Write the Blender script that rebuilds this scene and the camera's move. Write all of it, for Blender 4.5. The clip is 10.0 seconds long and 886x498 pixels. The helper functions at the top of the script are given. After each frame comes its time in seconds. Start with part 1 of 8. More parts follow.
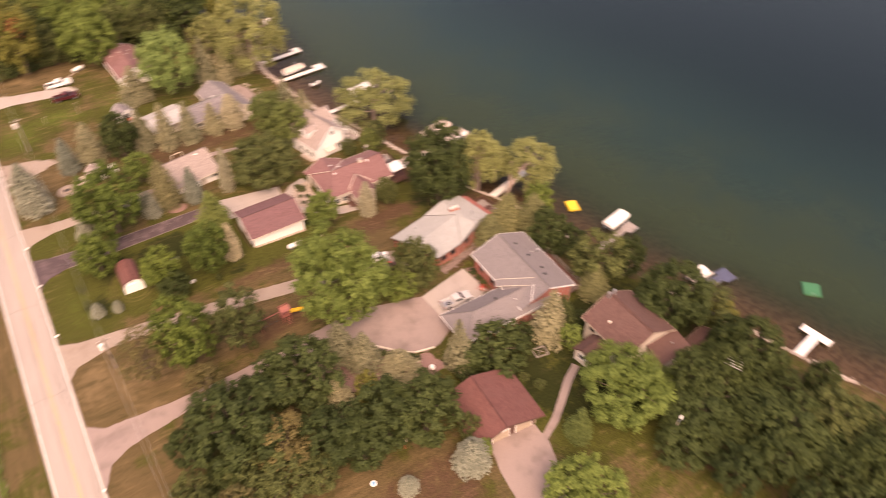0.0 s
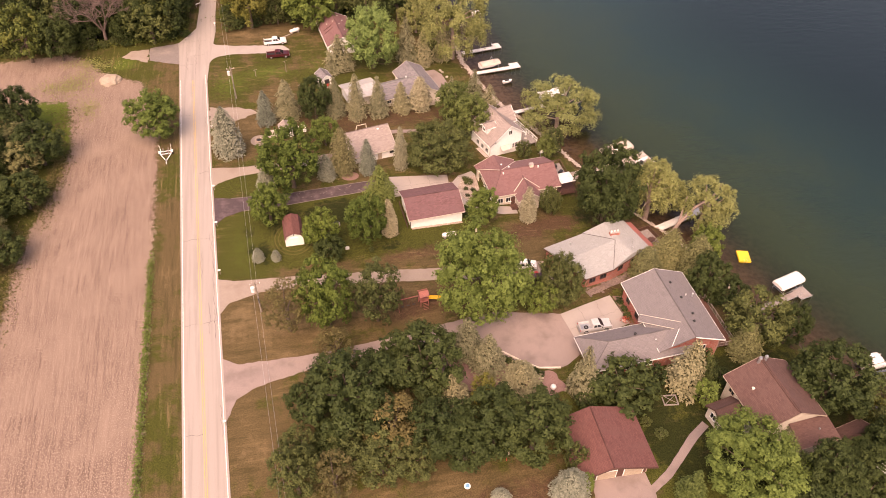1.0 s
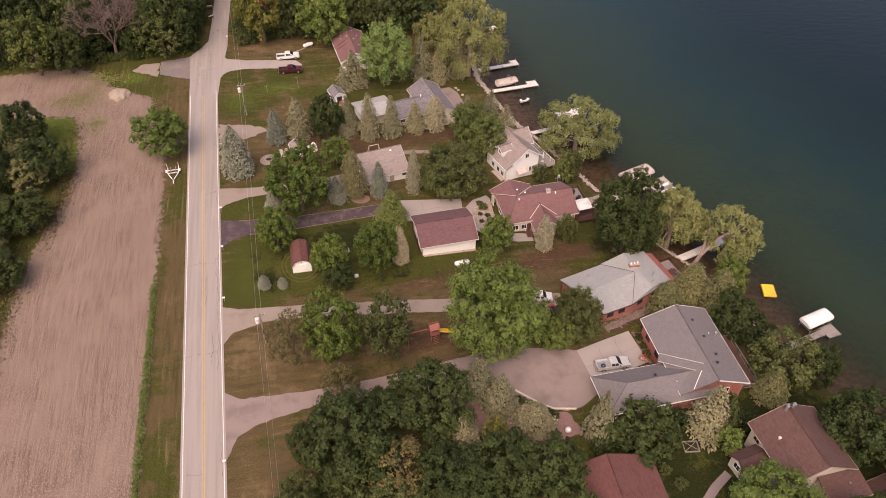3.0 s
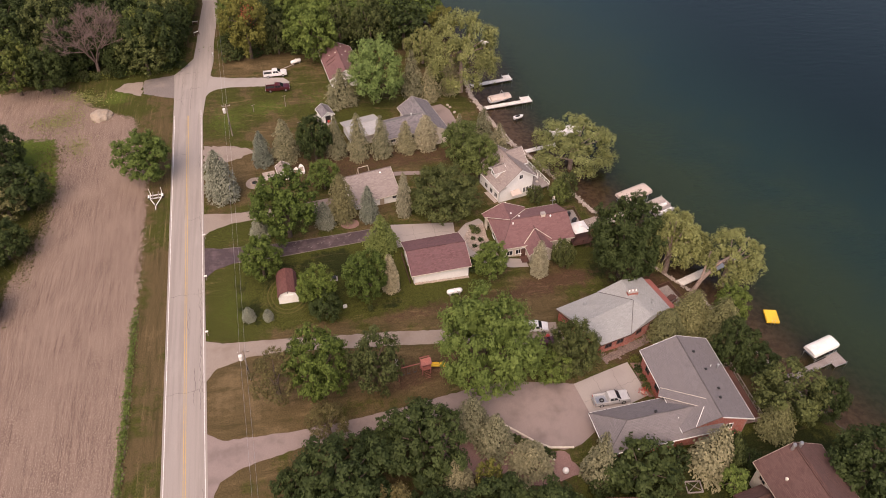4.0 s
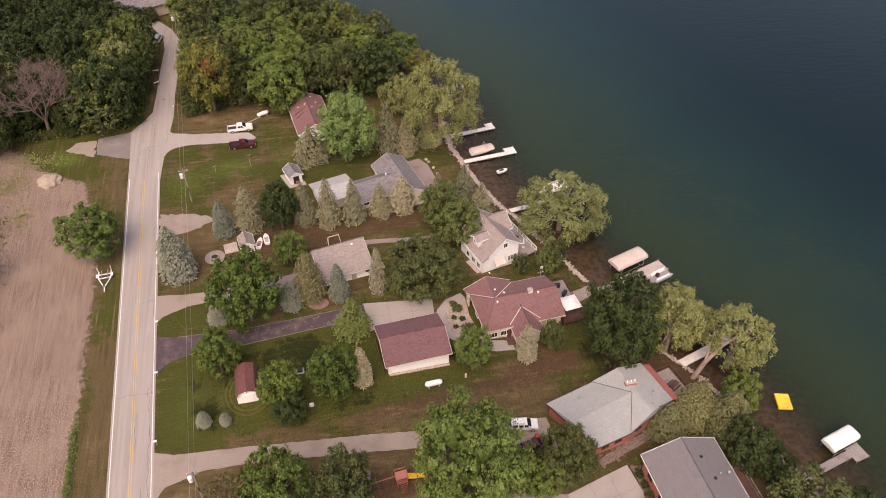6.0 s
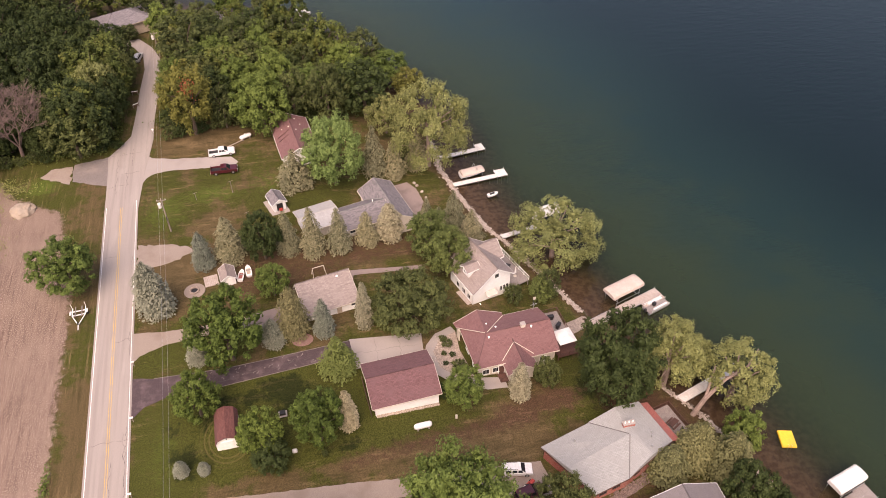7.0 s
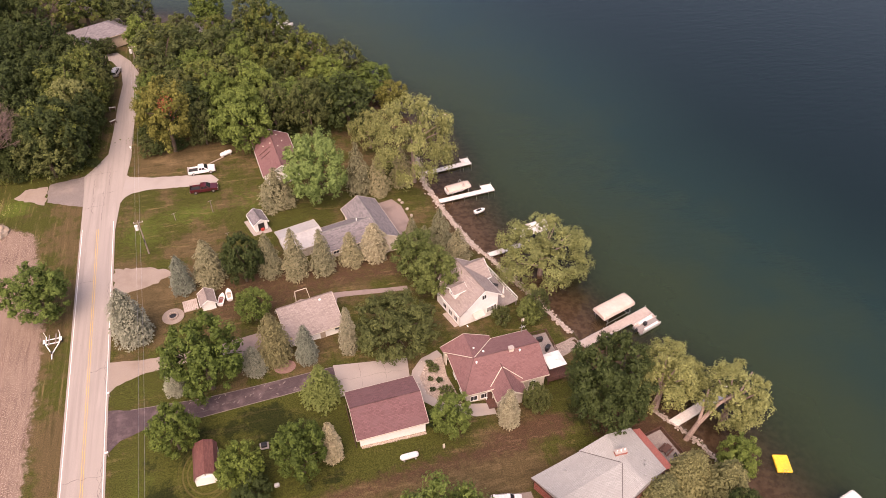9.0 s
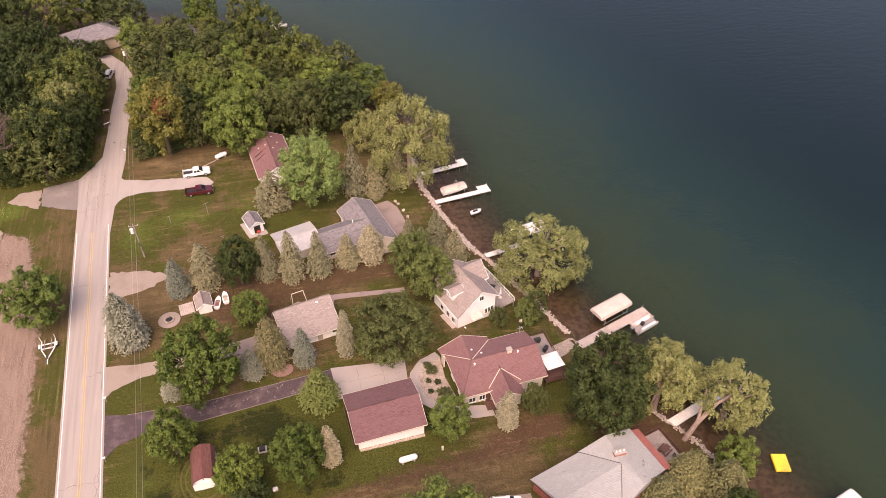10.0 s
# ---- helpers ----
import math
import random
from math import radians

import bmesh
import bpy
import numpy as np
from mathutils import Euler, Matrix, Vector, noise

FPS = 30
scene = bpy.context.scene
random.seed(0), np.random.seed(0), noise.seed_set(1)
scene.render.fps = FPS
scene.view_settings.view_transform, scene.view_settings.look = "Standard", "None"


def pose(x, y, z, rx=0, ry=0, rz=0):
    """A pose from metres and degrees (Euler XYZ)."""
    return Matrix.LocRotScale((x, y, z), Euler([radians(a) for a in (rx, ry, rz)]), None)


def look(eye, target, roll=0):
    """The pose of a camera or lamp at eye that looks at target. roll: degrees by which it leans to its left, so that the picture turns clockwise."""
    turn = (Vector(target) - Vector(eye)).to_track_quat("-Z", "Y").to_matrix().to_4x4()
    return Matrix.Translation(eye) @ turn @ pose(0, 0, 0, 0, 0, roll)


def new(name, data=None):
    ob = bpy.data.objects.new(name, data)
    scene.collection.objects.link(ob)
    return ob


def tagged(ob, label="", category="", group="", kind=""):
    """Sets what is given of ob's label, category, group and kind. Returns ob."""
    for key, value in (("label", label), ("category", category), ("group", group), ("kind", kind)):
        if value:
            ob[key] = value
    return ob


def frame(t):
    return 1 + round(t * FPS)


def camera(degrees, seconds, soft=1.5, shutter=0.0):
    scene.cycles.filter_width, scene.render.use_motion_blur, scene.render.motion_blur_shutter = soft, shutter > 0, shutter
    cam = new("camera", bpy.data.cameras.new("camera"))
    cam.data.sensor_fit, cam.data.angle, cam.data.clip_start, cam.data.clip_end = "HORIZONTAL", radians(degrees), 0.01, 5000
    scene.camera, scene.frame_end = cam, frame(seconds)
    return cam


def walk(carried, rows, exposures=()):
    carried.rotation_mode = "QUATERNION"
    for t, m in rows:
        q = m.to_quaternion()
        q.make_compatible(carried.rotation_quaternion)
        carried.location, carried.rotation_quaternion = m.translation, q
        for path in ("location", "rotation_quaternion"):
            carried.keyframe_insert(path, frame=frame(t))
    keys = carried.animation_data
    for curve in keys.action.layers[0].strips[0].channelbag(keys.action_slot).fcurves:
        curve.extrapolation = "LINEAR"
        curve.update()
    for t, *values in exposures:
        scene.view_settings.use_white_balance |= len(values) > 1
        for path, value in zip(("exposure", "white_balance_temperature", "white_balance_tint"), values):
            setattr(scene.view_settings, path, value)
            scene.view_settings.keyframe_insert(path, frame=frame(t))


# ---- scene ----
cam = camera(60.8, 10.0, soft=0.45, shutter=0.4)
PATH = [
    (0.0, (-3.808, -4.636, 101.797), (47.432, 81.534, 4.077), 0.20),
    (0.1, (-3.403, -4.618, 101.732), (42.110, 84.721, 4.023), 0.32),
    (0.2, (-2.997, -4.600, 101.668), (36.481, 87.576, 3.970), 0.44),
    (0.3, (-2.592, -4.583, 101.603), (31.931, 89.573, 3.916), 0.56),
    (0.5, (-1.781, -4.547, 101.474), (27.344, 91.438, 3.808), 0.80),
    (1.0, (-0.751, -4.457, 101.481), (22.422, 93.137, 3.817), 0.70),
    (1.5, (-0.652, -3.633, 101.413), (20.776, 94.475, 3.865), 0.80),
    (2.0, (-0.189, -2.164, 101.306), (20.327, 96.286, 3.906), 0.70),
    (2.5, (0.269, -0.120, 101.341), (20.854, 98.392, 4.019), 0.70),
    (4.0, (3.249, 8.894, 101.399), (24.737, 107.587, 4.456), 0.40),
    (4.5, (4.731, 12.932, 101.224), (26.568, 111.759, 4.496), 0.20),
    (5.0, (6.278, 17.435, 101.151), (28.600, 116.380, 4.655), 0.20),
    (5.5, (7.849, 22.228, 101.382), (30.875, 121.471, 5.358), 0.20),
    (6.0, (9.659, 26.483, 101.408), (33.032, 126.063, 5.817), -0.10),
    (7.5, (12.924, 35.986, 101.625), (38.466, 135.704, 6.736), -0.10),
    (8.0, (13.553, 37.352, 101.699), (39.652, 137.200, 7.099), -0.10),
    (8.5, (13.777, 37.963, 101.771), (40.310, 137.515, 6.980), -0.00),
    (9.0, (13.937, 38.136, 101.657), (40.750, 137.615, 6.868), -0.00),
    (9.5, (13.853, 38.445, 101.625), (41.080, 137.764, 6.786), -0.00),
    (10.0, (13.595, 38.705, 101.729), (41.390, 137.841, 6.863), 0.00),
]
walk(cam, [(t, look(eye, target, roll)) for t, eye, target, roll in PATH],
     exposures=[(0.0, 1.3, 8800, 35), (0.6, 1.32, 8700, 35), (1.2, 1.2, 8300, 33), (2.5, 0.72, 7400, 28), (4.5, 0.62, 7050, 23), (5.5, 0.66, 7000, 22), (7.5, 1.07, 7250, 28), (10.0, 1.13, 7400, 31)])

# ---- light ----
SUN_EL, SUN_AZ = radians(54), radians(206)          # compass bearing from which the soft light comes
world = bpy.data.worlds.new("world")
scene.world = world
world.use_nodes = True
wn = world.node_tree
sky = wn.nodes.new("ShaderNodeTexSky")
sky.sky_type, sky.sun_disc, sky.sun_elevation, sky.sun_rotation = "NISHITA", False, SUN_EL, SUN_AZ
sky.air_density, sky.dust_density, sky.ozone_density = 1.3, 5.0, 1.0
wn.links.new(sky.outputs[0], wn.nodes["Background"].inputs[0])
wn.nodes["Background"].inputs[1].default_value = 0.11
sun = new("sun", bpy.data.lights.new("sun", "SUN"))
sun.data.energy, sun.data.angle, sun.data.color = 1.68, radians(56), (1.0, 0.88, 0.74)
sun.matrix_world = look((math.sin(SUN_AZ) * math.cos(SUN_EL) * 200, math.cos(SUN_AZ) * math.cos(SUN_EL) * 200, math.sin(SUN_EL) * 200), (0, 0, 0))

# ---- lie of the land ----
WATER = -6.0
SHORE = np.array([(-1500, 900), (-200, 330), (-40, 290), (-10, 270), (5, 265), (16, 257), (23.5, 245), (30.6, 230), (37, 215), (41, 206), (45, 196), (47.5, 184),
                  (46.8, 172.7), (49, 159.5), (51.8, 149.3), (54.4, 144), (59, 131), (61.8, 123), (66, 108), (73.3, 94.8), (76, 85), (80, 70), (84, 60),
                  (90, 45), (98, 25), (112, -10), (400, -900)], float)


def inland(x, y):
    """Distance from the shoreline, positive on land."""
    x, y = np.asarray(x, float), np.asarray(y, float)
    best, sign = np.full(x.shape, 1e9), np.ones(x.shape)
    for a, b in zip(SHORE[:-1], SHORE[1:]):
        d = b - a
        u = np.clip(((x - a[0]) * d[0] + (y - a[1]) * d[1]) / (d @ d), 0, 1)
        dist = np.hypot(x - a[0] - d[0] * u, y - a[1] - d[1] * u)
        side = d[0] * (y - a[1]) - d[1] * (x - a[0])
        near = dist < best
        best, sign = np.where(near, dist, best), np.where(near, np.where(side > 0, -1.0, 1.0), sign)
    return best * sign


def height(x, y):
    return np.interp(inland(x, y), [-220, -80, -30, -16, -8, 0, 1.6, 5, 15, 30, 55, 75], [-23, -16, -10.5, -8.4, -7.1, -6.05, -5.1, -4.6, -3.3, -1.9, -0.6, 0])


def g(x, y):
    return float(height(np.array([x]), np.array([y]))[0])


# ---- materials ----
def nodes_of(name, rough=0.8, metal=0.0):
    m = bpy.data.materials.new(name)
    m.use_nodes = True
    nt = m.node_tree
    p = nt.nodes["Principled BSDF"]
    p.inputs["Roughness"].default_value, p.inputs["Metallic"].default_value = rough, metal
    return m, nt, p


def noise_node(nt, vec, scale, detail=4.0, rough=0.55):
    n = nt.nodes.new("ShaderNodeTexNoise")
    n.inputs["Scale"].default_value, n.inputs["Detail"].default_value, n.inputs["Roughness"].default_value = scale, detail, rough
    nt.links.new(vec, n.inputs["Vector"])
    return n.outputs["Fac"]


def ramp(nt, fac, lo, hi, a=0.0, b=1.0):
    n = nt.nodes.new("ShaderNodeMapRange")
    n.interpolation_type = "SMOOTHSTEP"
    for k, v in zip(("From Min", "From Max", "To Min", "To Max"), (lo, hi, a, b)):
        n.inputs[k].default_value = v
    nt.links.new(fac, n.inputs["Value"])
    return n.outputs["Result"]


def mixc(nt, fac, a, b, mode="MIX"):
    n = nt.nodes.new("ShaderNodeMix")
    n.data_type, n.blend_type = "RGBA", mode
    for value, sock in ((fac, n.inputs[0]), (a, n.inputs[6]), (b, n.inputs[7])):
        if isinstance(value, (int, float)):
            sock.default_value = value
        elif isinstance(value, tuple):
            sock.default_value = (*value, 1)
        else:
            nt.links.new(value, sock)
    return n.outputs[2]


def math_node(nt, op, a, b=0.0):
    n = nt.nodes.new("ShaderNodeMath")
    n.operation = op
    for value, sock in ((a, n.inputs[0]), (b, n.inputs[1])):
        if isinstance(value, (int, float)):
            sock.default_value = value
        else:
            nt.links.new(value, sock)
    return n.outputs[0]


def place_of(nt, stretch=(1, 1, 1), local=False):
    if local:
        out = nt.nodes.new("ShaderNodeTexCoord").outputs["Object"]
    else:
        out = nt.nodes.new("ShaderNodeNewGeometry").outputs["Position"]
    if stretch == (1, 1, 1):
        return out
    m = nt.nodes.new("ShaderNodeMapping")
    m.inputs["Scale"].default_value = stretch
    nt.links.new(out, m.inputs["Vector"])
    return m.outputs["Vector"]


def bump(nt, p, fac, strength, dist=0.05):
    b = nt.nodes.new("ShaderNodeBump")
    b.inputs["Strength"].default_value, b.inputs["Distance"].default_value = strength, dist
    nt.links.new(fac, b.inputs["Height"])
    nt.links.new(b.outputs["Normal"], p.inputs["Normal"])


def surf(name, dark, light, fine=6.0, coarse=0.35, stain=None, rough=0.8, relief=0.3, metal=0.0, stretch=(1, 1, 1), local=False):
    """A weathered surface: fine grain between two colours, and broad stains towards a third."""
    m, nt, p = nodes_of(name, rough, metal)
    v = place_of(nt, stretch, local)
    f = noise_node(nt, v, fine, 5)
    col = mixc(nt, ramp(nt, f, 0.3, 0.7), dark, light)
    c = noise_node(nt, v, coarse, 4)
    col = mixc(nt, ramp(nt, c, 0.45, 0.75, 0, 0.8), col, stain or tuple(0.6 * k for k in dark))
    nt.links.new(col, p.inputs["Base Color"])
    nt.links.new(ramp(nt, f, 0.2, 0.8, max(rough - 0.12, 0), min(rough + 0.1, 1)), p.inputs["Roughness"])
    if relief:
        bump(nt, p, f, relief)
    return m


def shingle(name, dark, light, stain):
    """Asphalt shingles: courses of tabs, each a little different, with weather streaks."""
    m, nt, p = nodes_of(name, 0.9)
    uv = nt.nodes.new("ShaderNodeUVMap")
    br = nt.nodes.new("ShaderNodeTexBrick")
    br.inputs["Scale"].default_value, br.inputs["Brick Width"].default_value, br.inputs["Row Height"].default_value = 1.0, 0.55, 0.22
    br.inputs["Mortar Size"].default_value, br.inputs["Bias"].default_value = 0.012, 0.0
    br.inputs["Color1"].default_value, br.inputs["Color2"].default_value = (*dark, 1), (*light, 1)
    br.inputs["Mortar"].default_value = (*[0.55 * k for k in dark], 1)
    nt.links.new(uv.outputs[0], br.inputs["Vector"])
    v = place_of(nt)
    big = noise_node(nt, v, 0.45, 5)
    mid = noise_node(nt, v, 2.2, 4)
    col = mixc(nt, ramp(nt, big, 0.42, 0.72, 0, 0.75), br.outputs["Color"], stain)
    col = mixc(nt, ramp(nt, mid, 0.35, 0.75, 0, 0.35), col, light)
    nt.links.new(col, p.inputs["Base Color"])
    bump(nt, p, br.outputs["Fac"], 0.4, -0.02)
    return m


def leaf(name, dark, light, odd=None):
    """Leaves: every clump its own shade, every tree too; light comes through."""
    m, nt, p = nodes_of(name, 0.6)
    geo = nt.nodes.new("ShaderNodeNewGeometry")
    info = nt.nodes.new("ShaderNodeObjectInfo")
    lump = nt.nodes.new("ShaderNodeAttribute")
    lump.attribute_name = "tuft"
    # a low tuft darkens leaves inside the crown, shade put into the tone
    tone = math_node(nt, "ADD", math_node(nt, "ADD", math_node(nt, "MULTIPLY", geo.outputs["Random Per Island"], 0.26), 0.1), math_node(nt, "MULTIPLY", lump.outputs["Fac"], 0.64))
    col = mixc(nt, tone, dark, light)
    tree = mixc(nt, info.outputs["Random"], (0.8, 0.83, 0.8), (1.2, 1.15, 1.06))
    col = mixc(nt, 1.0, col, tree, "MULTIPLY")
    if odd:
        n = noise_node(nt, place_of(nt), 0.35, 2)
        col = mixc(nt, ramp(nt, n, 0.5, 0.68, 0, 0.7), col, odd)
    nt.links.new(col, p.inputs["Base Color"])
    p.inputs["Specular IOR Level"].default_value = 0.12
    t = nt.nodes.new("ShaderNodeBsdfTranslucent")
    nt.links.new(col, t.inputs["Color"])
    mx = nt.nodes.new("ShaderNodeMixShader")
    mx.inputs[0].default_value = 0.1
    nt.links.new(p.outputs[0], mx.inputs[1])
    nt.links.new(t.outputs[0], mx.inputs[2])
    nt.links.new(mx.outputs[0], nt.nodes["Material Output"].inputs["Surface"])
    return m


def ground_material():
    m, nt, p = nodes_of("ground", 0.95)
    v = place_of(nt)
    zone = nt.nodes.new("ShaderNodeAttribute")
    zone.attribute_name = "zone"
    sep = nt.nodes.new("ShaderNodeSeparateColor")
    nt.links.new(zone.outputs["Color"], sep.inputs[0])
    fine, mid, big = noise_node(nt, v, 5.0, 6, 0.7), noise_node(nt, v, 0.9, 5, 0.6), noise_node(nt, v, 0.12, 5, 0.6)
    # grass: green and dry patches
    green = mixc(nt, ramp(nt, fine, 0.3, 0.7), (0.02, 0.0235, 0.0045), (0.082, 0.088, 0.019))
    dry = mixc(nt, ramp(nt, fine, 0.3, 0.7), (0.06, 0.044, 0.02), (0.128, 0.091, 0.044))
    w = math_node(nt, "ADD", sep.outputs[1], math_node(nt, "MULTIPLY", math_node(nt, "SUBTRACT", mid, 0.5), 0.9))
    w = math_node(nt, "ADD", w, math_node(nt, "MULTIPLY", math_node(nt, "SUBTRACT", big, 0.5), 1.7))
    clumps = noise_node(nt, v, 0.33, 4, 0.6)
    w = math_node(nt, "ADD", w, math_node(nt, "MULTIPLY", math_node(nt, "SUBTRACT", clumps, 0.5), 1.1))
    mow = nt.nodes.new("ShaderNodeTexWave")
    mow.inputs["Scale"].default_value, mow.inputs["Distortion"].default_value, mow.inputs["Detail"].default_value = 0.3, 1.6, 2.0
    nt.links.new(v, mow.inputs["Vector"])
    w = math_node(nt, "ADD", w, math_node(nt, "MULTIPLY", math_node(nt, "SUBTRACT", mow.outputs["Fac"], 0.5), 0.07))
    col = mixc(nt, ramp(nt, w, 0.3, 0.75), dry, green)
    col = mixc(nt, ramp(nt, w, -0.45, 0.1, 0.85, 0), col, mixc(nt, ramp(nt, fine, 0.3, 0.7), (0.1, 0.07, 0.035), (0.225, 0.16, 0.088)))
    fresh = math_node(nt, "ADD", zone.outputs["Alpha"], math_node(nt, "MULTIPLY", math_node(nt, "SUBTRACT", mid, 0.5), 0.8))
    col = mixc(nt, ramp(nt, fresh, 0.2, 0.8, 0, 0.9), col, mixc(nt, ramp(nt, fine, 0.3, 0.7), (0.04, 0.062, 0.009), (0.125, 0.165, 0.03)))
    # darkest grass colour: rank lawn, and tree shade painted into the ground
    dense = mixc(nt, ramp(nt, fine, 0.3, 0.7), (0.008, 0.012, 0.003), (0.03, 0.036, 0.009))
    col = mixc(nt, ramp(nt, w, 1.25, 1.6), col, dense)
    # worn streaks along the lots, and along the road on its far verge; fewer where the grass is thick
    sepx = nt.nodes.new("ShaderNodeSeparateXYZ")
    nt.links.new(v, sepx.inputs[0])
    lots = ramp(nt, sepx.outputs[0], -22, -19)
    across = noise_node(nt, place_of(nt, (0.22, 1.1, 1)), 0.8, 5, 0.65)
    along = noise_node(nt, place_of(nt, (1.5, 0.1, 1)), 0.9, 5, 0.65)
    streak = math_node(nt, "ADD", math_node(nt, "MULTIPLY", across, lots), math_node(nt, "MULTIPLY", along, math_node(nt, "SUBTRACT", 1.0, lots)))
    thin = ramp(nt, w, 0.75, 1.0, 1.0, 0.25)
    col = mixc(nt, math_node(nt, "MULTIPLY", ramp(nt, streak, 0.3, 0.5, 0.5, 0), thin), col, (0.03, 0.03, 0.009))
    pale = ramp(nt, math_node(nt, "ADD", streak, math_node(nt, "MULTIPLY", math_node(nt, "SUBTRACT", fine, 0.5), 0.3)), 0.55, 0.72, 0, 0.7)
    col = mixc(nt, math_node(nt, "MULTIPLY", pale, thin), col, (0.18, 0.128, 0.065))
    # rings left by the mower round the little barn
    gap = nt.nodes.new("ShaderNodeVectorMath")
    gap.operation = "DISTANCE"
    nt.links.new(place_of(nt, (1, 0.8, 0)), gap.inputs[0])
    gap.inputs[1].default_value = (-4.4, 106.3 * 0.8, 0)
    d_barn = gap.outputs["Value"]
    ring = ramp(nt, math_node(nt, "SINE", math_node(nt, "MULTIPLY", d_barn, 9.0)), 0.1, 0.9, 0, 0.34)
    ring = math_node(nt, "MULTIPLY", math_node(nt, "MULTIPLY", ring, ramp(nt, d_barn, 2.4, 2.9)), ramp(nt, d_barn, 3.6, 4.8, 1, 0))
    col = mixc(nt, ring, col, (0.15, 0.11, 0.05))
    # bare reddish earth and leaf litter
    litter = mixc(nt, ramp(nt, fine, 0.3, 0.72), (0.042, 0.024, 0.014), (0.108, 0.064, 0.038))
    litter = mixc(nt, math_node(nt, "MULTIPLY", pale, 0.7), litter, (0.2, 0.125, 0.078))
    b = math_node(nt, "ADD", sep.outputs[2], math_node(nt, "MULTIPLY", math_node(nt, "SUBTRACT", mid, 0.5), 0.8))
    col = mixc(nt, ramp(nt, b, 0.35, 0.7), col, litter)
    # harvested field: soil with pale stalks in drilled rows
    rows = noise_node(nt, place_of(nt, (2.2, 0.12, 1)), 1.0, 5, 0.75)
    straw = noise_node(nt, place_of(nt, (1.3, 1.0, 1)), 4.0, 4, 0.75)
    soil = mixc(nt, ramp(nt, rows, 0.3, 0.7), (0.105, 0.067, 0.053), (0.215, 0.15, 0.12))
    soil = mixc(nt, ramp(nt, straw, 0.51, 0.61, 0, 0.85), soil, (0.42, 0.34, 0.27))
    soil = mixc(nt, ramp(nt, big, 0.35, 0.7, 0, 0.45), soil, (0.27, 0.2, 0.16))
    f = math_node(nt, "ADD", sep.outputs[0], math_node(nt, "MULTIPLY", math_node(nt, "SUBTRACT", mid, 0.5), 0.9))
    col = mixc(nt, ramp(nt, f, 0.38, 0.62), col, soil)
    # lake bed: silt and sand below the waterline
    bed = mixc(nt, ramp(nt, mid, 0.35, 0.65), (0.085, 0.064, 0.055), (0.15, 0.119, 0.104))
    sepz = nt.nodes.new("ShaderNodeSeparateXYZ")
    nt.links.new(v, sepz.inputs[0])
    col = mixc(nt, ramp(nt, sepz.outputs[2], WATER + 0.25, WATER - 0.05), col, bed)
    nt.links.new(col, p.inputs["Base Color"])
    p.inputs["Specular IOR Level"].default_value = 0.15
    bump(nt, p, fine, 0.35, 0.1)
    return m


def water_material():
    """Clear over the shallows, absorbing with depth; light ripples."""
    m, nt, p = nodes_of("lake_water", 0.08)
    p.inputs["Base Color"].default_value = (0.006, 0.022, 0.026, 1)
    p.inputs["IOR"].default_value = 1.41
    at = nt.nodes.new("ShaderNodeAttribute")
    at.attribute_name = "depth"
    n1 = noise_node(nt, place_of(nt, (0.5, 1.3, 1)), 0.55, 5, 0.6)
    bump(nt, p, n1, 0.3, 0.25)
    patch_n = noise_node(nt, place_of(nt), 0.09, 4)
    d = math_node(nt, "MULTIPLY", at.outputs["Fac"], ramp(nt, patch_n, 0.3, 0.7, 0.88, 1.12))
    half = math_node(nt, "MULTIPLY", d, 0.6)
    thick = math_node(nt, "SUBTRACT", 1.0, math_node(nt, "POWER", 2.718, math_node(nt, "MULTIPLY", math_node(nt, "MULTIPLY", half, half), -1.0)))
    green = mixc(nt, ramp(nt, d, 2.0, 8.0), (0.021, 0.032, 0.013), (0.0082, 0.0235, 0.02))
    green = mixc(nt, ramp(nt, at.outputs["Fac"], 5.5, 11.5), green, (0.0006, 0.0056, 0.0044))
    nt.links.new(green, p.inputs["Base Color"])
    tr = nt.nodes.new("ShaderNodeBsdfTransparent")
    tr.inputs[0].default_value = (0.84, 0.76, 0.64, 1)
    gl = nt.nodes.new("ShaderNodeBsdfGlossy")
    gl.inputs["Roughness"].default_value = 0.1
    fr = nt.nodes.new("ShaderNodeFresnel")
    fr.inputs["IOR"].default_value = 1.33
    clear = nt.nodes.new("ShaderNodeMixShader")
    nt.links.new(fr.outputs[0], clear.inputs[0])
    nt.links.new(tr.outputs[0], clear.inputs[1])
    nt.links.new(gl.outputs[0], clear.inputs[2])
    mx = nt.nodes.new("ShaderNodeMixShader")
    nt.links.new(thick, mx.inputs[0])
    nt.links.new(clear.outputs[0], mx.inputs[1])
    nt.links.new(p.outputs[0], mx.inputs[2])
    nt.links.new(mx.outputs[0], nt.nodes["Material Output"].inputs["Surface"])
    return m


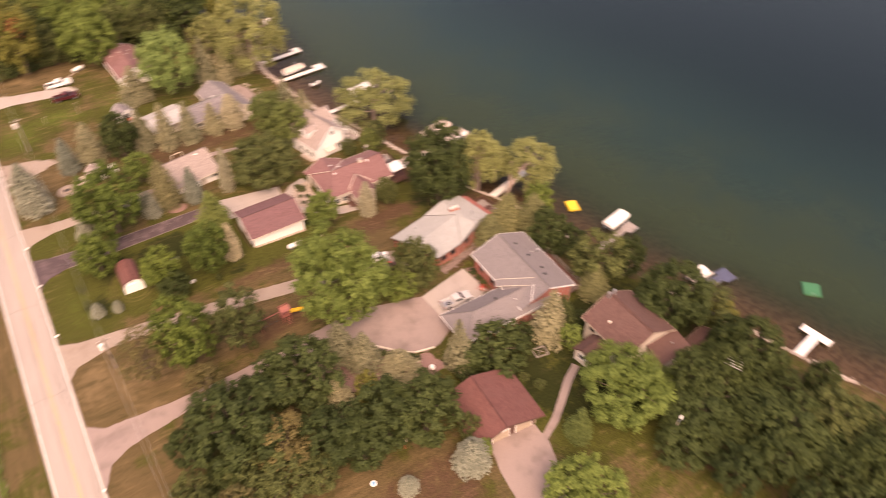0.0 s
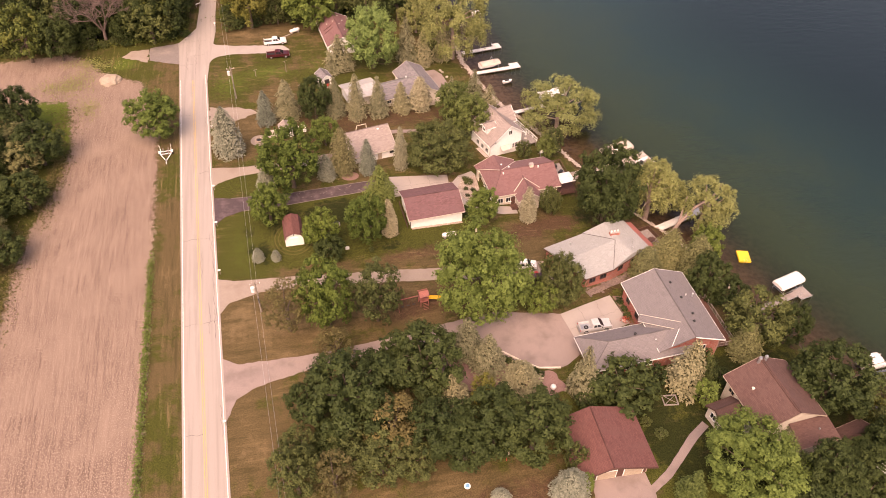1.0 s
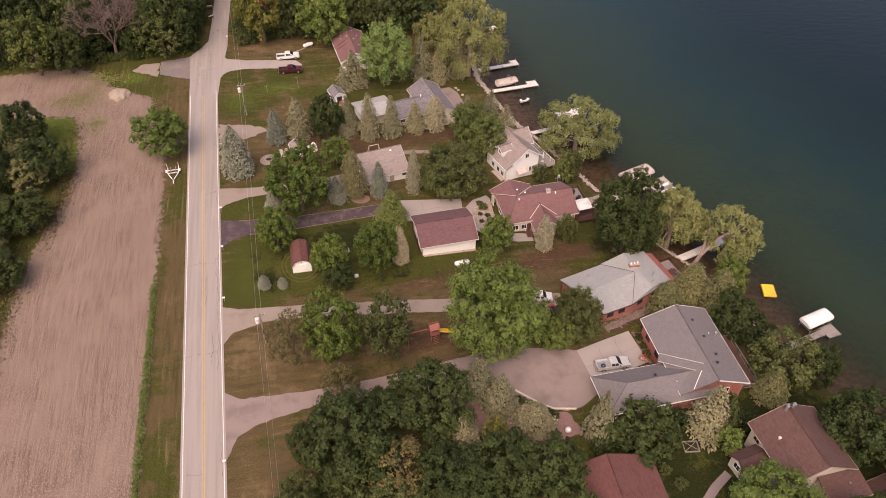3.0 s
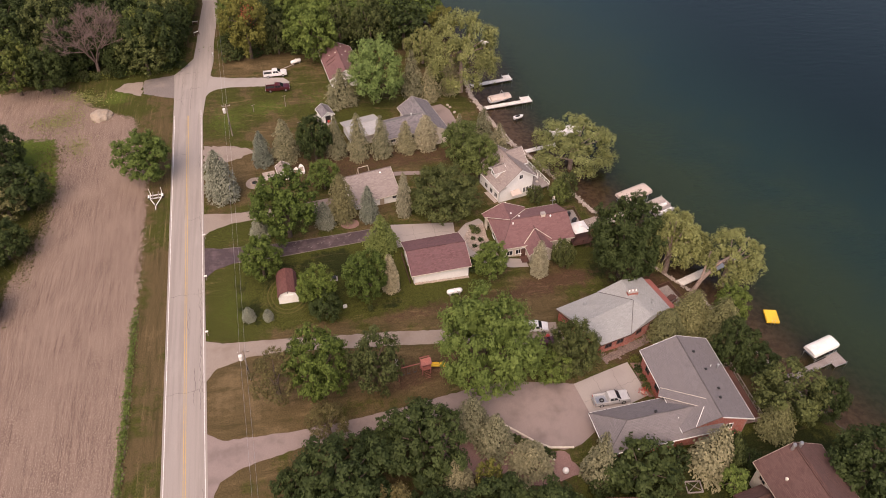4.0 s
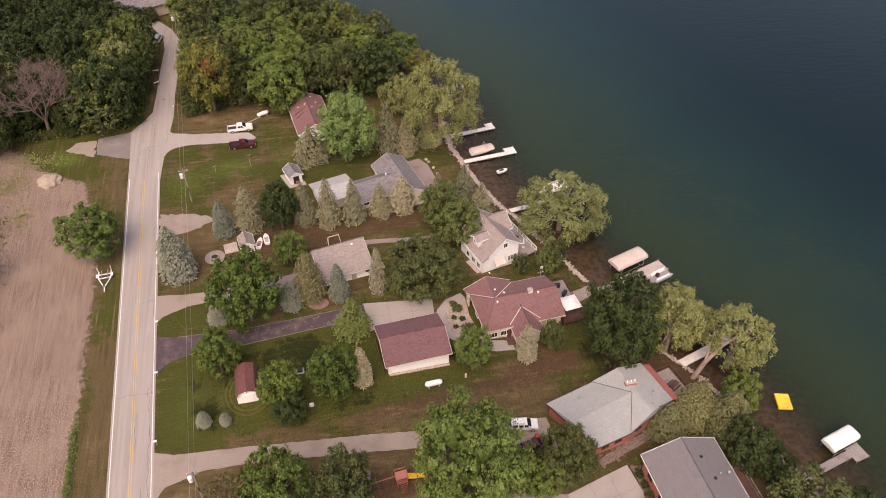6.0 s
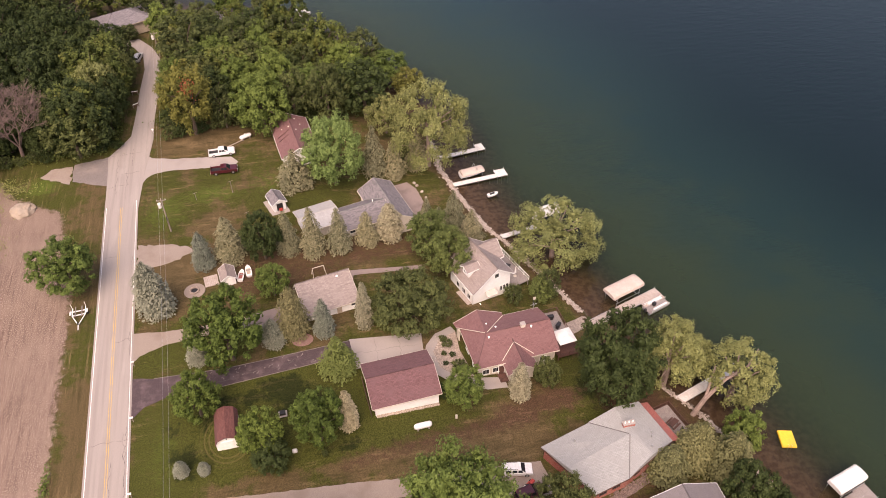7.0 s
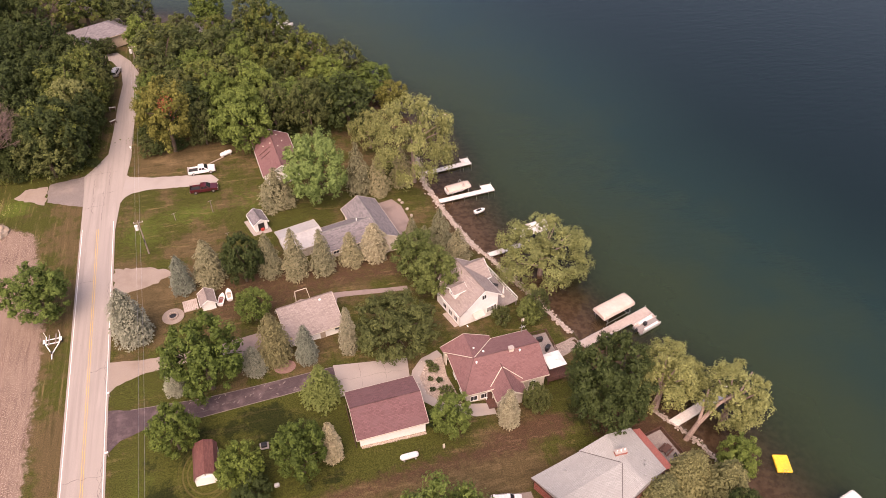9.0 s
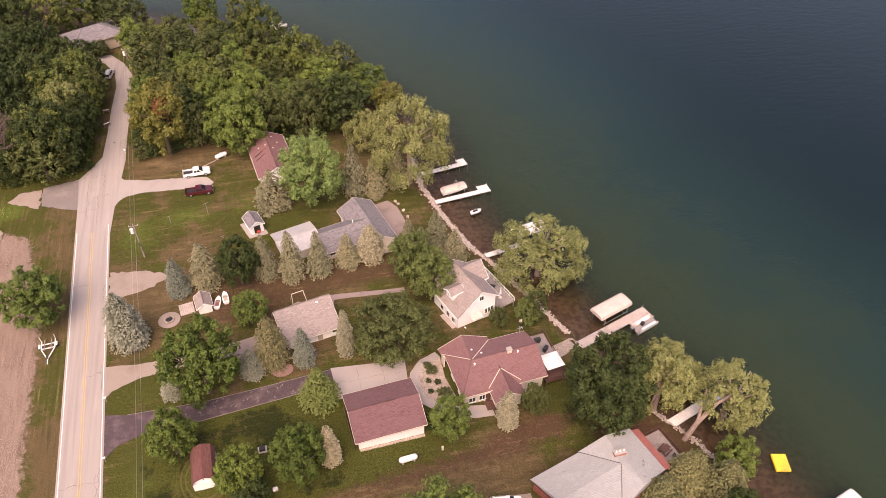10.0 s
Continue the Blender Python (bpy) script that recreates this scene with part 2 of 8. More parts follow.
GROUND, LAKE = ground_material(), water_material()
def road_material():
    """Bleached asphalt: fine grain, faint lengthwise wear in the wheel tracks, and darker patched lengths."""
    m, nt, p = nodes_of("worn_asphalt", 0.9)
    v = place_of(nt)
    f = noise_node(nt, v, 12, 5)
    col = mixc(nt, ramp(nt, f, 0.3, 0.7), (0.292, 0.255, 0.233), (0.345, 0.302, 0.274))
    track = noise_node(nt, place_of(nt, (1.3, 0.035, 1)), 1.0, 4, 0.6)
    col = mixc(nt, ramp(nt, track, 0.42, 0.68, 0, 0.55), col, (0.235, 0.202, 0.186))
    pale = noise_node(nt, place_of(nt, (0.5, 0.09, 1)), 1.0, 5, 0.6)
    col = mixc(nt, ramp(nt, pale, 0.52, 0.72, 0, 0.5), col, (0.375, 0.33, 0.3))
    spot_n = noise_node(nt, v, 1.6, 3, 0.5)
    col = mixc(nt, ramp(nt, spot_n, 0.72, 0.78, 0, 0.5), col, (0.16, 0.135, 0.125))
    nt.links.new(col, p.inputs["Base Color"])
    bump(nt, p, f, 0.2)
    return m


ASPHALT = road_material()
OLD_ASPHALT = surf("old_asphalt", (0.14, 0.118, 0.11), (0.215, 0.186, 0.174), 6, 0.4, (0.25, 0.21, 0.185), 0.9, 0.3)
DARK_ASPHALT = surf("dark_asphalt", (0.048, 0.031, 0.035), (0.084, 0.058, 0.063), 7, 0.6, (0.145, 0.105, 0.107), 0.9, 0.3)
GRAVEL = surf("gravel", (0.235, 0.188, 0.157), (0.315, 0.26, 0.222), 11, 0.3, (0.22, 0.17, 0.138), 0.95, 0.5)
TAR = surf("crack_tar", (0.06, 0.05, 0.048), (0.13, 0.112, 0.105), 8, 1.0, (0.05, 0.043, 0.042), 0.8, 0.1)
PINK_GRAVEL = surf("reddish_drive", (0.225, 0.172, 0.158), (0.28, 0.222, 0.204), 11, 0.3, (0.16, 0.121, 0.111), 0.95, 0.2)
CONCRETE = surf("concrete", (0.31, 0.274, 0.252), (0.352, 0.311, 0.288), 9, 0.22, (0.285, 0.245, 0.225), 0.9, 0.15)
MULCH = surf("red_mulch", (0.16, 0.085, 0.076), (0.28, 0.175, 0.155), 9, 0.8, (0.19, 0.12, 0.105), 0.95, 0.6)
STONES = surf("river_stones", (0.2, 0.15, 0.125), (0.46, 0.38, 0.32), 5, 1.0, (0.25, 0.2, 0.17), 0.85, 0.6)
BANK_PEBBLES = surf("brown_pebbles", (0.11, 0.078, 0.068), (0.27, 0.2, 0.175), 5, 1.0, (0.12, 0.085, 0.075), 0.9, 0.6)
WHITE_LINE = surf("white_road_paint", (0.62, 0.6, 0.58), (0.8, 0.78, 0.75), 6, 0.8, (0.5, 0.46, 0.42), 0.8, 0.1)
YELLOW_LINE = surf("yellow_road_paint", (0.48, 0.31, 0.09), (0.6, 0.4, 0.13), 6, 0.8, (0.4, 0.3, 0.17), 0.8, 0.1)
MAROON = shingle("maroon_shingles", (0.12, 0.057, 0.06), (0.17, 0.086, 0.089), (0.145, 0.077, 0.08))
RED_ROOF = shingle("red_shingles", (0.155, 0.074, 0.073), (0.205, 0.106, 0.104), (0.18, 0.095, 0.093))
RED_BROWN_ROOF = shingle("faded_red_brown_shingles", (0.11, 0.041, 0.036), (0.15, 0.06, 0.053), (0.125, 0.054, 0.048))
GREY_ROOF = shingle("grey_shingles", (0.148, 0.132, 0.135), (0.182, 0.163, 0.167), (0.16, 0.141, 0.141))
SLATE_ROOF = shingle("mottled_grey_shingles", (0.115, 0.104, 0.113), (0.235, 0.213, 0.221), (0.16, 0.145, 0.152))
PALE_ROOF = shingle("pale_grey_shingles", (0.275, 0.278, 0.272), (0.33, 0.332, 0.325), (0.27, 0.268, 0.26))
TAN_ROOF = shingle("tan_shingles", (0.22, 0.176, 0.161), (0.32, 0.267, 0.247), (0.255, 0.21, 0.194))
BROWN_ROOF = shingle("brown_shingles", (0.084, 0.042, 0.036), (0.122, 0.064, 0.055), (0.1, 0.055, 0.048))
METAL_ROOF = surf("white_metal_roof", (0.35, 0.342, 0.338), (0.41, 0.402, 0.397), 2, 0.3, (0.32, 0.307, 0.3), 0.45, 0.05)
WHITE = surf("white_paint", (0.8, 0.79, 0.77), (0.86, 0.85, 0.83), 3, 0.4, (0.76, 0.74, 0.71), 0.6, 0.08)
CREAM = surf("cream_siding", (0.56, 0.5, 0.42), (0.66, 0.6, 0.52), 3, 0.4, (0.5, 0.44, 0.36), 0.7, 0.1)
TAN = surf("tan_siding", (0.36, 0.29, 0.22), (0.46, 0.38, 0.3), 3, 0.4, (0.32, 0.25, 0.19), 0.7, 0.1)
DARK_WOOD = surf("dark_stained_wood", (0.07, 0.03, 0.024), (0.13, 0.06, 0.045), 5, 0.6, (0.06, 0.035, 0.03), 0.7, 0.3)
RED_WOOD = surf("red_stained_deck", (0.24, 0.07, 0.06), (0.33, 0.12, 0.1), 5, 0.6, (0.2, 0.09, 0.08), 0.7, 0.3)
DECK_GREY = surf("weathered_deck", (0.2, 0.175, 0.165), (0.32, 0.28, 0.265), 6, 0.6, (0.19, 0.15, 0.14), 0.8, 0.3)
DOCK_TAN = surf("tan_dock_boards", (0.36, 0.3, 0.265), (0.48, 0.41, 0.37), 5, 0.6, (0.32, 0.26, 0.23), 0.8, 0.2)
DOCK_WHITE = surf("white_dock_panels", (0.6, 0.57, 0.54), (0.74, 0.71, 0.68), 5, 0.6, (0.52, 0.47, 0.43), 0.7, 0.2)
BLUE_DECK = surf("blue_dock_carpet", (0.05, 0.06, 0.11), (0.08, 0.095, 0.16), 6, 0.6, (0.05, 0.055, 0.09), 0.9, 0.2)
GLASS, _nt, _p = nodes_of("window_glass", 0.05)
_p.inputs["Base Color"].default_value = (0.02, 0.024, 0.028, 1)
BLACK = surf("black_plastic", (0.012, 0.012, 0.013), (0.03, 0.03, 0.032), 8, 1, (0.02, 0.02, 0.02), 0.5, 0.05)
RUBBER = surf("tyre_rubber", (0.015, 0.015, 0.015), (0.03, 0.03, 0.03), 10, 1, (0.03, 0.028, 0.026), 0.85, 0.1)
ALU = surf("aluminium", (0.45, 0.45, 0.46), (0.6, 0.6, 0.6), 6, 0.8, (0.4, 0.4, 0.4), 0.4, 0.05, 0.8)
POLE_WOOD = surf("grey_pole_wood", (0.2, 0.16, 0.13), (0.32, 0.27, 0.23), 4, 0.6, (0.16, 0.13, 0.1), 0.85, 0.3)
BARK = surf("bark", (0.07, 0.05, 0.038), (0.14, 0.105, 0.08), 6, 1.0, (0.05, 0.04, 0.03), 0.95, 0.7)
PALE_BARK = surf("dead_bark", (0.2, 0.14, 0.12), (0.34, 0.26, 0.22), 6, 1.0, (0.16, 0.12, 0.1), 0.95, 0.5)
DEAD_BARK = surf("grey_brown_dead_bark", (0.12, 0.08, 0.07), (0.21, 0.15, 0.135), 6, 1.0, (0.1, 0.07, 0.062), 0.95, 0.5)
ROCK = surf("shore_rock", (0.3, 0.25, 0.215), (0.52, 0.45, 0.4), 2.2, 0.8, (0.22, 0.18, 0.15), 0.9, 0.5)
CANVAS_WHITE = surf("white_canopy_vinyl", (0.7, 0.68, 0.66), (0.8, 0.78, 0.76), 2, 0.5, (0.64, 0.61, 0.58), 0.55, 0.05)
CANVAS_TAN = surf("tan_canopy_vinyl", (0.5, 0.41, 0.36), (0.58, 0.49, 0.44), 2, 0.5, (0.46, 0.37, 0.32), 0.6, 0.05)
YELLOW = surf("yellow_plastic", (0.75, 0.46, 0.03), (0.85, 0.56, 0.06), 3, 0.6, (0.62, 0.4, 0.06), 0.5, 0.05)
GREEN_PLASTIC = surf("green_plastic", (0.02, 0.13, 0.06), (0.035, 0.18, 0.085), 3, 0.6, (0.03, 0.12, 0.06), 0.5, 0.05)
RED_PAINT = surf("red_paint", (0.4, 0.04, 0.03), (0.5, 0.07, 0.05), 4, 0.6, (0.3, 0.05, 0.04), 0.5, 0.05)
BLUE_PLASTIC = surf("blue_plastic", (0.1, 0.3, 0.5), (0.16, 0.4, 0.6), 4, 0.6, (0.1, 0.25, 0.4), 0.5, 0.05)
SAND = surf("sand_heap", (0.27, 0.22, 0.17), (0.36, 0.3, 0.24), 5, 0.6, (0.36, 0.27, 0.19), 0.95, 0.3)


def brick_material():
    m, nt, p = nodes_of("red_brick", 0.85)
    uv = nt.nodes.new("ShaderNodeUVMap")
    br = nt.nodes.new("ShaderNodeTexBrick")
    br.inputs["Scale"].default_value, br.inputs["Brick Width"].default_value, br.inputs["Row Height"].default_value = 1.0, 0.21, 0.075
    br.inputs["Mortar Size"].default_value = 0.008
    br.inputs["Color1"].default_value, br.inputs["Color2"].default_value = (0.29, 0.05, 0.038, 1), (0.43, 0.105, 0.075, 1)
    br.inputs["Mortar"].default_value = (0.35, 0.29, 0.25, 1)
    nt.links.new(uv.outputs[0], br.inputs["Vector"])
    n = noise_node(nt, place_of(nt), 1.2, 5)
    nt.links.new(mixc(nt, ramp(nt, n, 0.45, 0.75, 0, 0.4), br.outputs["Color"], (0.42, 0.2, 0.15)), p.inputs["Base Color"])
    bump(nt, p, br.outputs["Fac"], 0.5, -0.01)
    return m


BRICK = brick_material()


def car_paint(name, col):
    m, nt, p = nodes_of(name, 0.3)
    n = noise_node(nt, place_of(nt), 3, 4)
    nt.links.new(mixc(nt, ramp(nt, n, 0.3, 0.7), tuple(0.85 * k for k in col), col), p.inputs["Base Color"])
    p.inputs["Coat Weight"].default_value = 0.6
    return m


SILVER, WHITE_CAR, MAROON_CAR = car_paint("silver_car_paint", (0.46, 0.45, 0.45)), car_paint("white_car_paint", (0.78, 0.77, 0.76)), car_paint("maroon_car_paint", (0.075, 0.012, 0.018))
LEAF_MAPLE = leaf("maple_leaves", (0.024, 0.042, 0.008), (0.195, 0.26, 0.07))
LEAF_GREEN = leaf("deep_green_leaves", (0.014, 0.027, 0.005), (0.145, 0.2, 0.048))
LEAF_PALE_MAPLE = leaf("pale_maple_leaves", (0.03, 0.053, 0.01), (0.2, 0.265, 0.074))
LEAF_LIGHT = leaf("light_maple_leaves", (0.068, 0.11, 0.03), (0.27, 0.36, 0.12))
LEAF_YOUNG = leaf("mid_green_leaves", (0.02, 0.032, 0.008), (0.165, 0.205, 0.07))
LEAF_OAK = leaf("oak_leaves", (0.012, 0.021, 0.007), (0.068, 0.093, 0.032))
LEAF_ASH = leaf("ash_leaves", (0.013, 0.02, 0.006), (0.13, 0.154, 0.058))
LEAF_WILLOW = leaf("willow_leaves", (0.066, 0.072, 0.024), (0.34, 0.36, 0.145))
LEAF_BROWN = leaf("dry_olive_leaves", (0.045, 0.04, 0.016), (0.17, 0.148, 0.066))
LEAF_YELLOW = leaf("yellowing_leaves", (0.05, 0.056, 0.013), (0.2, 0.198, 0.056))
LEAF_WOODS = leaf("woodland_leaves", (0.011, 0.019, 0.005), (0.16, 0.2, 0.056), (0.12, 0.125, 0.03))
NEEDLE_BLUE = leaf("blue_spruce_needles", (0.046, 0.054, 0.042), (0.285, 0.3, 0.24))
NEEDLE_GREEN = leaf("green_spruce_needles", (0.045, 0.046, 0.024), (0.3, 0.284, 0.18))
NEEDLE_OLIVE = leaf("olive_green_needles", (0.034, 0.038, 0.014), (0.25, 0.245, 0.12))
NEEDLE_BROWN = leaf("olive_spruce_needles", (0.046, 0.045, 0.021), (0.24, 0.222, 0.118))
NEEDLE_PALE = leaf("pale_spruce_needles", (0.075, 0.07, 0.046), (0.4, 0.365, 0.255))
NEEDLE_PINE = leaf("pine_needles", (0.036, 0.055, 0.014), (0.15, 0.185, 0.06))


# ---- building blocks ----
def holder(name, x, y, z=None, rot=0.0, label="", category="", group=""):
    ob = new(name)
    ob.empty_display_size = 0.3
    ob.matrix_basis = pose(x, y, g(x, y) if z is None else z, 0, 0, rot)
    return tagged(ob, label, category, group)


def mesh_of(name, bm, material):
    me = bpy.data.meshes.new(name)
    bm.normal_update()
    bm.to_mesh(me)
    bm.free()
    me.materials.append(material)
    return me


def part(name, bm, material, parent, label=""):
    ob = new(name, bm if isinstance(bm, bpy.types.Mesh) else mesh_of(name, bm, material))
    ob.parent = parent
    return tagged(ob, label)


def box(lx, ly, lz, x=0, y=0, z=0, rot=0.0, bevel=0.0):
    """A box that stands on z, with its edges taken off where bevel is given."""
    bm = bmesh.new()
    bmesh.ops.create_cube(bm, size=1, matrix=pose(x, y, z + lz / 2, 0, 0, rot) @ Matrix.Diagonal((lx, ly, lz, 1)))
    if bevel:
        bmesh.ops.bevel(bm, geom=bm.edges[:], offset=bevel, segments=2, affect="EDGES", profile=0.5)
    return bm


def rod(a, b, r1, r2=None, sides=8):
    a, b = Vector(a), Vector(b)
    bm = bmesh.new()
    d = b - a
    bmesh.ops.create_cone(bm, segments=sides, radius1=r1, radius2=r1 if r2 is None else r2, depth=d.length, cap_ends=True,
                          matrix=Matrix.Translation((a + b) / 2) @ d.to_track_quat("Z", "Y").to_matrix().to_4x4())
    return bm


def join(*bms):
    out = bmesh.new()
    for b in bms:
        me = bpy.data.meshes.new("tmp")
        b.to_mesh(me)
        b.free()
        out.from_mesh(me)
        bpy.data.meshes.remove(me)
    return out


def slab(corners, thick, u=None):
    """A flat plate under the given corners, its UV in metres along the first edge and across it."""
    pts = [Vector(c) for c in corners]
    n = (pts[1] - pts[0]).cross(pts[2] - pts[1]).normalized()
    if n.z < 0:
        pts.reverse()
        n = -n
    bm = bmesh.new()
    top, low = [bm.verts.new(p) for p in pts], [bm.verts.new(p - n * thick) for p in pts]
    bm.faces.new(top)
    bm.faces.new(low[::-1])
    for i in range(len(pts)):
        j = (i + 1) % len(pts)
        bm.faces.new((top[j], top[i], low[i], low[j]))
    e = Vector((n.y, -n.x, 0)).normalized() if n.z < 0.999 else Vector((1, 0, 0))
    f = n.cross(e)
    lay = bm.loops.layers.uv.new("UVMap")
    for face in bm.faces:
        for lp in face.loops:
            lp[lay].uv = (lp.vert.co.dot(e), lp.vert.co.dot(f))
    return bm


def wall_plate(a, b, z0, z1, thick, peak=None):
    """An upright wall from a to b (in plan); peak: (share along it, height) of a gable. UV in metres."""
    a, b = Vector((*a, 0)), Vector((*b, 0))
    d = (b - a).normalized()
    n = Vector((d.y, -d.x, 0)) * thick
    L = (b - a).length
    prof = [(0, z0), (L, z0), (L, z1)] + ([(L * peak[0], peak[1])] if peak else []) + [(0, z1)]
    bm = bmesh.new()
    out = [bm.verts.new(a + d * s + Vector((0, 0, z))) for s, z in prof]
    inn = [bm.verts.new(a + d * s - n + Vector((0, 0, z))) for s, z in prof]
    bm.faces.new(out)
    bm.faces.new(inn[::-1])
    for i in range(len(prof)):
        j = (i + 1) % len(prof)
        bm.faces.new((out[j], out[i], inn[i], inn[j]))
    lay = bm.loops.layers.uv.new("UVMap")
    for face in bm.faces:
        for lp in face.loops:
            lp[lay].uv = ((lp.vert.co - a).dot(d), lp.vert.co.z)
    return bm


def window(parent, x, y, z, w, h, rot, frame_mat=None):
    """A window on a wall, looking along -y turned by rot: frame, sill and pane."""
    m = pose(x, y, z, 0, 0, rot)
    fr = join(box(w + 0.16, 0.09, 0.08, 0, 0, h), box(0.08, 0.09, h, -w / 2 - 0.04), box(0.08, 0.09, h, w / 2 + 0.04), box(0.05, 0.07, h, 0, 0, 0))
    ob = part("window", fr, frame_mat or WHITE, parent, "white framed window")
    ob.matrix_basis = m
    part("pane", box(w, 0.03, h, 0, 0.0, 0), GLASS, ob)
    part("sill", box(w + 0.24, 0.16, 0.06, 0, -0.03, -0.06), frame_mat or WHITE, ob)
    return ob


def door(parent, x, y, z, w, h, rot, material=None, name="door"):
    m = pose(x, y, z, 0, 0, rot)
    ob = part(name, box(w, 0.06, h, bevel=0.01), material or WHITE, parent)
    ob.matrix_basis = m
    part("door_frame", join(box(w + 0.24, 0.1, 0.12, 0, 0.03, h), box(0.12, 0.1, h, -w / 2 - 0.06, 0.03), box(0.12, 0.1, h, w / 2 + 0.06, 0.03)), WHITE, ob)
    return ob


def gable_walls(parent, L, W, eave, rise, material, cx=0, cy=0, rot=0.0, deep=1.6, gable_mat=None, t=0.2, shift=0.0):
    """Four walls of a house with its ridge along x; they go down into the ground by deep."""
    c, s = math.cos(radians(rot)), math.sin(radians(rot))
    P = lambda x, y: (cx + x * c - y * s, cy + x * s + y * c)
    a, b, d, e = P(-L / 2, -W / 2), P(L / 2, -W / 2), P(L / 2, W / 2), P(-L / 2, W / 2)
    part("wall", wall_plate(a, b, -deep, eave, t), material, parent)
    part("wall", wall_plate(d, e, -deep, eave, t), material, parent)
    part("gable_wall", wall_plate(P(L / 2, -W / 2 + t), P(L / 2, W / 2 - t), -deep, eave, t, (0.5 + shift / W, eave + rise)), gable_mat or material, parent)
    part("gable_wall", wall_plate(P(-L / 2, W / 2 - t), P(-L / 2, -W / 2 + t), -deep, eave, t, (0.5 - shift / W, eave + rise)), gable_mat or material, parent)


def gable_roof(parent, L, W, eave, rise, material, cx=0, cy=0, rot=0.0, over=0.45, trim=None, shift=0.0, thick=0.14, ridge_mat=None, bare=()):
    """Two roof slopes with a ridge along x (shift moves the ridge across), fascia boards and a ridge cap."""
    M = pose(cx, cy, 0, 0, 0, rot)
    hl, hw = L / 2 + over, W / 2 + over
    zr, k1, k2 = eave + rise, rise / (W / 2 + shift), rise / (W / 2 - shift)
    lift = thick * 1.1
    for sgn, k in ((-1, k1), (1, k2)):
        edge = sgn * hw
        ze = zr - k * abs(edge - shift)
        q = [M @ Vector(v) for v in ((-hl, edge, ze + lift), (hl, edge, ze + lift), (hl, shift, zr + lift), (-hl, shift, zr + lift))]
        part("roof_slope", slab(q, thick), material, parent)
        f = box(2 * hl, 0.05, 0.2, 0, edge + sgn * 0.03, ze - 0.06)
        bmesh.ops.transform(f, matrix=M, verts=f.verts[:])
        part("fascia", f, trim or WHITE, parent)
    for end in (-1, 1):
        for sgn, k in ((-1, k1), (1, k2)):
            if (end, sgn) in bare:
                continue
            ze = zr - k * abs(sgn * hw - shift)
            x = end * (hl + 0.03)
            q = [M @ Vector(v) for v in ((x - 0.03, sgn * hw, ze - 0.05), (x - 0.03, shift, zr - 0.05), (x - 0.03, shift, zr + 0.18), (x - 0.03, sgn * hw, ze + 0.18))]
            n = (M.to_3x3() @ Vector((end, 0, 0))) * 0.05
            bm = bmesh.new()
            o, i2 = [bm.verts.new(p + n) for p in q], [bm.verts.new(p) for p in q]
            bm.faces.new(o)
            bm.faces.new(i2[::-1])
            for a in range(4):
                b = (a + 1) % 4
                bm.faces.new((o[b], o[a], i2[a], i2[b]))
            bmesh.ops.recalc_face_normals(bm, faces=bm.faces[:])
            part("barge_board", bm, trim or WHITE, parent)
    cap = [M @ Vector(v) for v in ((-hl, shift, zr + lift + 0.03), (hl, shift, zr + lift + 0.03))]
    part("ridge_cap", rod(cap[0], cap[1], 0.1, sides=6), ridge_mat or material, parent)


def hip_roof(parent, L, W, eave, rise, material, cx=0, cy=0, rot=0.0, over=0.5, hips=(True, True), trim=None, run=None, thick=0.14):
    """A roof with a ridge along x and a sloping end where hips says so."""
    M = pose(cx, cy, 0, 0, 0, rot)
    hl, hw = L / 2 + over, W / 2 + over
    run = run or hw
    x0, x1 = -hl + (run if hips[0] else 0), hl - (run if hips[1] else 0)
    e, r = eave + thick, eave + rise + thick
    A, B, C, D, R0, R1 = [M @ Vector(v) for v in ((-hl, -hw, e), (hl, -hw, e), (hl, hw, e), (-hl, hw, e), (x0, 0, r), (x1, 0, r))]
    part("roof_slope", slab([A, B, R1, R0], thick), material, parent)
    part("roof_slope", slab([C, D, R0, R1], thick), material, parent)
    if hips[0]:
        part("roof_slope", slab([D, A, R0], thick), material, parent)
    if hips[1]:
        part("roof_slope", slab([B, C, R1], thick), material, parent)
    for p, q in ((A, B), (B, C), (C, D), (D, A)):
        d = (q - p).normalized()
        n = Vector((d.y, -d.x, 0))
        part("fascia", wall_plate((p + n * 0.03)[:2], (q + n * 0.03)[:2], e - 0.24, e + 0.02, 0.04), trim or WHITE, parent)
    part("ridge_cap", rod(R0, R1, 0.09, sides=6), material, parent)
    for p, q, use in ((A, R0, hips[0]), (D, R0, hips[0]), (B, R1, hips[1]), (C, R1, hips[1])):
        if use:
            part("hip_cap", rod(p, q, 0.07, sides=6), material, parent)


def vent(parent, x, y, z, r=0.16, h=0.35, material=None):
    ob = part("roof_vent", rod((x, y, z - 0.3), (x, y, z + h), r, sides=10), material or ALU, parent)
    part("vent_cap", rod((x, y, z + h + 0.004), (x, y, z + h + 0.12), r * 1.6, r * 0.8, 10), material or ALU, ob)


def chimney(parent, x, y, z, w=0.9, d=0.6, h=1.1, material=None, pots=2):
    ob = part("chimney", brick_stack(w, d, h, x, y, z), material or BRICK, parent)
    part("chimney_cap", box(w + 0.14, d + 0.14, 0.1, x, y, z + h + 0.002, bevel=0.02), CONCRETE, ob)
    for i in range(pots):
        px = x + (i - (pots - 1) / 2) * w / max(pots, 1)
        part("flue", rod((px, y, z + h + 0.1), (px, y, z + h + 0.4), 0.13, 0.11, 10), WHITE, ob)


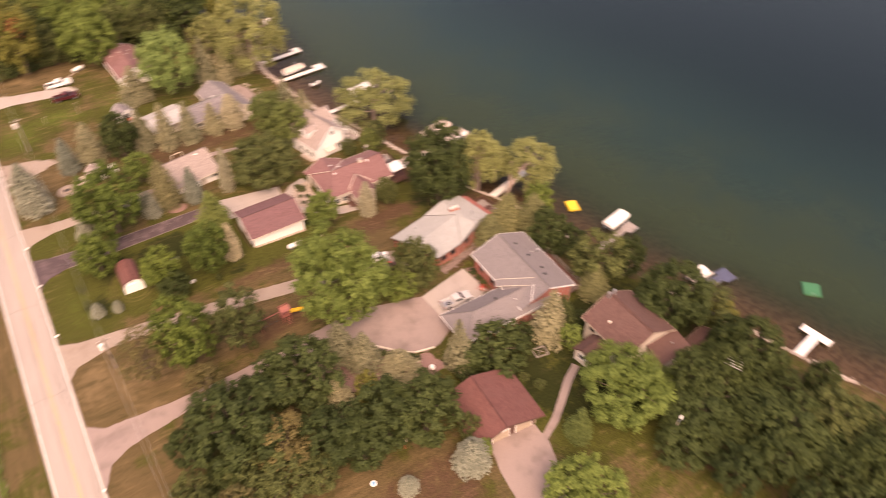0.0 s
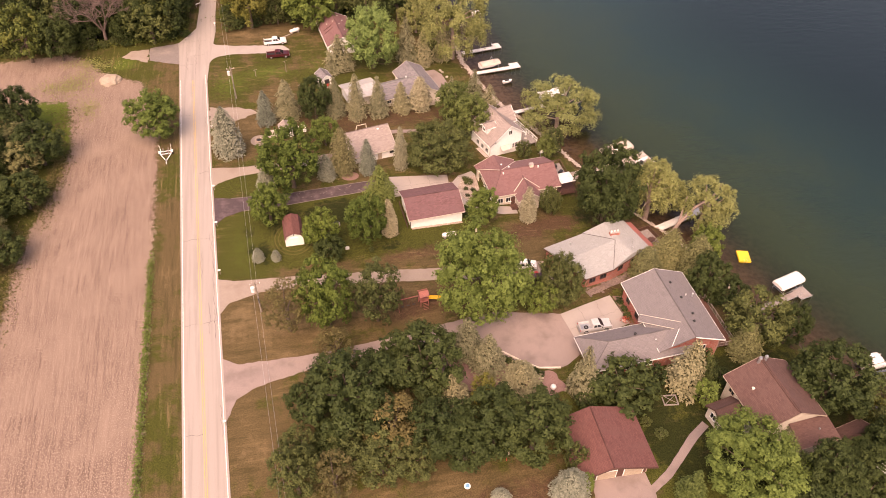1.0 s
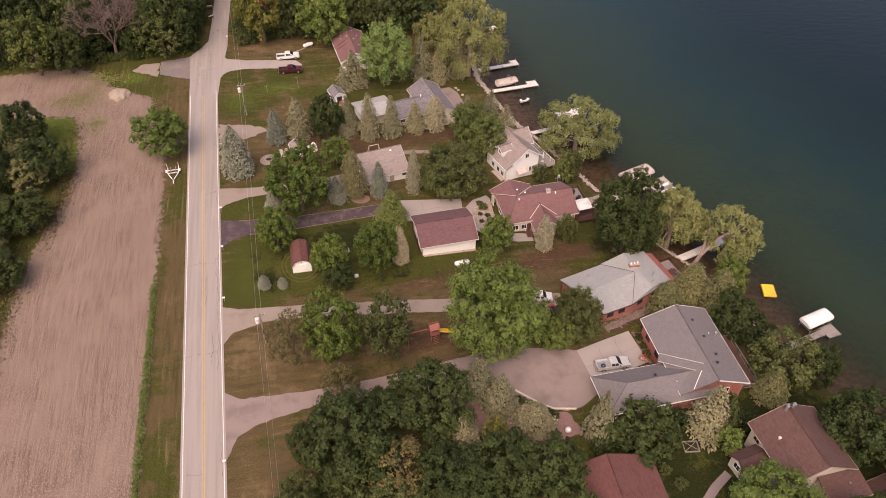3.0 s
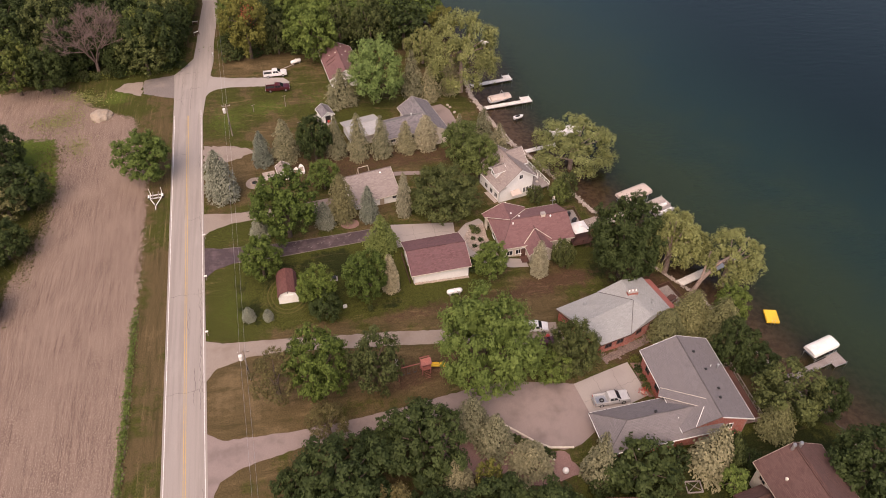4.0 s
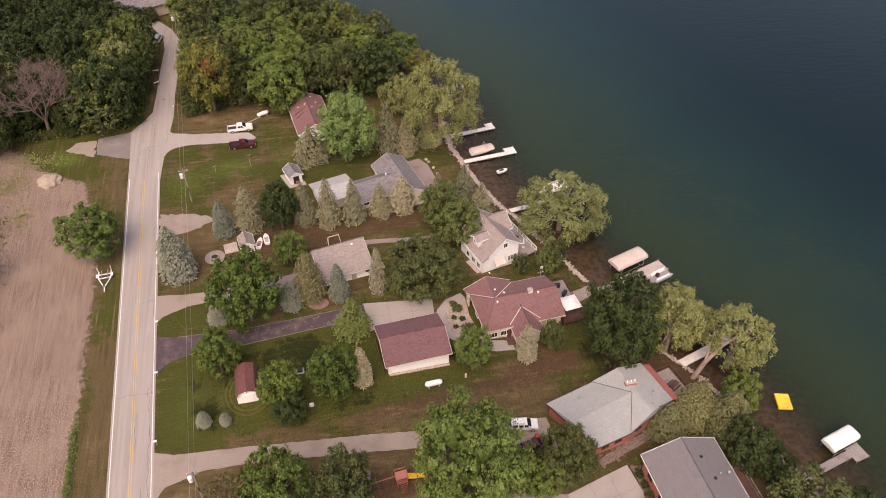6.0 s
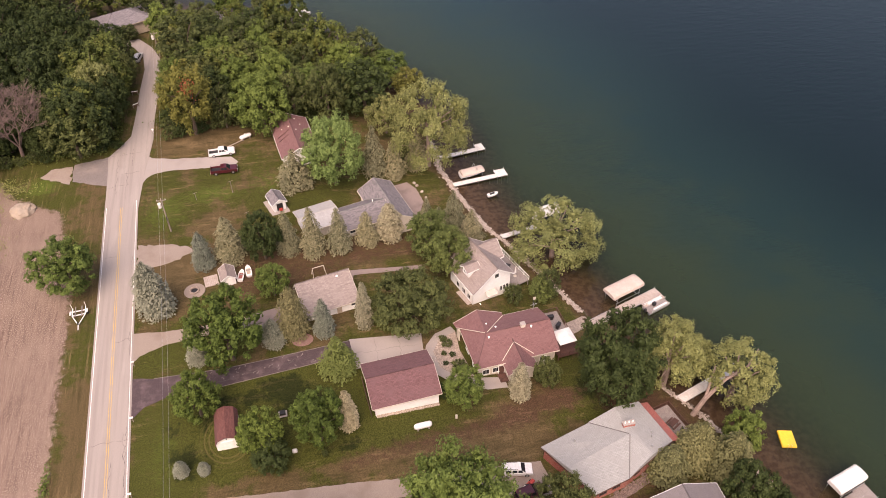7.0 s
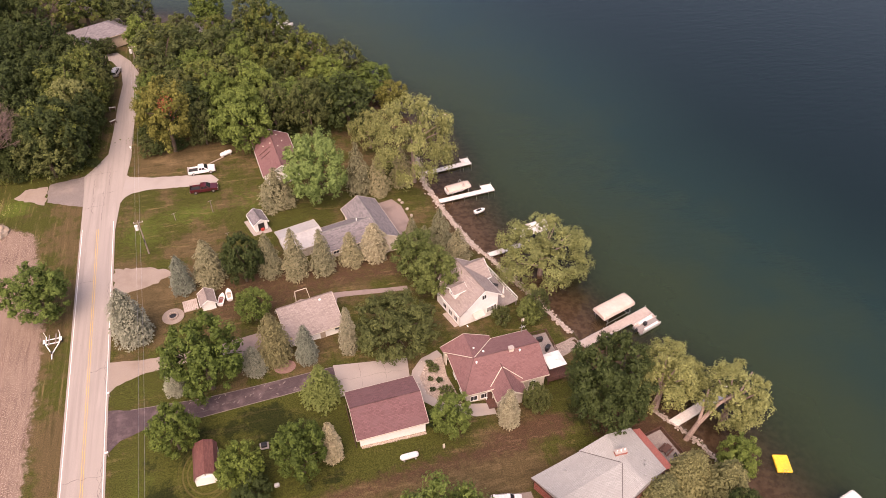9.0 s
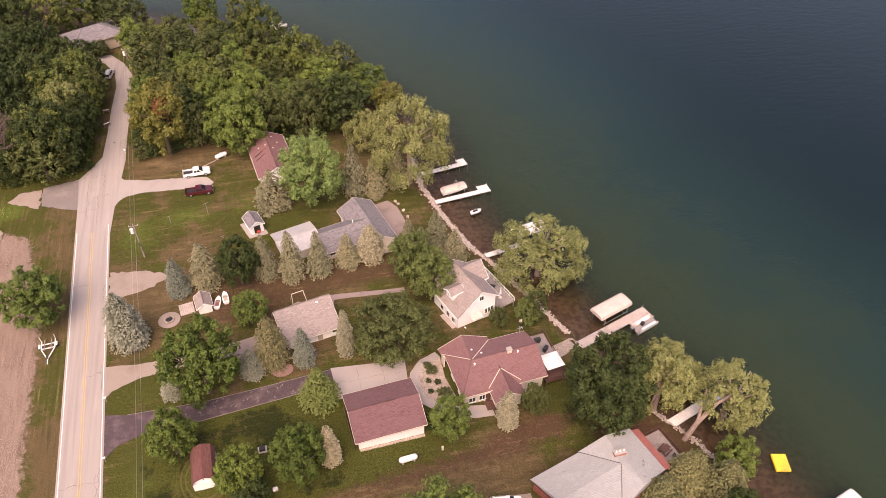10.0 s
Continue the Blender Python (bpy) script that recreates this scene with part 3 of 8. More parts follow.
def brick_stack(w, d, h, x, y, z):
    bm = box(w, d, h, x, y, z)
    lay = bm.loops.layers.uv.new("UVMap")
    for face in bm.faces:
        for lp in face.loops:
            c = lp.vert.co
            lp[lay].uv = (c.x + c.y, c.z)
    return bm


def strip(p, q, w, t=0.04):
    """A narrow flat strip from p to q."""
    p, q = Vector(p), Vector(q)
    d = q - p
    bm = bmesh.new()
    bmesh.ops.create_cube(bm, size=1, matrix=Matrix.Translation((p + q) / 2) @ d.to_track_quat("X", "Z").to_matrix().to_4x4() @ Matrix.Diagonal((d.length, w, t, 1)))
    return bm


# ---- ground, lake, road ----
def axis(lo, hi, step, reach):
    inner = list(np.arange(lo, hi + step / 2, step))
    out, d = [], step
    a, b = [], []
    x, y = lo, hi
    while x > -reach:
        d *= 1.5
        x, y = x - d, y + d
        a.append(x), b.append(y)
    return np.array(a[::-1] + inner + b)


def sheet(name, xs, ys, z, material):
    X, Y = np.meshgrid(xs, ys)
    Z = z(X, Y)
    me = bpy.data.meshes.new(name)
    nx, ny = len(xs), len(ys)
    i = (np.arange(ny - 1)[:, None] * nx + np.arange(nx - 1)[None, :]).ravel()
    me.from_pydata(np.stack([X.ravel(), Y.ravel(), Z.ravel()], 1).tolist(), [], np.stack([i, i + 1, i + nx + 1, i + nx], 1).tolist())
    me.materials.append(material)
    me.polygons.foreach_set("use_smooth", np.ones(len(me.polygons), bool))
    return new(name, me), X.ravel(), Y.ravel()


def within(X, Y, poly, soft=1.5):
    """1 inside a polygon, 0 outside, going over within soft metres."""
    inside = np.zeros(X.shape, bool)
    best = np.full(X.shape, 1e9)
    for (ax, ay), (bx, by) in zip(poly, poly[1:] + poly[:1]):
        cross = ((ay > Y) != (by > Y)) & (X < (bx - ax) * (Y - ay) / (by - ay + 1e-9) + ax)
        inside ^= cross
        dx, dy = bx - ax, by - ay
        u = np.clip(((X - ax) * dx + (Y - ay) * dy) / (dx * dx + dy * dy + 1e-9), 0, 1)
        best = np.minimum(best, np.hypot(X - ax - dx * u, Y - ay - dy * u))
    return np.clip(0.5 + np.where(inside, best, -best) / soft / 2, 0, 1)


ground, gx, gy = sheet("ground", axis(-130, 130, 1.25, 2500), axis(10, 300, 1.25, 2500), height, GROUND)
tagged(ground, "lawns, dry verges and harvested field sloping to the lake", "ground", "", "structure")
field = within(gx, gy, [(-31.0, -200), (-31.0, 78), (-31.2, 119), (-31.6, 145), (-34.2, 158), (-36.1, 170), (-42.5, 174.5), (-47, 178), (-50.5, 184), (-56, 188), (-80, 187), (-95, 186), (-100, 170),
                        (-72, 168), (-53, 165), (-50, 147), (-51.5, 132), (-54.5, 120), (-56, 108), (-56, 90), (-57, 60), (-60, -200)], 2.4)
lush_shade = np.full(gx.shape, 0.54)


def dab(cx, cy, rx, ry, value):
    global lush_shade
    w = np.exp(-((gx - cx) / rx) ** 2 - ((gy - cy) / ry) ** 2)
    lush_shade = lush_shade * (1 - w) + value * w


# over 1.25 the grass goes dark: rank lawn, and painted shade under trees
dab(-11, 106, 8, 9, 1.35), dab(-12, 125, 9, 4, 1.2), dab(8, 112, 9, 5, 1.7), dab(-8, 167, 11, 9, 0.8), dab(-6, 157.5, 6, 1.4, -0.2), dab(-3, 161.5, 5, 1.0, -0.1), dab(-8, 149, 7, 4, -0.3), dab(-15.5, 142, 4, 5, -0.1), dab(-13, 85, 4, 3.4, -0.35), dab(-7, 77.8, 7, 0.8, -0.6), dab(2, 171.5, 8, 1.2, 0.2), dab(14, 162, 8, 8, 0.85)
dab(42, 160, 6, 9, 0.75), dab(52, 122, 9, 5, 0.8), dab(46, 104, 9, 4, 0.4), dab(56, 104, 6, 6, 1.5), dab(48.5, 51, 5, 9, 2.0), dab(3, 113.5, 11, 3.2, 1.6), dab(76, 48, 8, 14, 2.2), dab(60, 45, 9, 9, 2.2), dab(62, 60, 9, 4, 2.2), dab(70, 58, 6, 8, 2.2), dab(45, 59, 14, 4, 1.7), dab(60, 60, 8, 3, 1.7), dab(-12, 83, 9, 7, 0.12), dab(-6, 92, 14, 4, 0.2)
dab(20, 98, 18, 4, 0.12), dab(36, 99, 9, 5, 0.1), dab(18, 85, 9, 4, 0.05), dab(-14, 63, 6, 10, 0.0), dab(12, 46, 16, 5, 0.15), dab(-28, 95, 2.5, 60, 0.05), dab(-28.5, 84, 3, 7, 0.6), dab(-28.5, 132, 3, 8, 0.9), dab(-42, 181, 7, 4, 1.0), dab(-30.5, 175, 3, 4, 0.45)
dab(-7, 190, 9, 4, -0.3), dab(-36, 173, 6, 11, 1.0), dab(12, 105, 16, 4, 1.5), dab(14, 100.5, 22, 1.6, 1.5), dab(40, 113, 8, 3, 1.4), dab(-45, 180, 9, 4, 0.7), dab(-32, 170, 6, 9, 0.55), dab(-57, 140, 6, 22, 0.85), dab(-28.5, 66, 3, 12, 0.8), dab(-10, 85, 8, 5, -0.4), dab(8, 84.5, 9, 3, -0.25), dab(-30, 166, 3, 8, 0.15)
# woods floors at 1.7 carry the trees' shade as colour; last one is green grass
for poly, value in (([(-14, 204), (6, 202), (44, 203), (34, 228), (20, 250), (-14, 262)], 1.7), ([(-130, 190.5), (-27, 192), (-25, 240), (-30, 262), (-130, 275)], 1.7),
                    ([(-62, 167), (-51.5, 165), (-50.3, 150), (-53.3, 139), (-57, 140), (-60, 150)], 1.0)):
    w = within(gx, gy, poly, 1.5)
    lush_shade = lush_shade * (1 - w) + value * w
fresh = np.zeros(gx.shape)
for cx, cy, rx, ry, value in ((-41.5, 180.5, 5, 4, 0.75), (-50, 183, 4, 2, 0.45), (-14, 105, 4, 9, 0.4), (-15, 166, 6, 9, 0.5), (-6, 170, 9, 4, 0.55), (8, 172, 8, 6, 0.45), (-14, 124, 5, 3, 0.3)):
    fresh = np.maximum(fresh, value * np.exp(-((gx - cx) / rx) ** 2 - ((gy - cy) / ry) ** 2))
fresh = np.maximum(fresh, within(gx, gy, [(-66, 167), (-52, 165.8), (-50.6, 155), (-50, 144), (-55, 141), (-66, 150)], 2.0))
bare = np.zeros(gx.shape)
for poly in ([(-4, 136), (-4, 150), (36, 152), (36, 141), (20, 140), (8, 136)], [(22, 60), (36, 58), (36, 66), (26, 70), (18, 72), (14, 64)],
             [(10, 80), (34, 84), (34, 88), (10, 88)], [(44, 82), (60, 86), (62, 82), (50, 79)], [(60, 20), (90, 20), (82, 50), (60, 40)], [(64, 86), (74, 88), (70, 100), (60, 108), (54, 100)], [(-6, 30), (30, 30), (33, 49), (20, 49), (6, 46)], [(-6, 67), (22, 72), (22, 78), (-6, 74)], [(10, 95.5), (46, 97.5), (47, 103.5), (30, 101.8), (12, 99.5)], [(36, 98), (52, 99), (56, 104), (50, 107), (38, 104)]):
    bare = np.maximum(bare, (0.6 if poly[0][0] in (-4, -6) else 0.7) * within(gx, gy, poly, 3.0))
bare = np.maximum(bare, 0.6 * np.exp(-((inland(gx, gy) - 1.5) / 2.0) ** 2))
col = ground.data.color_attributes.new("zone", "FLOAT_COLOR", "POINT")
col.data.foreach_set("color", np.stack([field, lush_shade, bare, fresh], 1).astype(np.float32).ravel())

water, wx, wy = sheet("water", axis(-60, 150, 1.5, 2500), axis(10, 310, 1.5, 2500), lambda X, Y: np.full(X.shape, WATER), LAKE)
tagged(water, "calm dark teal lake, clear over the brown shallows", "lake", "", "structure")
dep = water.data.attributes.new("depth", "FLOAT", "POINT")
dep.data.foreach_set("value", np.maximum(WATER - height(wx, wy), 0).astype(np.float32))


def patch(name, outline, material, label, lift=0.05, ragged=0.0, category="driveway", kind="structure", seed=1):
    """A surfaced area that follows the ground: the outline is filled, cut into small pieces and laid on the land."""
    rng = random.Random(seed)
    pts = []
    for (ax, ay), (bx, by) in zip(outline, outline[1:] + outline[:1]):
        n = max(1, int(math.hypot(bx - ax, by - ay) / 0.8)) if ragged else 1
        for k in range(n):
            j = 0 if k == 0 else ragged
            pts.append((ax + (bx - ax) * k / n + rng.uniform(-j, j), ay + (by - ay) * k / n + rng.uniform(-j, j)))
    bm = bmesh.new()
    bm.faces.new([bm.verts.new((x, y, 0)) for x, y in pts])
    bmesh.ops.recalc_face_normals(bm, faces=bm.faces[:])
    for ax, vals in ((0, [p[0] for p in pts]), (1, [p[1] for p in pts])):
        c = math.floor(min(vals) / 2.5) * 2.5
        while c < max(vals):
            co, no = [0, 0, 0], [0, 0, 0]
            co[ax], no[ax] = c, 1
            bmesh.ops.bisect_plane(bm, geom=bm.verts[:] + bm.edges[:] + bm.faces[:], plane_co=co, plane_no=no)
            c += 2.5
    bmesh.ops.triangulate(bm, faces=bm.faces[:])
    for f in bm.faces:
        if f.normal.z < 0:
            f.normal_flip()
    co = np.array([v.co[:2] for v in bm.verts])
    for v, z in zip(bm.verts, height(co[:, 0], co[:, 1])):
        v.co.z = z + lift
    rim = [e for e in bm.edges if e.is_boundary]
    low = bmesh.ops.extrude_edge_only(bm, edges=rim)
    for v in low["geom"]:
        if isinstance(v, bmesh.types.BMVert):
            v.co.z -= 0.25
    return tagged(new(name, mesh_of(name, bm, material)), label, category, "", kind)


def centre(y):
    return -21.3 - 0.0241 * (y - 58)


def band(y0, y1, off, w, step=4.0):
    ys = list(np.arange(y0, y1, step)) + [y1]
    return [(centre(y) + off - w / 2, y) for y in ys] + [(centre(y) + off + w / 2, y) for y in ys[::-1]]


road_left = [(centre(y) - 3.35, y) for y in np.arange(-120, 172, 4.0)] + [(-27.4, 174), (-27.5, 178), (-27.7, 184), (-28.0, 188.4), (-25.6, 192.2), (-23.4, 196.4), (-22.8, 206), (-22.4, 218), (-21.8, 230), (-22.6, 238), (-25.5, 245), (-30, 249)]
road_right = [(centre(y) + 3.35, y) for y in np.arange(-120, 172, 4.0)] + [(-20.2, 174), (-19.6, 182), (-18.9, 188), (-18.3, 194), (-18.3, 204), (-17.8, 216), (-17.4, 228), (-18.0, 236), (-20.5, 244), (-24.5, 251)]
patch("road", [(float(x), float(y)) for x, y in road_left + road_right[::-1]], ASPHALT, "sun-bleached two-lane country road with cracked patches", 0.07, 0.0, "road")
for name, off, w, m, y1 in (("edge_line", -3.0, 0.11, WHITE_LINE, 169.5), ("edge_line", 3.0, 0.11, WHITE_LINE, 171), ("centre_line", -0.16, 0.09, YELLOW_LINE, 169), ("centre_line", 0.16, 0.09, YELLOW_LINE, 169)):
    patch(name, [(float(x), float(y)) for x, y in band(-100, y1, off, w)], m, "worn painted road line", 0.085, 0.0, "road line")
patch("side_road", [(-27.4, 188.6), (-27.3, 177.4), (-31, 178.9), (-34.9, 180.8), (-35.2, 184), (-35.0, 187.2)], OLD_ASPHALT, "grey asphalt stub joining the road", 0.05, 0.15, "driveway")
patch("gravel_apron", [(-35.4, 186.6), (-35.4, 180), (-38.5, 182), (-42, 184), (-40, 186.5)], GRAVEL, "pale gravel apron beside the field", 0.04, 0.4)
patch("driveway", [(-20.4, 189), (-18.4, 186.2), (-14, 184.9), (-0.9, 183.3), (0.6, 181), (-0.4, 179.2), (-14, 180.4), (-17.4, 179.9), (-19.0, 178.8), (-20.3, 176.6)], CONCRETE, "pale concrete driveway with two pickups", 0.05, 0.1, seed=2)
patch("driveway", [(-20.2, 156), (-14.4, 155), (-10.5, 153.6), (-9.2, 151.6), (-13, 150), (-20, 147.5)], GRAVEL, "short pale gravel turnout", 0.05, 0.35, seed=3)
patch("driveway", [(-20, 132), (-14, 131.2), (-6, 131.2), (4, 132.2), (8, 133.2), (8, 130.8), (3, 129.2), (-8, 128.8), (-14.5, 128), (-18.5, 126.4), (-20, 124.8)], GRAVEL, "gravel driveway curving in from the road", 0.05, 0.1, seed=4)
patch("driveway", [(-19.6, 121.6), (-16, 120.8), (-4.7, 120.3), (8.2, 121.2), (19.4, 122.2), (19, 119.2), (7.8, 117.9), (-4.9, 116.7), (-13.8, 116.4), (-17.4, 115.2), (-19.4, 113)], DARK_ASPHALT, "dark asphalt driveway with pale patches", 0.05, 0.08, seed=5)
patch("concrete_pad", [(17.2, 115.5), (29.2, 116.2), (29.8, 121.2), (17.0, 122.4)], CONCRETE, "pale concrete parking pad beside the garage", 0.075, 0.0, "pad")
patch("driveway", [(-19, 98), (-16, 96.8), (-3.2, 95.6), (13.2, 94), (21.5, 93.1), (36, 92), (42, 91.5), (42.5, 86), (39, 85), (33, 88.4), (20.9, 90), (12.7, 90.9), (-3.4, 92.7), (-12, 93), (-17, 91.6), (-18.9, 89)], GRAVEL, "pale gravel driveway between lawns", 0.05, 0.1, seed=6)
patch("driveway", [(-18.9, 79.5), (-16, 77.4), (-4.6, 76.9), (2.8, 77.2), (14.5, 78.3), (24, 79.8), (30, 80.2), (40.8, 77.6), (41.4, 68.4), (38, 66.4), (35, 65.9), (31.2, 67.2), (26.6, 71), (22, 74.6), (14.1, 75.4), (2.5, 74), (-4.8, 73.8), (-13, 72.2), (-16.5, 70.4), (-18.2, 66.5)],
      PINK_GRAVEL, "wide faded reddish asphalt driveway", 0.05, 0.12, seed=7)
patch("concrete_pad", [(40.6, 77.6), (51.4, 80.6), (52.2, 73.4), (41.4, 70)], CONCRETE, "pale concrete parking pad with a silver pickup", 0.08, 0.0, "pad")
patch("concrete_apron", [(34.2, 45.2), (42.4, 45.4), (42.6, 41), (41, 36), (40, 28), (32, 28), (33, 40)], PINK_GRAVEL, "faded concrete apron before the red garage", 0.06, 0.05, "pad")
patch("footpath", [(42.4, 42.6), (45.6, 44.4), (48.4, 46.6), (52.2, 49.7), (55.4, 51.6), (56.0, 50.5), (53.0, 48.6), (49.2, 45.6), (46.2, 43.3), (42.6, 41.4)], PINK_GRAVEL, "worn concrete footpath from garage to house", 0.05, 0.04, "path")
patch("footpath", [(30.0, 118.2), (32.2, 120.6), (35.4, 121.9), (36, 120.6), (32.6, 119), (30.9, 116.5), (31.3, 112.8), (33.6, 110.2), (35.8, 109.6), (41.5, 108.6), (41.5, 106.4), (38, 106.6), (33, 108.6), (30, 111.8), (29.3, 115.8)], CONCRETE, "curved concrete footpath round a planting bed", 0.055, 0.04, "path")
patch("planting_bed", [(36, 120.6), (32.6, 119), (30.9, 116.5), (31.3, 112.8), (33.6, 110.2), (36.6, 109.8), (35.6, 116)], STONES, "pale river-stone planting bed", 0.04, 0.0, "planting bed")
patch("footpath", [(19.6, 140.2), (28.5, 139.6), (34, 139.4), (34, 138.2), (28.3, 138.4), (19.4, 138.8)], PINK_GRAVEL, "narrow reddish garden path", 0.05, 0.06, "path")
patch("patio", [(8.5, 137), (20.6, 139.4), (20, 137.4), (17, 141), (13, 140.5)][:3] + [(13.6, 139.8)], PINK_GRAVEL, "reddish paved patio behind the tan house", 0.05, 0.05, "patio")
patch("driveway", [(0, 132), (8.4, 133.4), (9.2, 129.4), (2, 128)], PINK_GRAVEL, "reddish paved drive to the tan house", 0.055, 0.05, seed=8)
patch("patio", [(33.6, 166.4), (37, 167.6), (38.6, 165), (39.2, 160), (37.4, 156), (35.4, 154)], PINK_GRAVEL, "pale paved patio with edging stones", 0.06, 0.05, "patio")
patch("concrete_slab", [(48.4, 152.8), (50.5, 153.3), (51.6, 150.1), (49.5, 149.5)], CONCRETE, "small pale concrete slab above the rocks", 0.06, 0.0, "pad")
patch("footpath", [(54.6, 118.4), (61.6, 120.8), (62.6, 118.6), (56, 115.8)], STONES, "stone path down to the dock", 0.06, 0.06, "path")
patch("mulch_bed", [(22, 74.2), (26.4, 70.6), (31, 66.8), (35, 65.6), (36.4, 61.5), (30, 60.5), (22, 63), (16, 68), (16, 73)], MULCH, "reddish mulch bed under spruces", 0.04, 0.2, "mulch bed")
patch("mulch_ring", [(9.0 + 1.9 * math.cos(k * 0.524), 124.0 + 1.5 * math.sin(k * 0.524)) for k in range(12)], MULCH, "round bed of pale red mulch under a spruce", 0.05, 0.1, "planting bed")
patch("stone_bed", [(18.8, 104.75), (29.3, 105.1), (29.3, 105.6), (18.8, 105.2)], STONES, "strip of pale stones along the garage wall", 0.06, 0.08, "planting bed")
patch("stone_bed", [(47.2, 82.2), (54.6, 85.0), (59.6, 86.8), (60.2, 85.6), (55, 83.6), (47.6, 81)], BANK_PEBBLES, "bank of pale stones below the house", 0.08, 0.15, "planting bed")
patch("flower_bed", [(51.8, 80.4), (53.6, 80.2), (53.4, 73), (52.2, 73)], MULCH, "mulched flower bed beside brick wall", 0.05, 0.1, "planting bed")
patch("shed_pad", [(5.0, 165.0), (6.6, 160.0), (10.4, 160.8), (9.0, 166.4)], CONCRETE, "pale concrete pad under the shed", 0.06, 0.05, "pad")


# ---- trees ----
def cards(pos, nrm, size, rng, aspect=1.0, fold=0.25):
    """Leaf clumps: a small three-cornered blade at each place, facing along nrm."""
    n = len(pos)
    nrm = nrm / (np.linalg.norm(nrm, axis=1, keepdims=True) + 1e-9)
    ref = rng.normal(size=(n, 3))
    u = np.cross(nrm, ref)
    u /= np.linalg.norm(u, axis=1, keepdims=True) + 1e-9
    v = np.cross(nrm, u)
    s = (size * rng.uniform(0.65, 1.35, n))[:, None]
    V = np.stack([pos - u * s * aspect - v * s * 0.5, pos + u * s * aspect - v * s * 0.5 + nrm * s * fold, pos + v * s * 0.7], 1).reshape(-1, 3)
    return V, np.arange(3 * n).reshape(-1, 3)


def cards_mesh(name, V, F, material, tuft=None):
    me = bpy.data.meshes.new(name)
    me.from_pydata(V.tolist(), [], F.tolist())
    me.materials.append(material)
    if tuft is None:
        tuft = np.full(len(F), 0.5)
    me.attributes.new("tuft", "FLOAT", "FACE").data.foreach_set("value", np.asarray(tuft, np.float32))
    return me


def crown_leaves(rng, R, H, n, size, clear=0.12, lumps=48, droop=0.0, open_=0.0, per=7, spike=1.0):
    """Leaf places and facings for a broad crown: separate boughs, an outer and an inner layer, each set with small sprigs of leaves on its upper side."""
    a = H * (1 - clear) / 2
    zc = H * clear + a
    outer, inner = int(lumps * 1.45), int(lumps * 0.4)
    k = np.arange(outer)
    up = 1 - 1.8 * (k + 0.5) / outer
    th = k * 2.399963 + rng.uniform(-0.5, 0.5, outer)
    ring = np.sqrt(np.maximum(1 - up ** 2, 0))
    rad = rng.uniform(0.66, 0.95, outer)
    C = np.stack([np.cos(th) * ring * R * rad, np.sin(th) * ring * R * rad, zc + up * a * rad * rng.uniform(0.92, 1.06, outer)], 1)
    B = rng.uniform(0.6, 1.12, outer) * R * 1.74 / math.sqrt(outer)
    d = rng.normal(size=(inner, 3))
    d /= np.linalg.norm(d, axis=1, keepdims=True)
    C = np.vstack([C, d * rng.uniform(0.2, 0.5, inner)[:, None] * np.array([R, R, a]) + np.array([0, 0, zc])])
    B = np.concatenate([B, rng.uniform(0.18, 0.28, inner) * R])
    squash = np.array([1, 1, min(1.0, max(0.75, a / R))])
    m = n // per
    share = B ** 2 * np.where(np.arange(len(B)) < outer, 1.0, 0.12)
    pick = rng.choice(len(C), m, p=share / share.sum())
    out = (C[pick] - np.array([0, 0, zc])) / np.array([R, R, a])
    d = rng.normal(size=(m, 3)) * 0.9 + out * 0.7 + np.array([0, 0, 0.6])
    d /= np.linalg.norm(d, axis=1, keepdims=True)
    S = C[pick] + d * (B[pick] * rng.uniform(0.72, 1.1, m))[:, None] * squash
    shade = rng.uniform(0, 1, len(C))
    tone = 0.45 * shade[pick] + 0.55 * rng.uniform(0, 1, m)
    A = d + np.array([0, 0, 0.5]) + rng.normal(size=(m, 3)) * 0.3
    A /= np.linalg.norm(A, axis=1, keepdims=True)
    reach = size * rng.uniform(0.9, 1.9, m)
    S, A, reach, tone = (np.repeat(x, per, 0) for x in (S, A, reach, tone))
    off = rng.normal(size=S.shape) * 0.6
    off += A * (off * A).sum(1, keepdims=True) * (spike - 1) + A * (spike - 0.6) * 0.6
    P = S + off * reach[:, None]
    if droop:
        P[:, 2] -= droop * rng.uniform(0, 1, len(P)) ** 2 * (np.hypot(P[:, 0], P[:, 1]) / R)
    P[:, 2] = np.maximum(P[:, 2], 0.25)
    N = A + off * 0.35 + rng.normal(size=P.shape) * (0.33 + 0.3 * open_)
    return P, N, C, tone, B, shade


ball = bmesh.new()
bmesh.ops.create_icosphere(ball, subdivisions=1, radius=1.0)
BALL_V = np.array([v.co[:] for v in ball.verts])
BALL_F = np.array([[v.index for v in f.verts] for f in ball.faces])
ball.free()


def masses(rng, C, B, squash):
    """The close-set foliage inside each lump, roughened, under its outer leaves."""
    n = len(C)
    r = B[:, None] * 0.6 * rng.uniform(0.7, 1.15, (n, len(BALL_V)))
    V = C[:, None, :] + BALL_V[None] * r[:, :, None] * np.array([1, 1, squash])
    F = BALL_F[None] + (np.arange(n) * len(BALL_V))[:, None, None]
    return V.reshape(-1, 3), F.reshape(-1, 3)


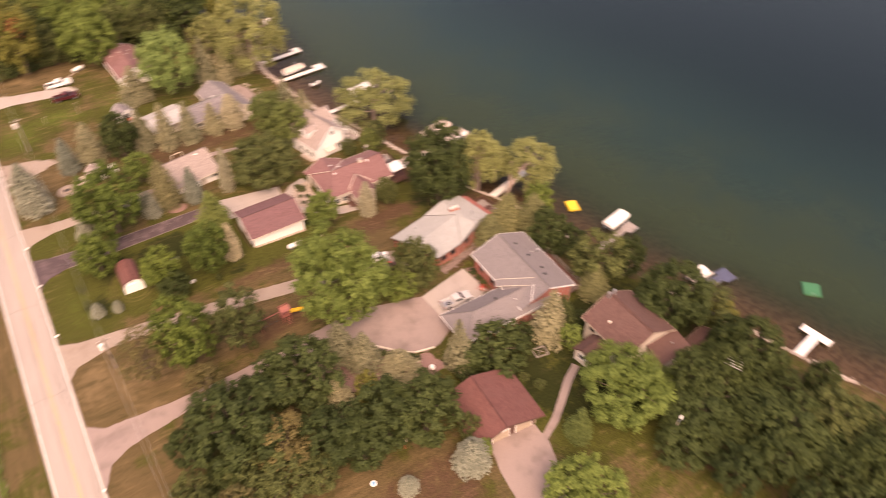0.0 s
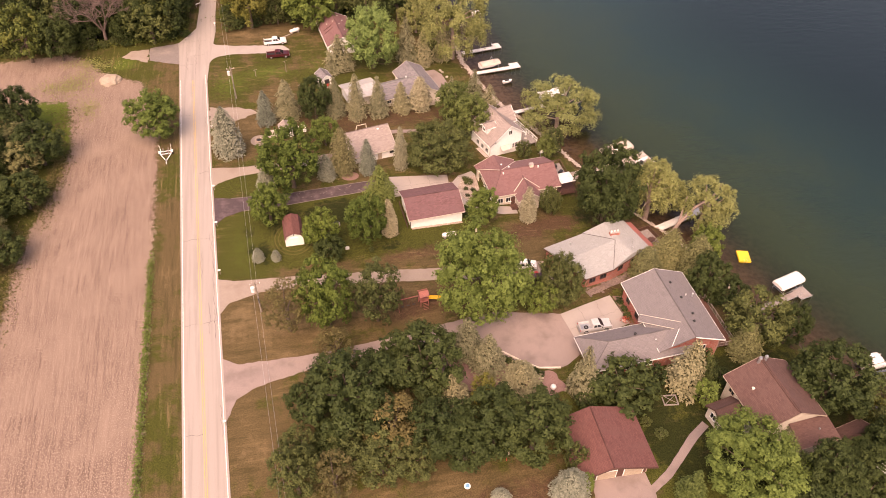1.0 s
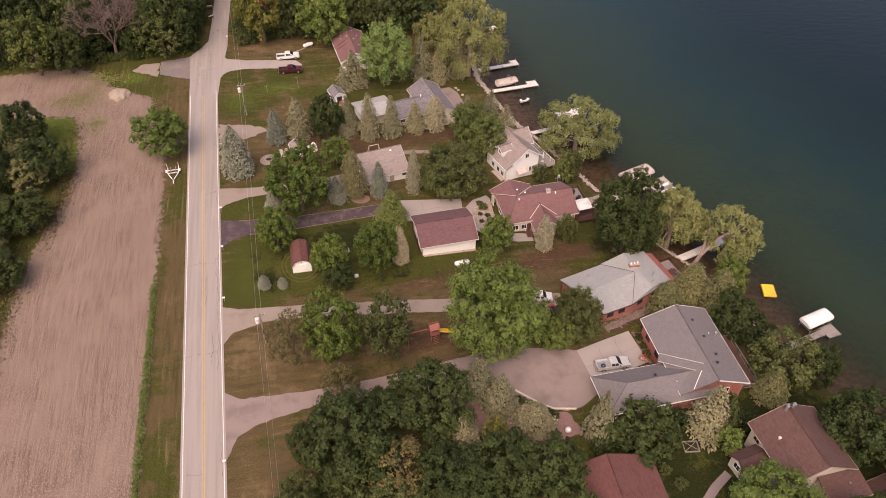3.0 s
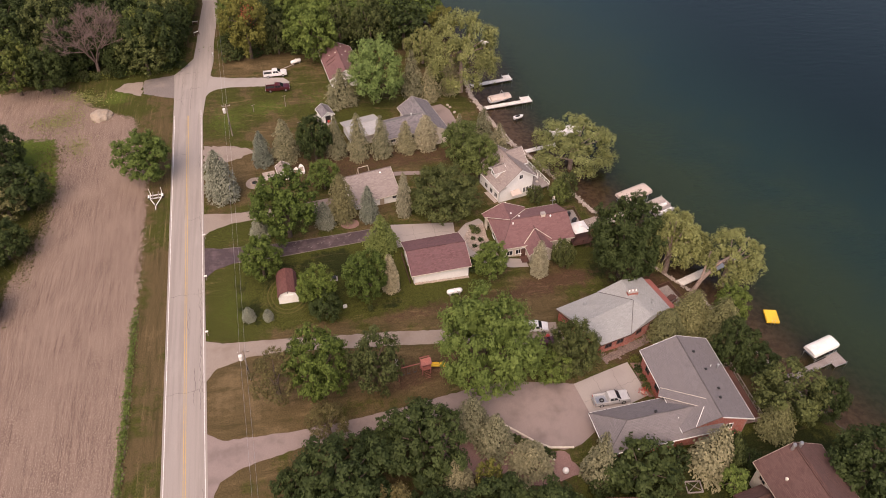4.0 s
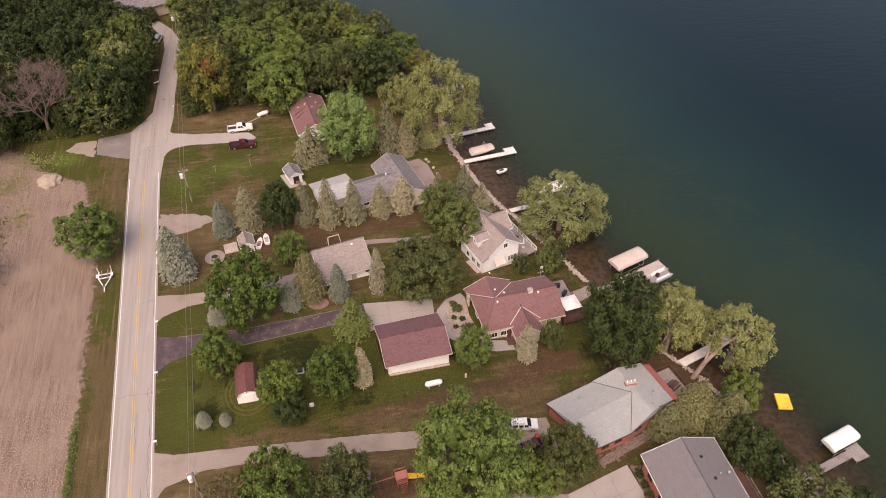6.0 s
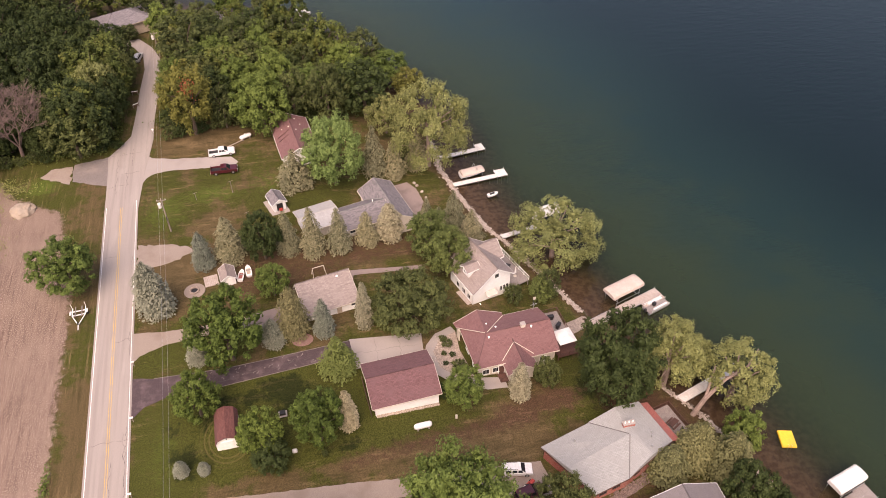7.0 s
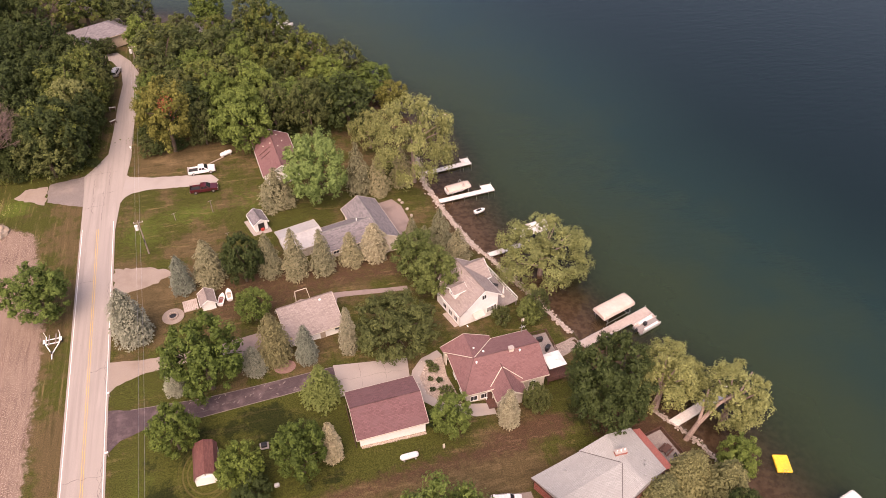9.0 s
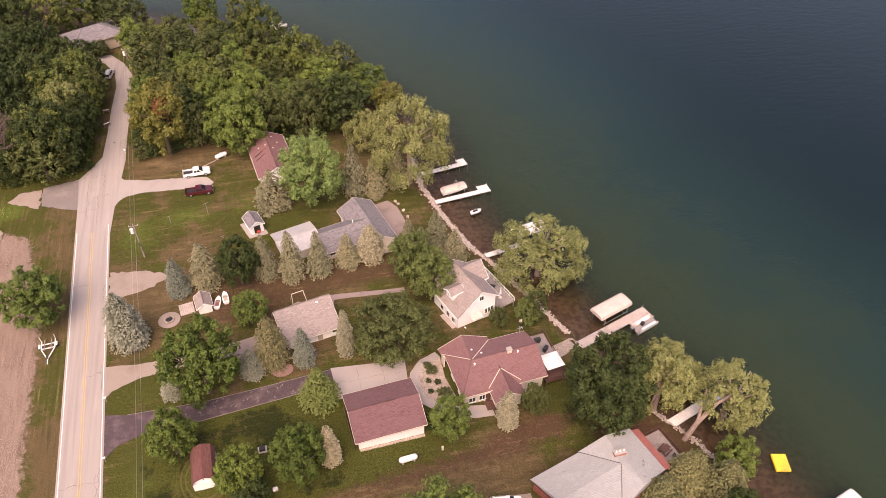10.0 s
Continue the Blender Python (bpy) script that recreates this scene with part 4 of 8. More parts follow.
def trunk_mesh(rng, R, H, C, material, name="trunk", thick=0.035, limbs=8):
    bms = [rod((0, 0, -0.5), (0.1, 0.05, H * 0.45), H * thick, H * thick * 0.6, 8)]
    for i in rng.choice(len(C), min(limbs, len(C)), replace=False):
        z0 = H * rng.uniform(0.22, 0.45)
        c = C[i] * np.array([0.95, 0.95, 1.0])
        mid = (c[0] * 0.45, c[1] * 0.45, (z0 + c[2]) / 2 + 0.03 * H)
        bms += [rod((0.05, 0, z0), mid, H * thick * 0.42, H * thick * 0.28, 6), rod(mid, c, H * thick * 0.28, H * thick * 0.08, 5)]
    return mesh_of(name, join(*bms), material)


KINDS = {}


def broadleaf(kind, R, H, n, size, material, label, name="tree", category="tree", seed=1, bark=None, clear=0.05, lumps=48, droop=0.0, open_=0.0, limbs=8, aspect=1.0, per=7, spike=1.0):
    rng = np.random.default_rng(seed)
    P, N, C, tuft, B, shade = crown_leaves(rng, R, H, n, size, clear, lumps, droop, open_, per, spike)
    V, F = cards(P, N, size, rng, aspect)
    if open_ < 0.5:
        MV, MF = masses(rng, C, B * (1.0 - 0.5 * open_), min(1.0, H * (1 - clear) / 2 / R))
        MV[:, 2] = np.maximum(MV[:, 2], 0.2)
        # inner masses get a low tuft, so the crown's own shade is painted
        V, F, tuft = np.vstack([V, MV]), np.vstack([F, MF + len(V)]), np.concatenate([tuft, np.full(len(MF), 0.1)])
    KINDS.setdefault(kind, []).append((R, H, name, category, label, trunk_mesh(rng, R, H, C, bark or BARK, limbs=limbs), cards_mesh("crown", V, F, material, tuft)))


def conifer(kind, R, H, material, label, seed=1, tiers=15, per=11, power=0.75, blunt=2.6, name="spruce_tree", bend=0.45, each=34, lift=0.0, wide=0.075, core=0.62, pad=0.36, ragged=0.2):
    """Tiers of overlapping fan-shaped boughs, drooping at the rim, each set with short needle sprays, round a dense core."""
    rng = np.random.default_rng(seed)

    def girth(f):
        return R * (1 - f ** blunt) ** power * min(1.0, 0.78 + 1.5 * f)
    V, T = [], []
    for t in range(tiers):
        f = (t + 0.15) / tiers
        r = girth(f) + 0.12
        m = max(4, int(per * (0.3 + 0.75 * r / R)))
        for b in range(m):
            th = 2 * math.pi * (b + 0.5 * (t % 2) + rng.uniform(-0.3, 0.3)) / m + t * 0.4
            rl, z0, tone = r * rng.uniform(1 - ragged, 1 + ragged), H * (0.05 + 0.94 * f) + rng.uniform(-0.2, 0.2), rng.uniform(0, 1)
            o, side = np.array([math.cos(th), math.sin(th), 0]), np.array([-math.sin(th), math.cos(th), 0])
            pr = (pad * rl + 0.3) * rng.uniform(0.85, 1.15)
            k = max(10, int(each * (0.3 + 0.75 * r / R)))
            u = np.sqrt(rng.uniform(0.05, 1.0, k))
            turned = rng.uniform(-1.75, 1.75, k)
            out = o[None] * np.cos(turned)[:, None] + side[None] * (np.sin(turned) * 0.85)[:, None]
            fwd = np.cos(turned) * u * pr
            base = max(rl - pr, 0.0)
            z = z0 + lift * rl * 0.8 - bend * fwd - 0.45 * pr * u ** 2 + rng.uniform(-0.06, 0.06, k)
            at = o[None] * base + out * (u * pr)[:, None] + np.stack([np.zeros(k), np.zeros(k), z], 1)
            way = out + rng.normal(size=(k, 3)) * 0.28 + np.stack([np.zeros(k), np.zeros(k), -0.25 - 0.35 * u], 1)
            way /= np.linalg.norm(way, axis=1, keepdims=True)
            ln = (0.2 + 0.05 * rl) * rng.uniform(0.7, 1.35, k)
            flat = np.cross(way, o[None] * 0.5 + np.stack([rng.normal(size=k) * 0.4, rng.normal(size=k) * 0.4, np.ones(k)], 1))
            flat /= np.linalg.norm(flat, axis=1, keepdims=True)
            w = wide * rng.uniform(0.8, 1.5, k) * (1 + 0.3 * rl)
            V.append(np.stack([at - flat * w[:, None], at + flat * w[:, None], at + way * ln[:, None]], 1).reshape(-1, 3))
            # pale tips are the needles' own; dark roots paint the gaps between boughs
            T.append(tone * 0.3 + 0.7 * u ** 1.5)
    V, T = np.vstack(V), np.concatenate(T)
    F = np.arange(len(V)).reshape(-1, 3)
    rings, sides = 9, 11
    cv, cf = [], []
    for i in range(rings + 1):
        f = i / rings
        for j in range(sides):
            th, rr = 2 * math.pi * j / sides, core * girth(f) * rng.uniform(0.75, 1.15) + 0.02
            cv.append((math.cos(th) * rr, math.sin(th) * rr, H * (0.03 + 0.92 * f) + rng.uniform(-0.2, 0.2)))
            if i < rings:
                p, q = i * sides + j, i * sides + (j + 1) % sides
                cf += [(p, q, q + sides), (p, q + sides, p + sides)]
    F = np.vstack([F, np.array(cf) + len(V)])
    # lowest tone for the core, its shade put into the colour
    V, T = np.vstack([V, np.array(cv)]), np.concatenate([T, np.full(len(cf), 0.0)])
    V[:, 2] = np.maximum(V[:, 2], 0.08)
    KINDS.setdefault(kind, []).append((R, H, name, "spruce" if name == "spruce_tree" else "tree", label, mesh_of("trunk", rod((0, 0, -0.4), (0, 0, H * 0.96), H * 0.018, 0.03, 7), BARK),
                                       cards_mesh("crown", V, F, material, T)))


turn = random.Random(11)


def plant(kind, x, y, r, h, label="", group=""):
    """Plants one tree of a kind, grown to the radius r and height h."""
    i = turn.randrange(len(KINDS[kind]))
    R, H, name, category, words, trunk, crown = KINDS[kind][i]
    m = Matrix.LocRotScale((x, y, g(x, y)), Euler((0, 0, turn.uniform(0, 6.28))), (r / R, r / R, h / H))
    ob = new(name)
    ob.matrix_basis = m
    tagged(ob, label or words, category, group)
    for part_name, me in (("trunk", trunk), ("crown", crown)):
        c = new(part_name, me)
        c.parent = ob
    return ob


broadleaf("maple", 6.0, 14, 11895, 0.184, LEAF_MAPLE, "broad maple with bright green leaves", "maple_tree", seed=1, lumps=62)
broadleaf("maple", 6.0, 13, 11895, 0.184, LEAF_MAPLE, "spreading maple with fresh green leaves", "maple_tree", seed=2, lumps=54)
broadleaf("great_maple", 8.5, 15, 25000, 0.19, LEAF_PALE_MAPLE, "great spreading maple with pale green leaves", "maple_tree", seed=31, lumps=72, per=9, spike=1.9)
broadleaf("light_maple", 6.9, 15, 15000, 0.19, LEAF_LIGHT, "rounded maple with pale fresh green leaves", "maple_tree", seed=43, lumps=64, per=9, spike=1.8)
broadleaf("woods_oak", 5.5, 12, 4430, 0.24, LEAF_OAK, "dark green tree in a dense stand", "forest_tree", seed=36, lumps=54)
broadleaf("great_oak", 7.4, 16, 18000, 0.18, LEAF_OAK, "great dense dark green oak by the shore", "oak_tree", seed=35, lumps=70)
broadleaf("young_maple", 4.5, 10.5, 9000, 0.16, LEAF_YOUNG, "fresh green maple between two houses", "maple_tree", seed=51, lumps=58, spike=1.4)
broadleaf("green_maple", 4.4, 10, 9150, 0.15, LEAF_GREEN, "dense rounded maple with deep green leaves", "maple_tree", seed=33, lumps=64)
broadleaf("oak", 5.5, 12, 8600, 0.196, LEAF_OAK, "dense dark green broadleaf tree on the lawn", "oak_tree", seed=3, lumps=57)
broadleaf("oak", 5.5, 12, 8600, 0.196, LEAF_OAK, "dark green lumpy-crowned broadleaf tree", "oak_tree", seed=4, lumps=45)
broadleaf("ash", 4.5, 11, 7512, 0.166, LEAF_ASH, "grey-green ash tree with an open crown", "ash_tree", seed=5, lumps=51, open_=0.3)
broadleaf("ash", 4.5, 10, 7512, 0.166, LEAF_ASH, "olive green ash tree near houses", "ash_tree", seed=6, lumps=43, open_=0.3)
broadleaf("dense_ash", 7.2, 11, 17000, 0.166, LEAF_ASH, "broad olive-green ash with drooping feathery boughs", "ash_tree", seed=46, lumps=66, per=9, spike=1.6, droop=0.6)
broadleaf("willow", 7.0, 14, 17091, 0.147, LEAF_WILLOW, "pale yellow-green willow leaning over the lake shore", "willow_tree", seed=7, lumps=66, droop=1.1, open_=0.4, aspect=0.8, bark=PALE_BARK)
broadleaf("willow", 7.0, 13, 17091, 0.147, LEAF_WILLOW, "feathery pale green willow by the water", "willow_tree", seed=8, lumps=57, droop=1.4, open_=0.4, aspect=0.8, bark=PALE_BARK)
broadleaf("brown", 3.5, 11, 4506, 0.147, LEAF_BROWN, "thin olive-brown tree with sparse leaves", seed=9, lumps=37, open_=0.6, clear=0.04)
broadleaf("yellow", 2.6, 7, 3756, 0.147, LEAF_YELLOW, "small yellowing broadleaf garden tree", seed=10, lumps=34)
broadleaf("woods", 6.0, 14, 3650, 0.239, LEAF_WOODS, "woodland tree with a full green crown", "forest_tree", seed=11, lumps=51)
broadleaf("woods", 6.0, 15, 3650, 0.239, LEAF_WOODS, "woodland tree with a tall lumpy crown", "forest_tree", seed=12, lumps=43)
broadleaf("woods", 5.5, 13, 3650, 0.23, LEAF_ASH, "grey-green woodland tree with dense crown", "forest_tree", seed=13, lumps=57)
broadleaf("woods", 5.5, 13, 3650, 0.23, LEAF_OAK, "dark green woodland tree, lumpy crown", "forest_tree", seed=14, lumps=48)
broadleaf("shrub", 2.0, 3.0, 2253, 0.11, LEAF_OAK, "rounded green garden shrub", "shrub", "shrub", seed=15, clear=0.0, lumps=28)
broadleaf("shrub", 2.0, 3.2, 2253, 0.11, LEAF_ASH, "loose grey-green garden shrub", "shrub", "shrub", seed=16, clear=0.0, lumps=25)
broadleaf("arbor", 1.4, 5.5, 2754, 0.101, LEAF_MAPLE, "narrow columnar green arborvitae", "arborvitae", "shrub", seed=17, clear=0.0, lumps=37)
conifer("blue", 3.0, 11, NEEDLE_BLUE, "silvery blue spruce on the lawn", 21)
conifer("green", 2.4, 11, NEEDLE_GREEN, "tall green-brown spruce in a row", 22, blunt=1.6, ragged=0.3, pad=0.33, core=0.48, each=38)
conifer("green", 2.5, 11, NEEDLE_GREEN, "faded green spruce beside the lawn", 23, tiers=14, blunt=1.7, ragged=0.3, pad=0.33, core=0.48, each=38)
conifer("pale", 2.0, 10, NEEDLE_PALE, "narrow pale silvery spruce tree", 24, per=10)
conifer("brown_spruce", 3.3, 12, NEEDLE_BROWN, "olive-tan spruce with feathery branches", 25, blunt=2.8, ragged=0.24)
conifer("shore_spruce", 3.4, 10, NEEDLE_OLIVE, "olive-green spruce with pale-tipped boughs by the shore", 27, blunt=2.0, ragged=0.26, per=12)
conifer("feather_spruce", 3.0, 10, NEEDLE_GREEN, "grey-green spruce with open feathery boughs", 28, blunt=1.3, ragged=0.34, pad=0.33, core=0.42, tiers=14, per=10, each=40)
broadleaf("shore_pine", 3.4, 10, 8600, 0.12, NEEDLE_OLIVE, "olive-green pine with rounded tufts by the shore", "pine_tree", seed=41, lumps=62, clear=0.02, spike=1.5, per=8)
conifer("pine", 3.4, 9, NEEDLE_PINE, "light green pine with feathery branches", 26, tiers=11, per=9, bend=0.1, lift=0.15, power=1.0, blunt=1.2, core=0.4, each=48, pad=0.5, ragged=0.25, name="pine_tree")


broadleaf("yellowish", 6.0, 15, 7600, 0.22, LEAF_YELLOW, "woodland maple with leaves turning yellow", "forest_tree", seed=18, lumps=54)
broadleaf("willowy", 6.0, 14, 7600, 0.22, LEAF_WILLOW, "pale olive woodland tree near lake", "forest_tree", seed=19, lumps=51)
broadleaf("shore_willow", 4.6, 15, 10580, 0.14, LEAF_WILLOW, "leaning willow with pale green foliage over the dock", "willow_tree", seed=20, lumps=51, droop=1.5, open_=0.3, clear=0.2, bark=PALE_BARK, limbs=12)


# tar-filled cracks, raised a few millimetres, and worn patches
def cracks(name, lines, lift, label, w=0.05, material=TAR, category="road cracks"):
    bm = bmesh.new()
    rng = random.Random(len(lines))
    for ax, ay, bx, by in lines:
        n = max(2, int(math.hypot(bx - ax, by - ay) / 0.7))
        dx, dy = (bx - ax) / n, (by - ay) / n
        l = math.hypot(dx, dy)
        prev = None
        for i in range(n + 1):
            j = rng.uniform(-0.22, 0.22) if 0 < i < n else 0
            x, y = ax + dx * i - dy / l * j, ay + dy * i + dx / l * j
            h = w * rng.uniform(0.5, 1.4)
            z = g(x, y) + lift
            cur = (bm.verts.new((x - dy / l * h, y + dx / l * h, z)), bm.verts.new((x + dy / l * h, y - dx / l * h, z)))
            if prev:
                bm.faces.new((prev[0], prev[1], cur[1], cur[0]))
            prev = cur
    bmesh.ops.recalc_face_normals(bm, faces=bm.faces[:])
    return tagged(new(name, mesh_of(name, bm, material)), label, category, "", "stuff")


crack_rng = random.Random(41)
road_lines = []
for i in range(7):
    y = 20 + i * 22.3 + crack_rng.uniform(-1.5, 1.5)
    a, b2 = crack_rng.choice(((-2.9, 2.9), (0.2, 2.9), (-2.9, -0.2), (0.9, 3.2)))
    road_lines.append((centre(y) + a, y, centre(y) + b2, y + crack_rng.uniform(-0.5, 0.5)))
for i in range(7):
    y = 22 + i * 21
    o = crack_rng.choice((2.4, 2.7, -2.3, 1.5))
    road_lines.append((centre(y) + o, y, centre(y) + o + crack_rng.uniform(-0.3, 0.3), y + crack_rng.uniform(4, 9)))
for y0, y1, o in ((84, 97, 2.35), (95, 112, 2.5), (86, 92, 2.75), (99, 106, 0.4), (172, 182, 0.6), (174, 187, -1.4), (184, 191, 1.8)):
    road_lines.append((centre(y0) + o, y0, centre(y1) + o + 0.2, y1))
for y, a, b2 in ((176.5, -3.0, 1.2), (181.0, -0.5, 3.4), (188.6, -3.2, 3.6)):
    road_lines.append((centre(y) + a, y, centre(y) + b2, y + 0.5))
cracks("road_cracks", road_lines, 0.076, "dark tar-filled cracks across the road", 0.022)
drive_lines = []
for i in range(26):
    x = -17 + i * 1.35
    y = np.interp(x, [-19, 8, 19], [118, 119.4, 120.7]) + crack_rng.uniform(-1.0, 0.4)
    drive_lines.append((x, float(y) - crack_rng.uniform(0, 0.8), x + crack_rng.uniform(0.6, 2.4), float(y) + crack_rng.uniform(-0.9, 0.9)))
cracks("driveway_cracks", drive_lines, 0.056, "black cracks in the asphalt driveway", 0.03)
chips = []
for i in range(46):
    x = crack_rng.uniform(-9, 16)
    y = float(np.interp(x, [-19, 8, 19], [118.2, 119.5, 120.7])) + crack_rng.uniform(-1.2, 1.2)
    chips.append((x, y, x + crack_rng.uniform(-0.5, 0.5), y + crack_rng.uniform(0.15, 0.45)))
cracks("bleached_chips", chips, 0.058, "small bleached patches in the asphalt driveway", 0.07, OLD_ASPHALT, "driveway patches")
cracks("pad_joints", [(21.2, 115.75, 21.3, 122.0), (25.3, 115.95, 25.5, 121.65), (17.2, 118.9, 29.4, 118.7)], 0.079, "saw-cut joints in the concrete pad", 0.022, OLD_ASPHALT, "joints")
cracks("pad_joints", [(44.9, 71.3, 44.3, 78.6), (48.6, 72.4, 48.0, 79.6), (41.2, 73.8, 51.9, 77.0)], 0.084, "saw-cut joints in the concrete pad by the pickup", 0.022, OLD_ASPHALT, "joints")


def edging(pts, w=0.07, lift=0.02):
    for (ax, ay), (bx, by) in zip(pts[:-1], pts[1:]):
        k = part("edge_strip", strip((ax, ay, g(ax, ay) + lift), (bx, by, g(bx, by) + lift), w, 0.14), OLD_ASPHALT, kerb_line)


kerb_line = holder("driveway_edging", -5.0, 118.5, 0.0, 0, "thin pale concrete edging along the asphalt driveway", "edging")
kerb_line.matrix_basis = Matrix()
edging([(-16, 120.85), (-10, 120.6), (-4.7, 120.38), (2, 120.75), (8.2, 121.28), (17, 122.1)])
edging([(-13.8, 116.35), (-9, 116.5), (-4.9, 116.65), (2, 117.3), (7.8, 117.85), (17, 119.0)])
plant("blue", -15.8, 136.7, 3.2, 12.9)
plant("blue", -7.2, 146.9, 2.0, 9.5)
plant("green", -2.2, 148.5, 2.8, 11.0)
plant("green", 9.0, 148.2, 2.2, 11.0)
plant("green", 13.8, 146.7, 2.3, 12.5)
plant("green", 19.0, 146.9, 2.2, 11.2)
plant("green", 24.7, 148.0, 2.1, 8.6)
plant("pale", 29.6, 149.3, 2.6, 9.0)
plant("brown_spruce", 7.9, 125.9, 2.7, 12.2)
plant("blue", 13.1, 124.7, 1.8, 9.5)
plant("pale", 20.4, 125.3, 1.5, 11.5)
plant("blue", 4.1, 124.2, 1.9, 6.6)
plant("blue", -8.7, 123.2, 1.8, 5.4)
plant("pale", 14.2, 104.5, 1.6, 9.2)
plant("pale", 42.8, 104.5, 1.7, 8.9)
plant("pine", 14.3, 116.2, 3.7, 8.8)
plant("blue", -11.4, 101.5, 1.1, 3.3)
plant("blue", -8.1, 101.0, 0.9, 2.6)
plant("shore_spruce", 60.2, 85.2, 3.2, 7.8)
plant("shore_spruce", 65.7, 87.0, 3.4, 10.6)
plant("shore_spruce", 69.8, 83.8, 3.6, 11.4)
plant("feather_spruce", 55.5, 58.9, 3.3, 12.6)
plant("feather_spruce", 38.1, 60.6, 2.4, 12.8)
plant("shore_spruce", 69.5, 63.6, 2.8, 8.4)
plant("feather_spruce", 21.6, 71.9, 2.9, 9.4)
plant("feather_spruce", 24.3, 68.3, 2.9, 9.2)
plant("feather_spruce", 16.9, 62.4, 2.8, 8.0)
plant("feather_spruce", 28.9, 64.3, 3.3, 5.4)
plant("feather_spruce", 12.6, 170.0, 3.8, 10.0)
plant("feather_spruce", 30.4, 171.6, 2.9, 13.9)
plant("feather_spruce", 34.8, 170.6, 2.7, 10.4)
plant("green", 40.5, 173.4, 2.3, 10.8)
plant("feather_spruce", 43.7, 151.4, 2.5, 9.8)
plant("feather_spruce", 46.0, 146.0, 2.6, 8.6)
plant("feather_spruce", 38.2, 152.9, 1.6, 7.0)
plant("feather_spruce", 40.4, 150.8, 1.7, 6.0)
plant("blue", 29.9, 43.5, 2.6, 7.1)
plant("blue", 19.9, 44.7, 1.5, 3.2)
plant("pine", 47.2, 39.8, 2.5, 8.0)
plant("maple", -31.2, 145.8, 5.7, 11.6)
plant("oak", -60.3, 153.8, 4.5, 11.8)
plant("oak", -54.7, 140.7, 5.3, 10.4)
plant("oak", -55.7, 126.3, 4.6, 8.5)
plant("oak", -65.0, 139.1, 5.2, 12.7)
plant("oak", -58.0, 110.3, 4.7, 7.2)
plant("oak", -62.4, 123.7, 6.0, 9.3)
plant("shore_pine", -57.4, 138.0, 3.9, 8.4)
plant("shore_pine", -59.4, 145.5, 3.5, 8.0)
plant("shore_pine", -60.5, 117.0, 3.4, 7.2)
plant("green_maple", -8.4, 111.5, 3.9, 9.7)
plant("green_maple", 0.8, 102.9, 3.6, 8.8)
plant("oak", 2.0, 99.7, 3.0, 5.2)
plant("green_maple", 9.6, 102.7, 4.1, 11.6)
plant("maple", 33.3, 104.7, 3.4, 8.4)
plant("great_maple", 26.5, 81.0, 8.3, 18.7)
plant("dense_ash", 41.0, 80.6, 4.4, 11.2)
plant("maple", 37.0, 79.0, 3.1, 7.0)
plant("great_oak", 58.4, 101.7, 7.3, 19.2)
plant("shore_willow", 68.6, 102.4, 5.2, 15.0)
plant("shore_willow", 70.8, 106.0, 4.4, 13.0)
plant("shore_willow", 74.4, 104.2, 3.6, 10.0)
leaner = plant("shore_willow", 78.4, 97.2, 5.6, 14.0)
into = leaner.matrix_basis.inverted()
bend = [into @ Vector(p) for p in ((70.4, 95.2, -5.4), (72.4, 95.9, -2.0), (75.6, 96.6, 1.2), (79.0, 96.6, 3.6), (74.6, 98.6, 2.6), (81.6, 98.4, 5.2))]
part("leaning_trunk", join(rod(bend[0], bend[1], 0.4, 0.32, 9), rod(bend[1], bend[2], 0.32, 0.24, 8), rod(bend[2], bend[3], 0.24, 0.14, 7), rod(bend[1], bend[4], 0.24, 0.12, 7), rod(bend[3], bend[5], 0.16, 0.08, 6)), PALE_BARK, leaner)
plant("willow", 61.4, 138.6, 9.4, 12.8)
plant("young_maple", 54.0, 125.6, 2.3, 6.2)
plant("green_maple", -3.0, 122.2, 6.4, 15.5)
plant("dense_ash", 28.7, 124.3, 7.2, 10.5)
plant("young_maple", 36.5, 142.3, 4.4, 10.5)
plant("young_maple", 39.1, 136.2, 4.6, 10.8)
plant("oak", 4.3, 146.9, 3.9, 11.4)
plant("maple", 5.2, 136.3, 3.2, 7.6)
plant("light_maple", 21.3, 169.3, 6.7, 17.0)
plant("willow", 43.6, 173.8, 9.2, 21.5)
plant("willow", 36.3, 188.4, 5.0, 10.3)
plant("green_maple", -0.2, 82.6, 5.0, 15.7)
plant("ash", 8.3, 82.2, 4.3, 13.3)
plant("brown", -7.0, 82.9, 3.6, 12.2)
plant("brown", 0.1, 75.0, 3.0, 7.5)
plant("oak", -5.6, 64.6, 3.2, 8.0)
plant("oak", 1.0, 62.2, 7.4, 14.0)
plant("oak", -2.4, 57.4, 3.4, 6.5)
plant("oak", 13.4, 67.3, 6.6, 11.9)
plant("oak", 12.8, 55.3, 5.0, 9.5)
plant("brown", 6.5, 56.9, 4.3, 10.3)
plant("ash", 4.0, 52.7, 4.4, 8.0)
plant("oak", 21.5, 54.5, 5.4, 10.4)
plant("oak", 27.0, 52.2, 5.8, 11.4)
plant("ash", -8.2, 52.2, 3.6, 10.5)
plant("brown", -3.0, 51.2, 3.4, 9.1)
plant("ash", -7.2, 56.6, 2.9, 8.6)
plant("yellow", 21.8, 61.4, 2.0, 7.2)
plant("shrub", 43.9, 58.7, 5.4, 6.3)
plant("shrub", 58.0, 59.3, 2.3, 7.7)
plant("great_maple", 57.0, 41.0, 7.4, 10.5)
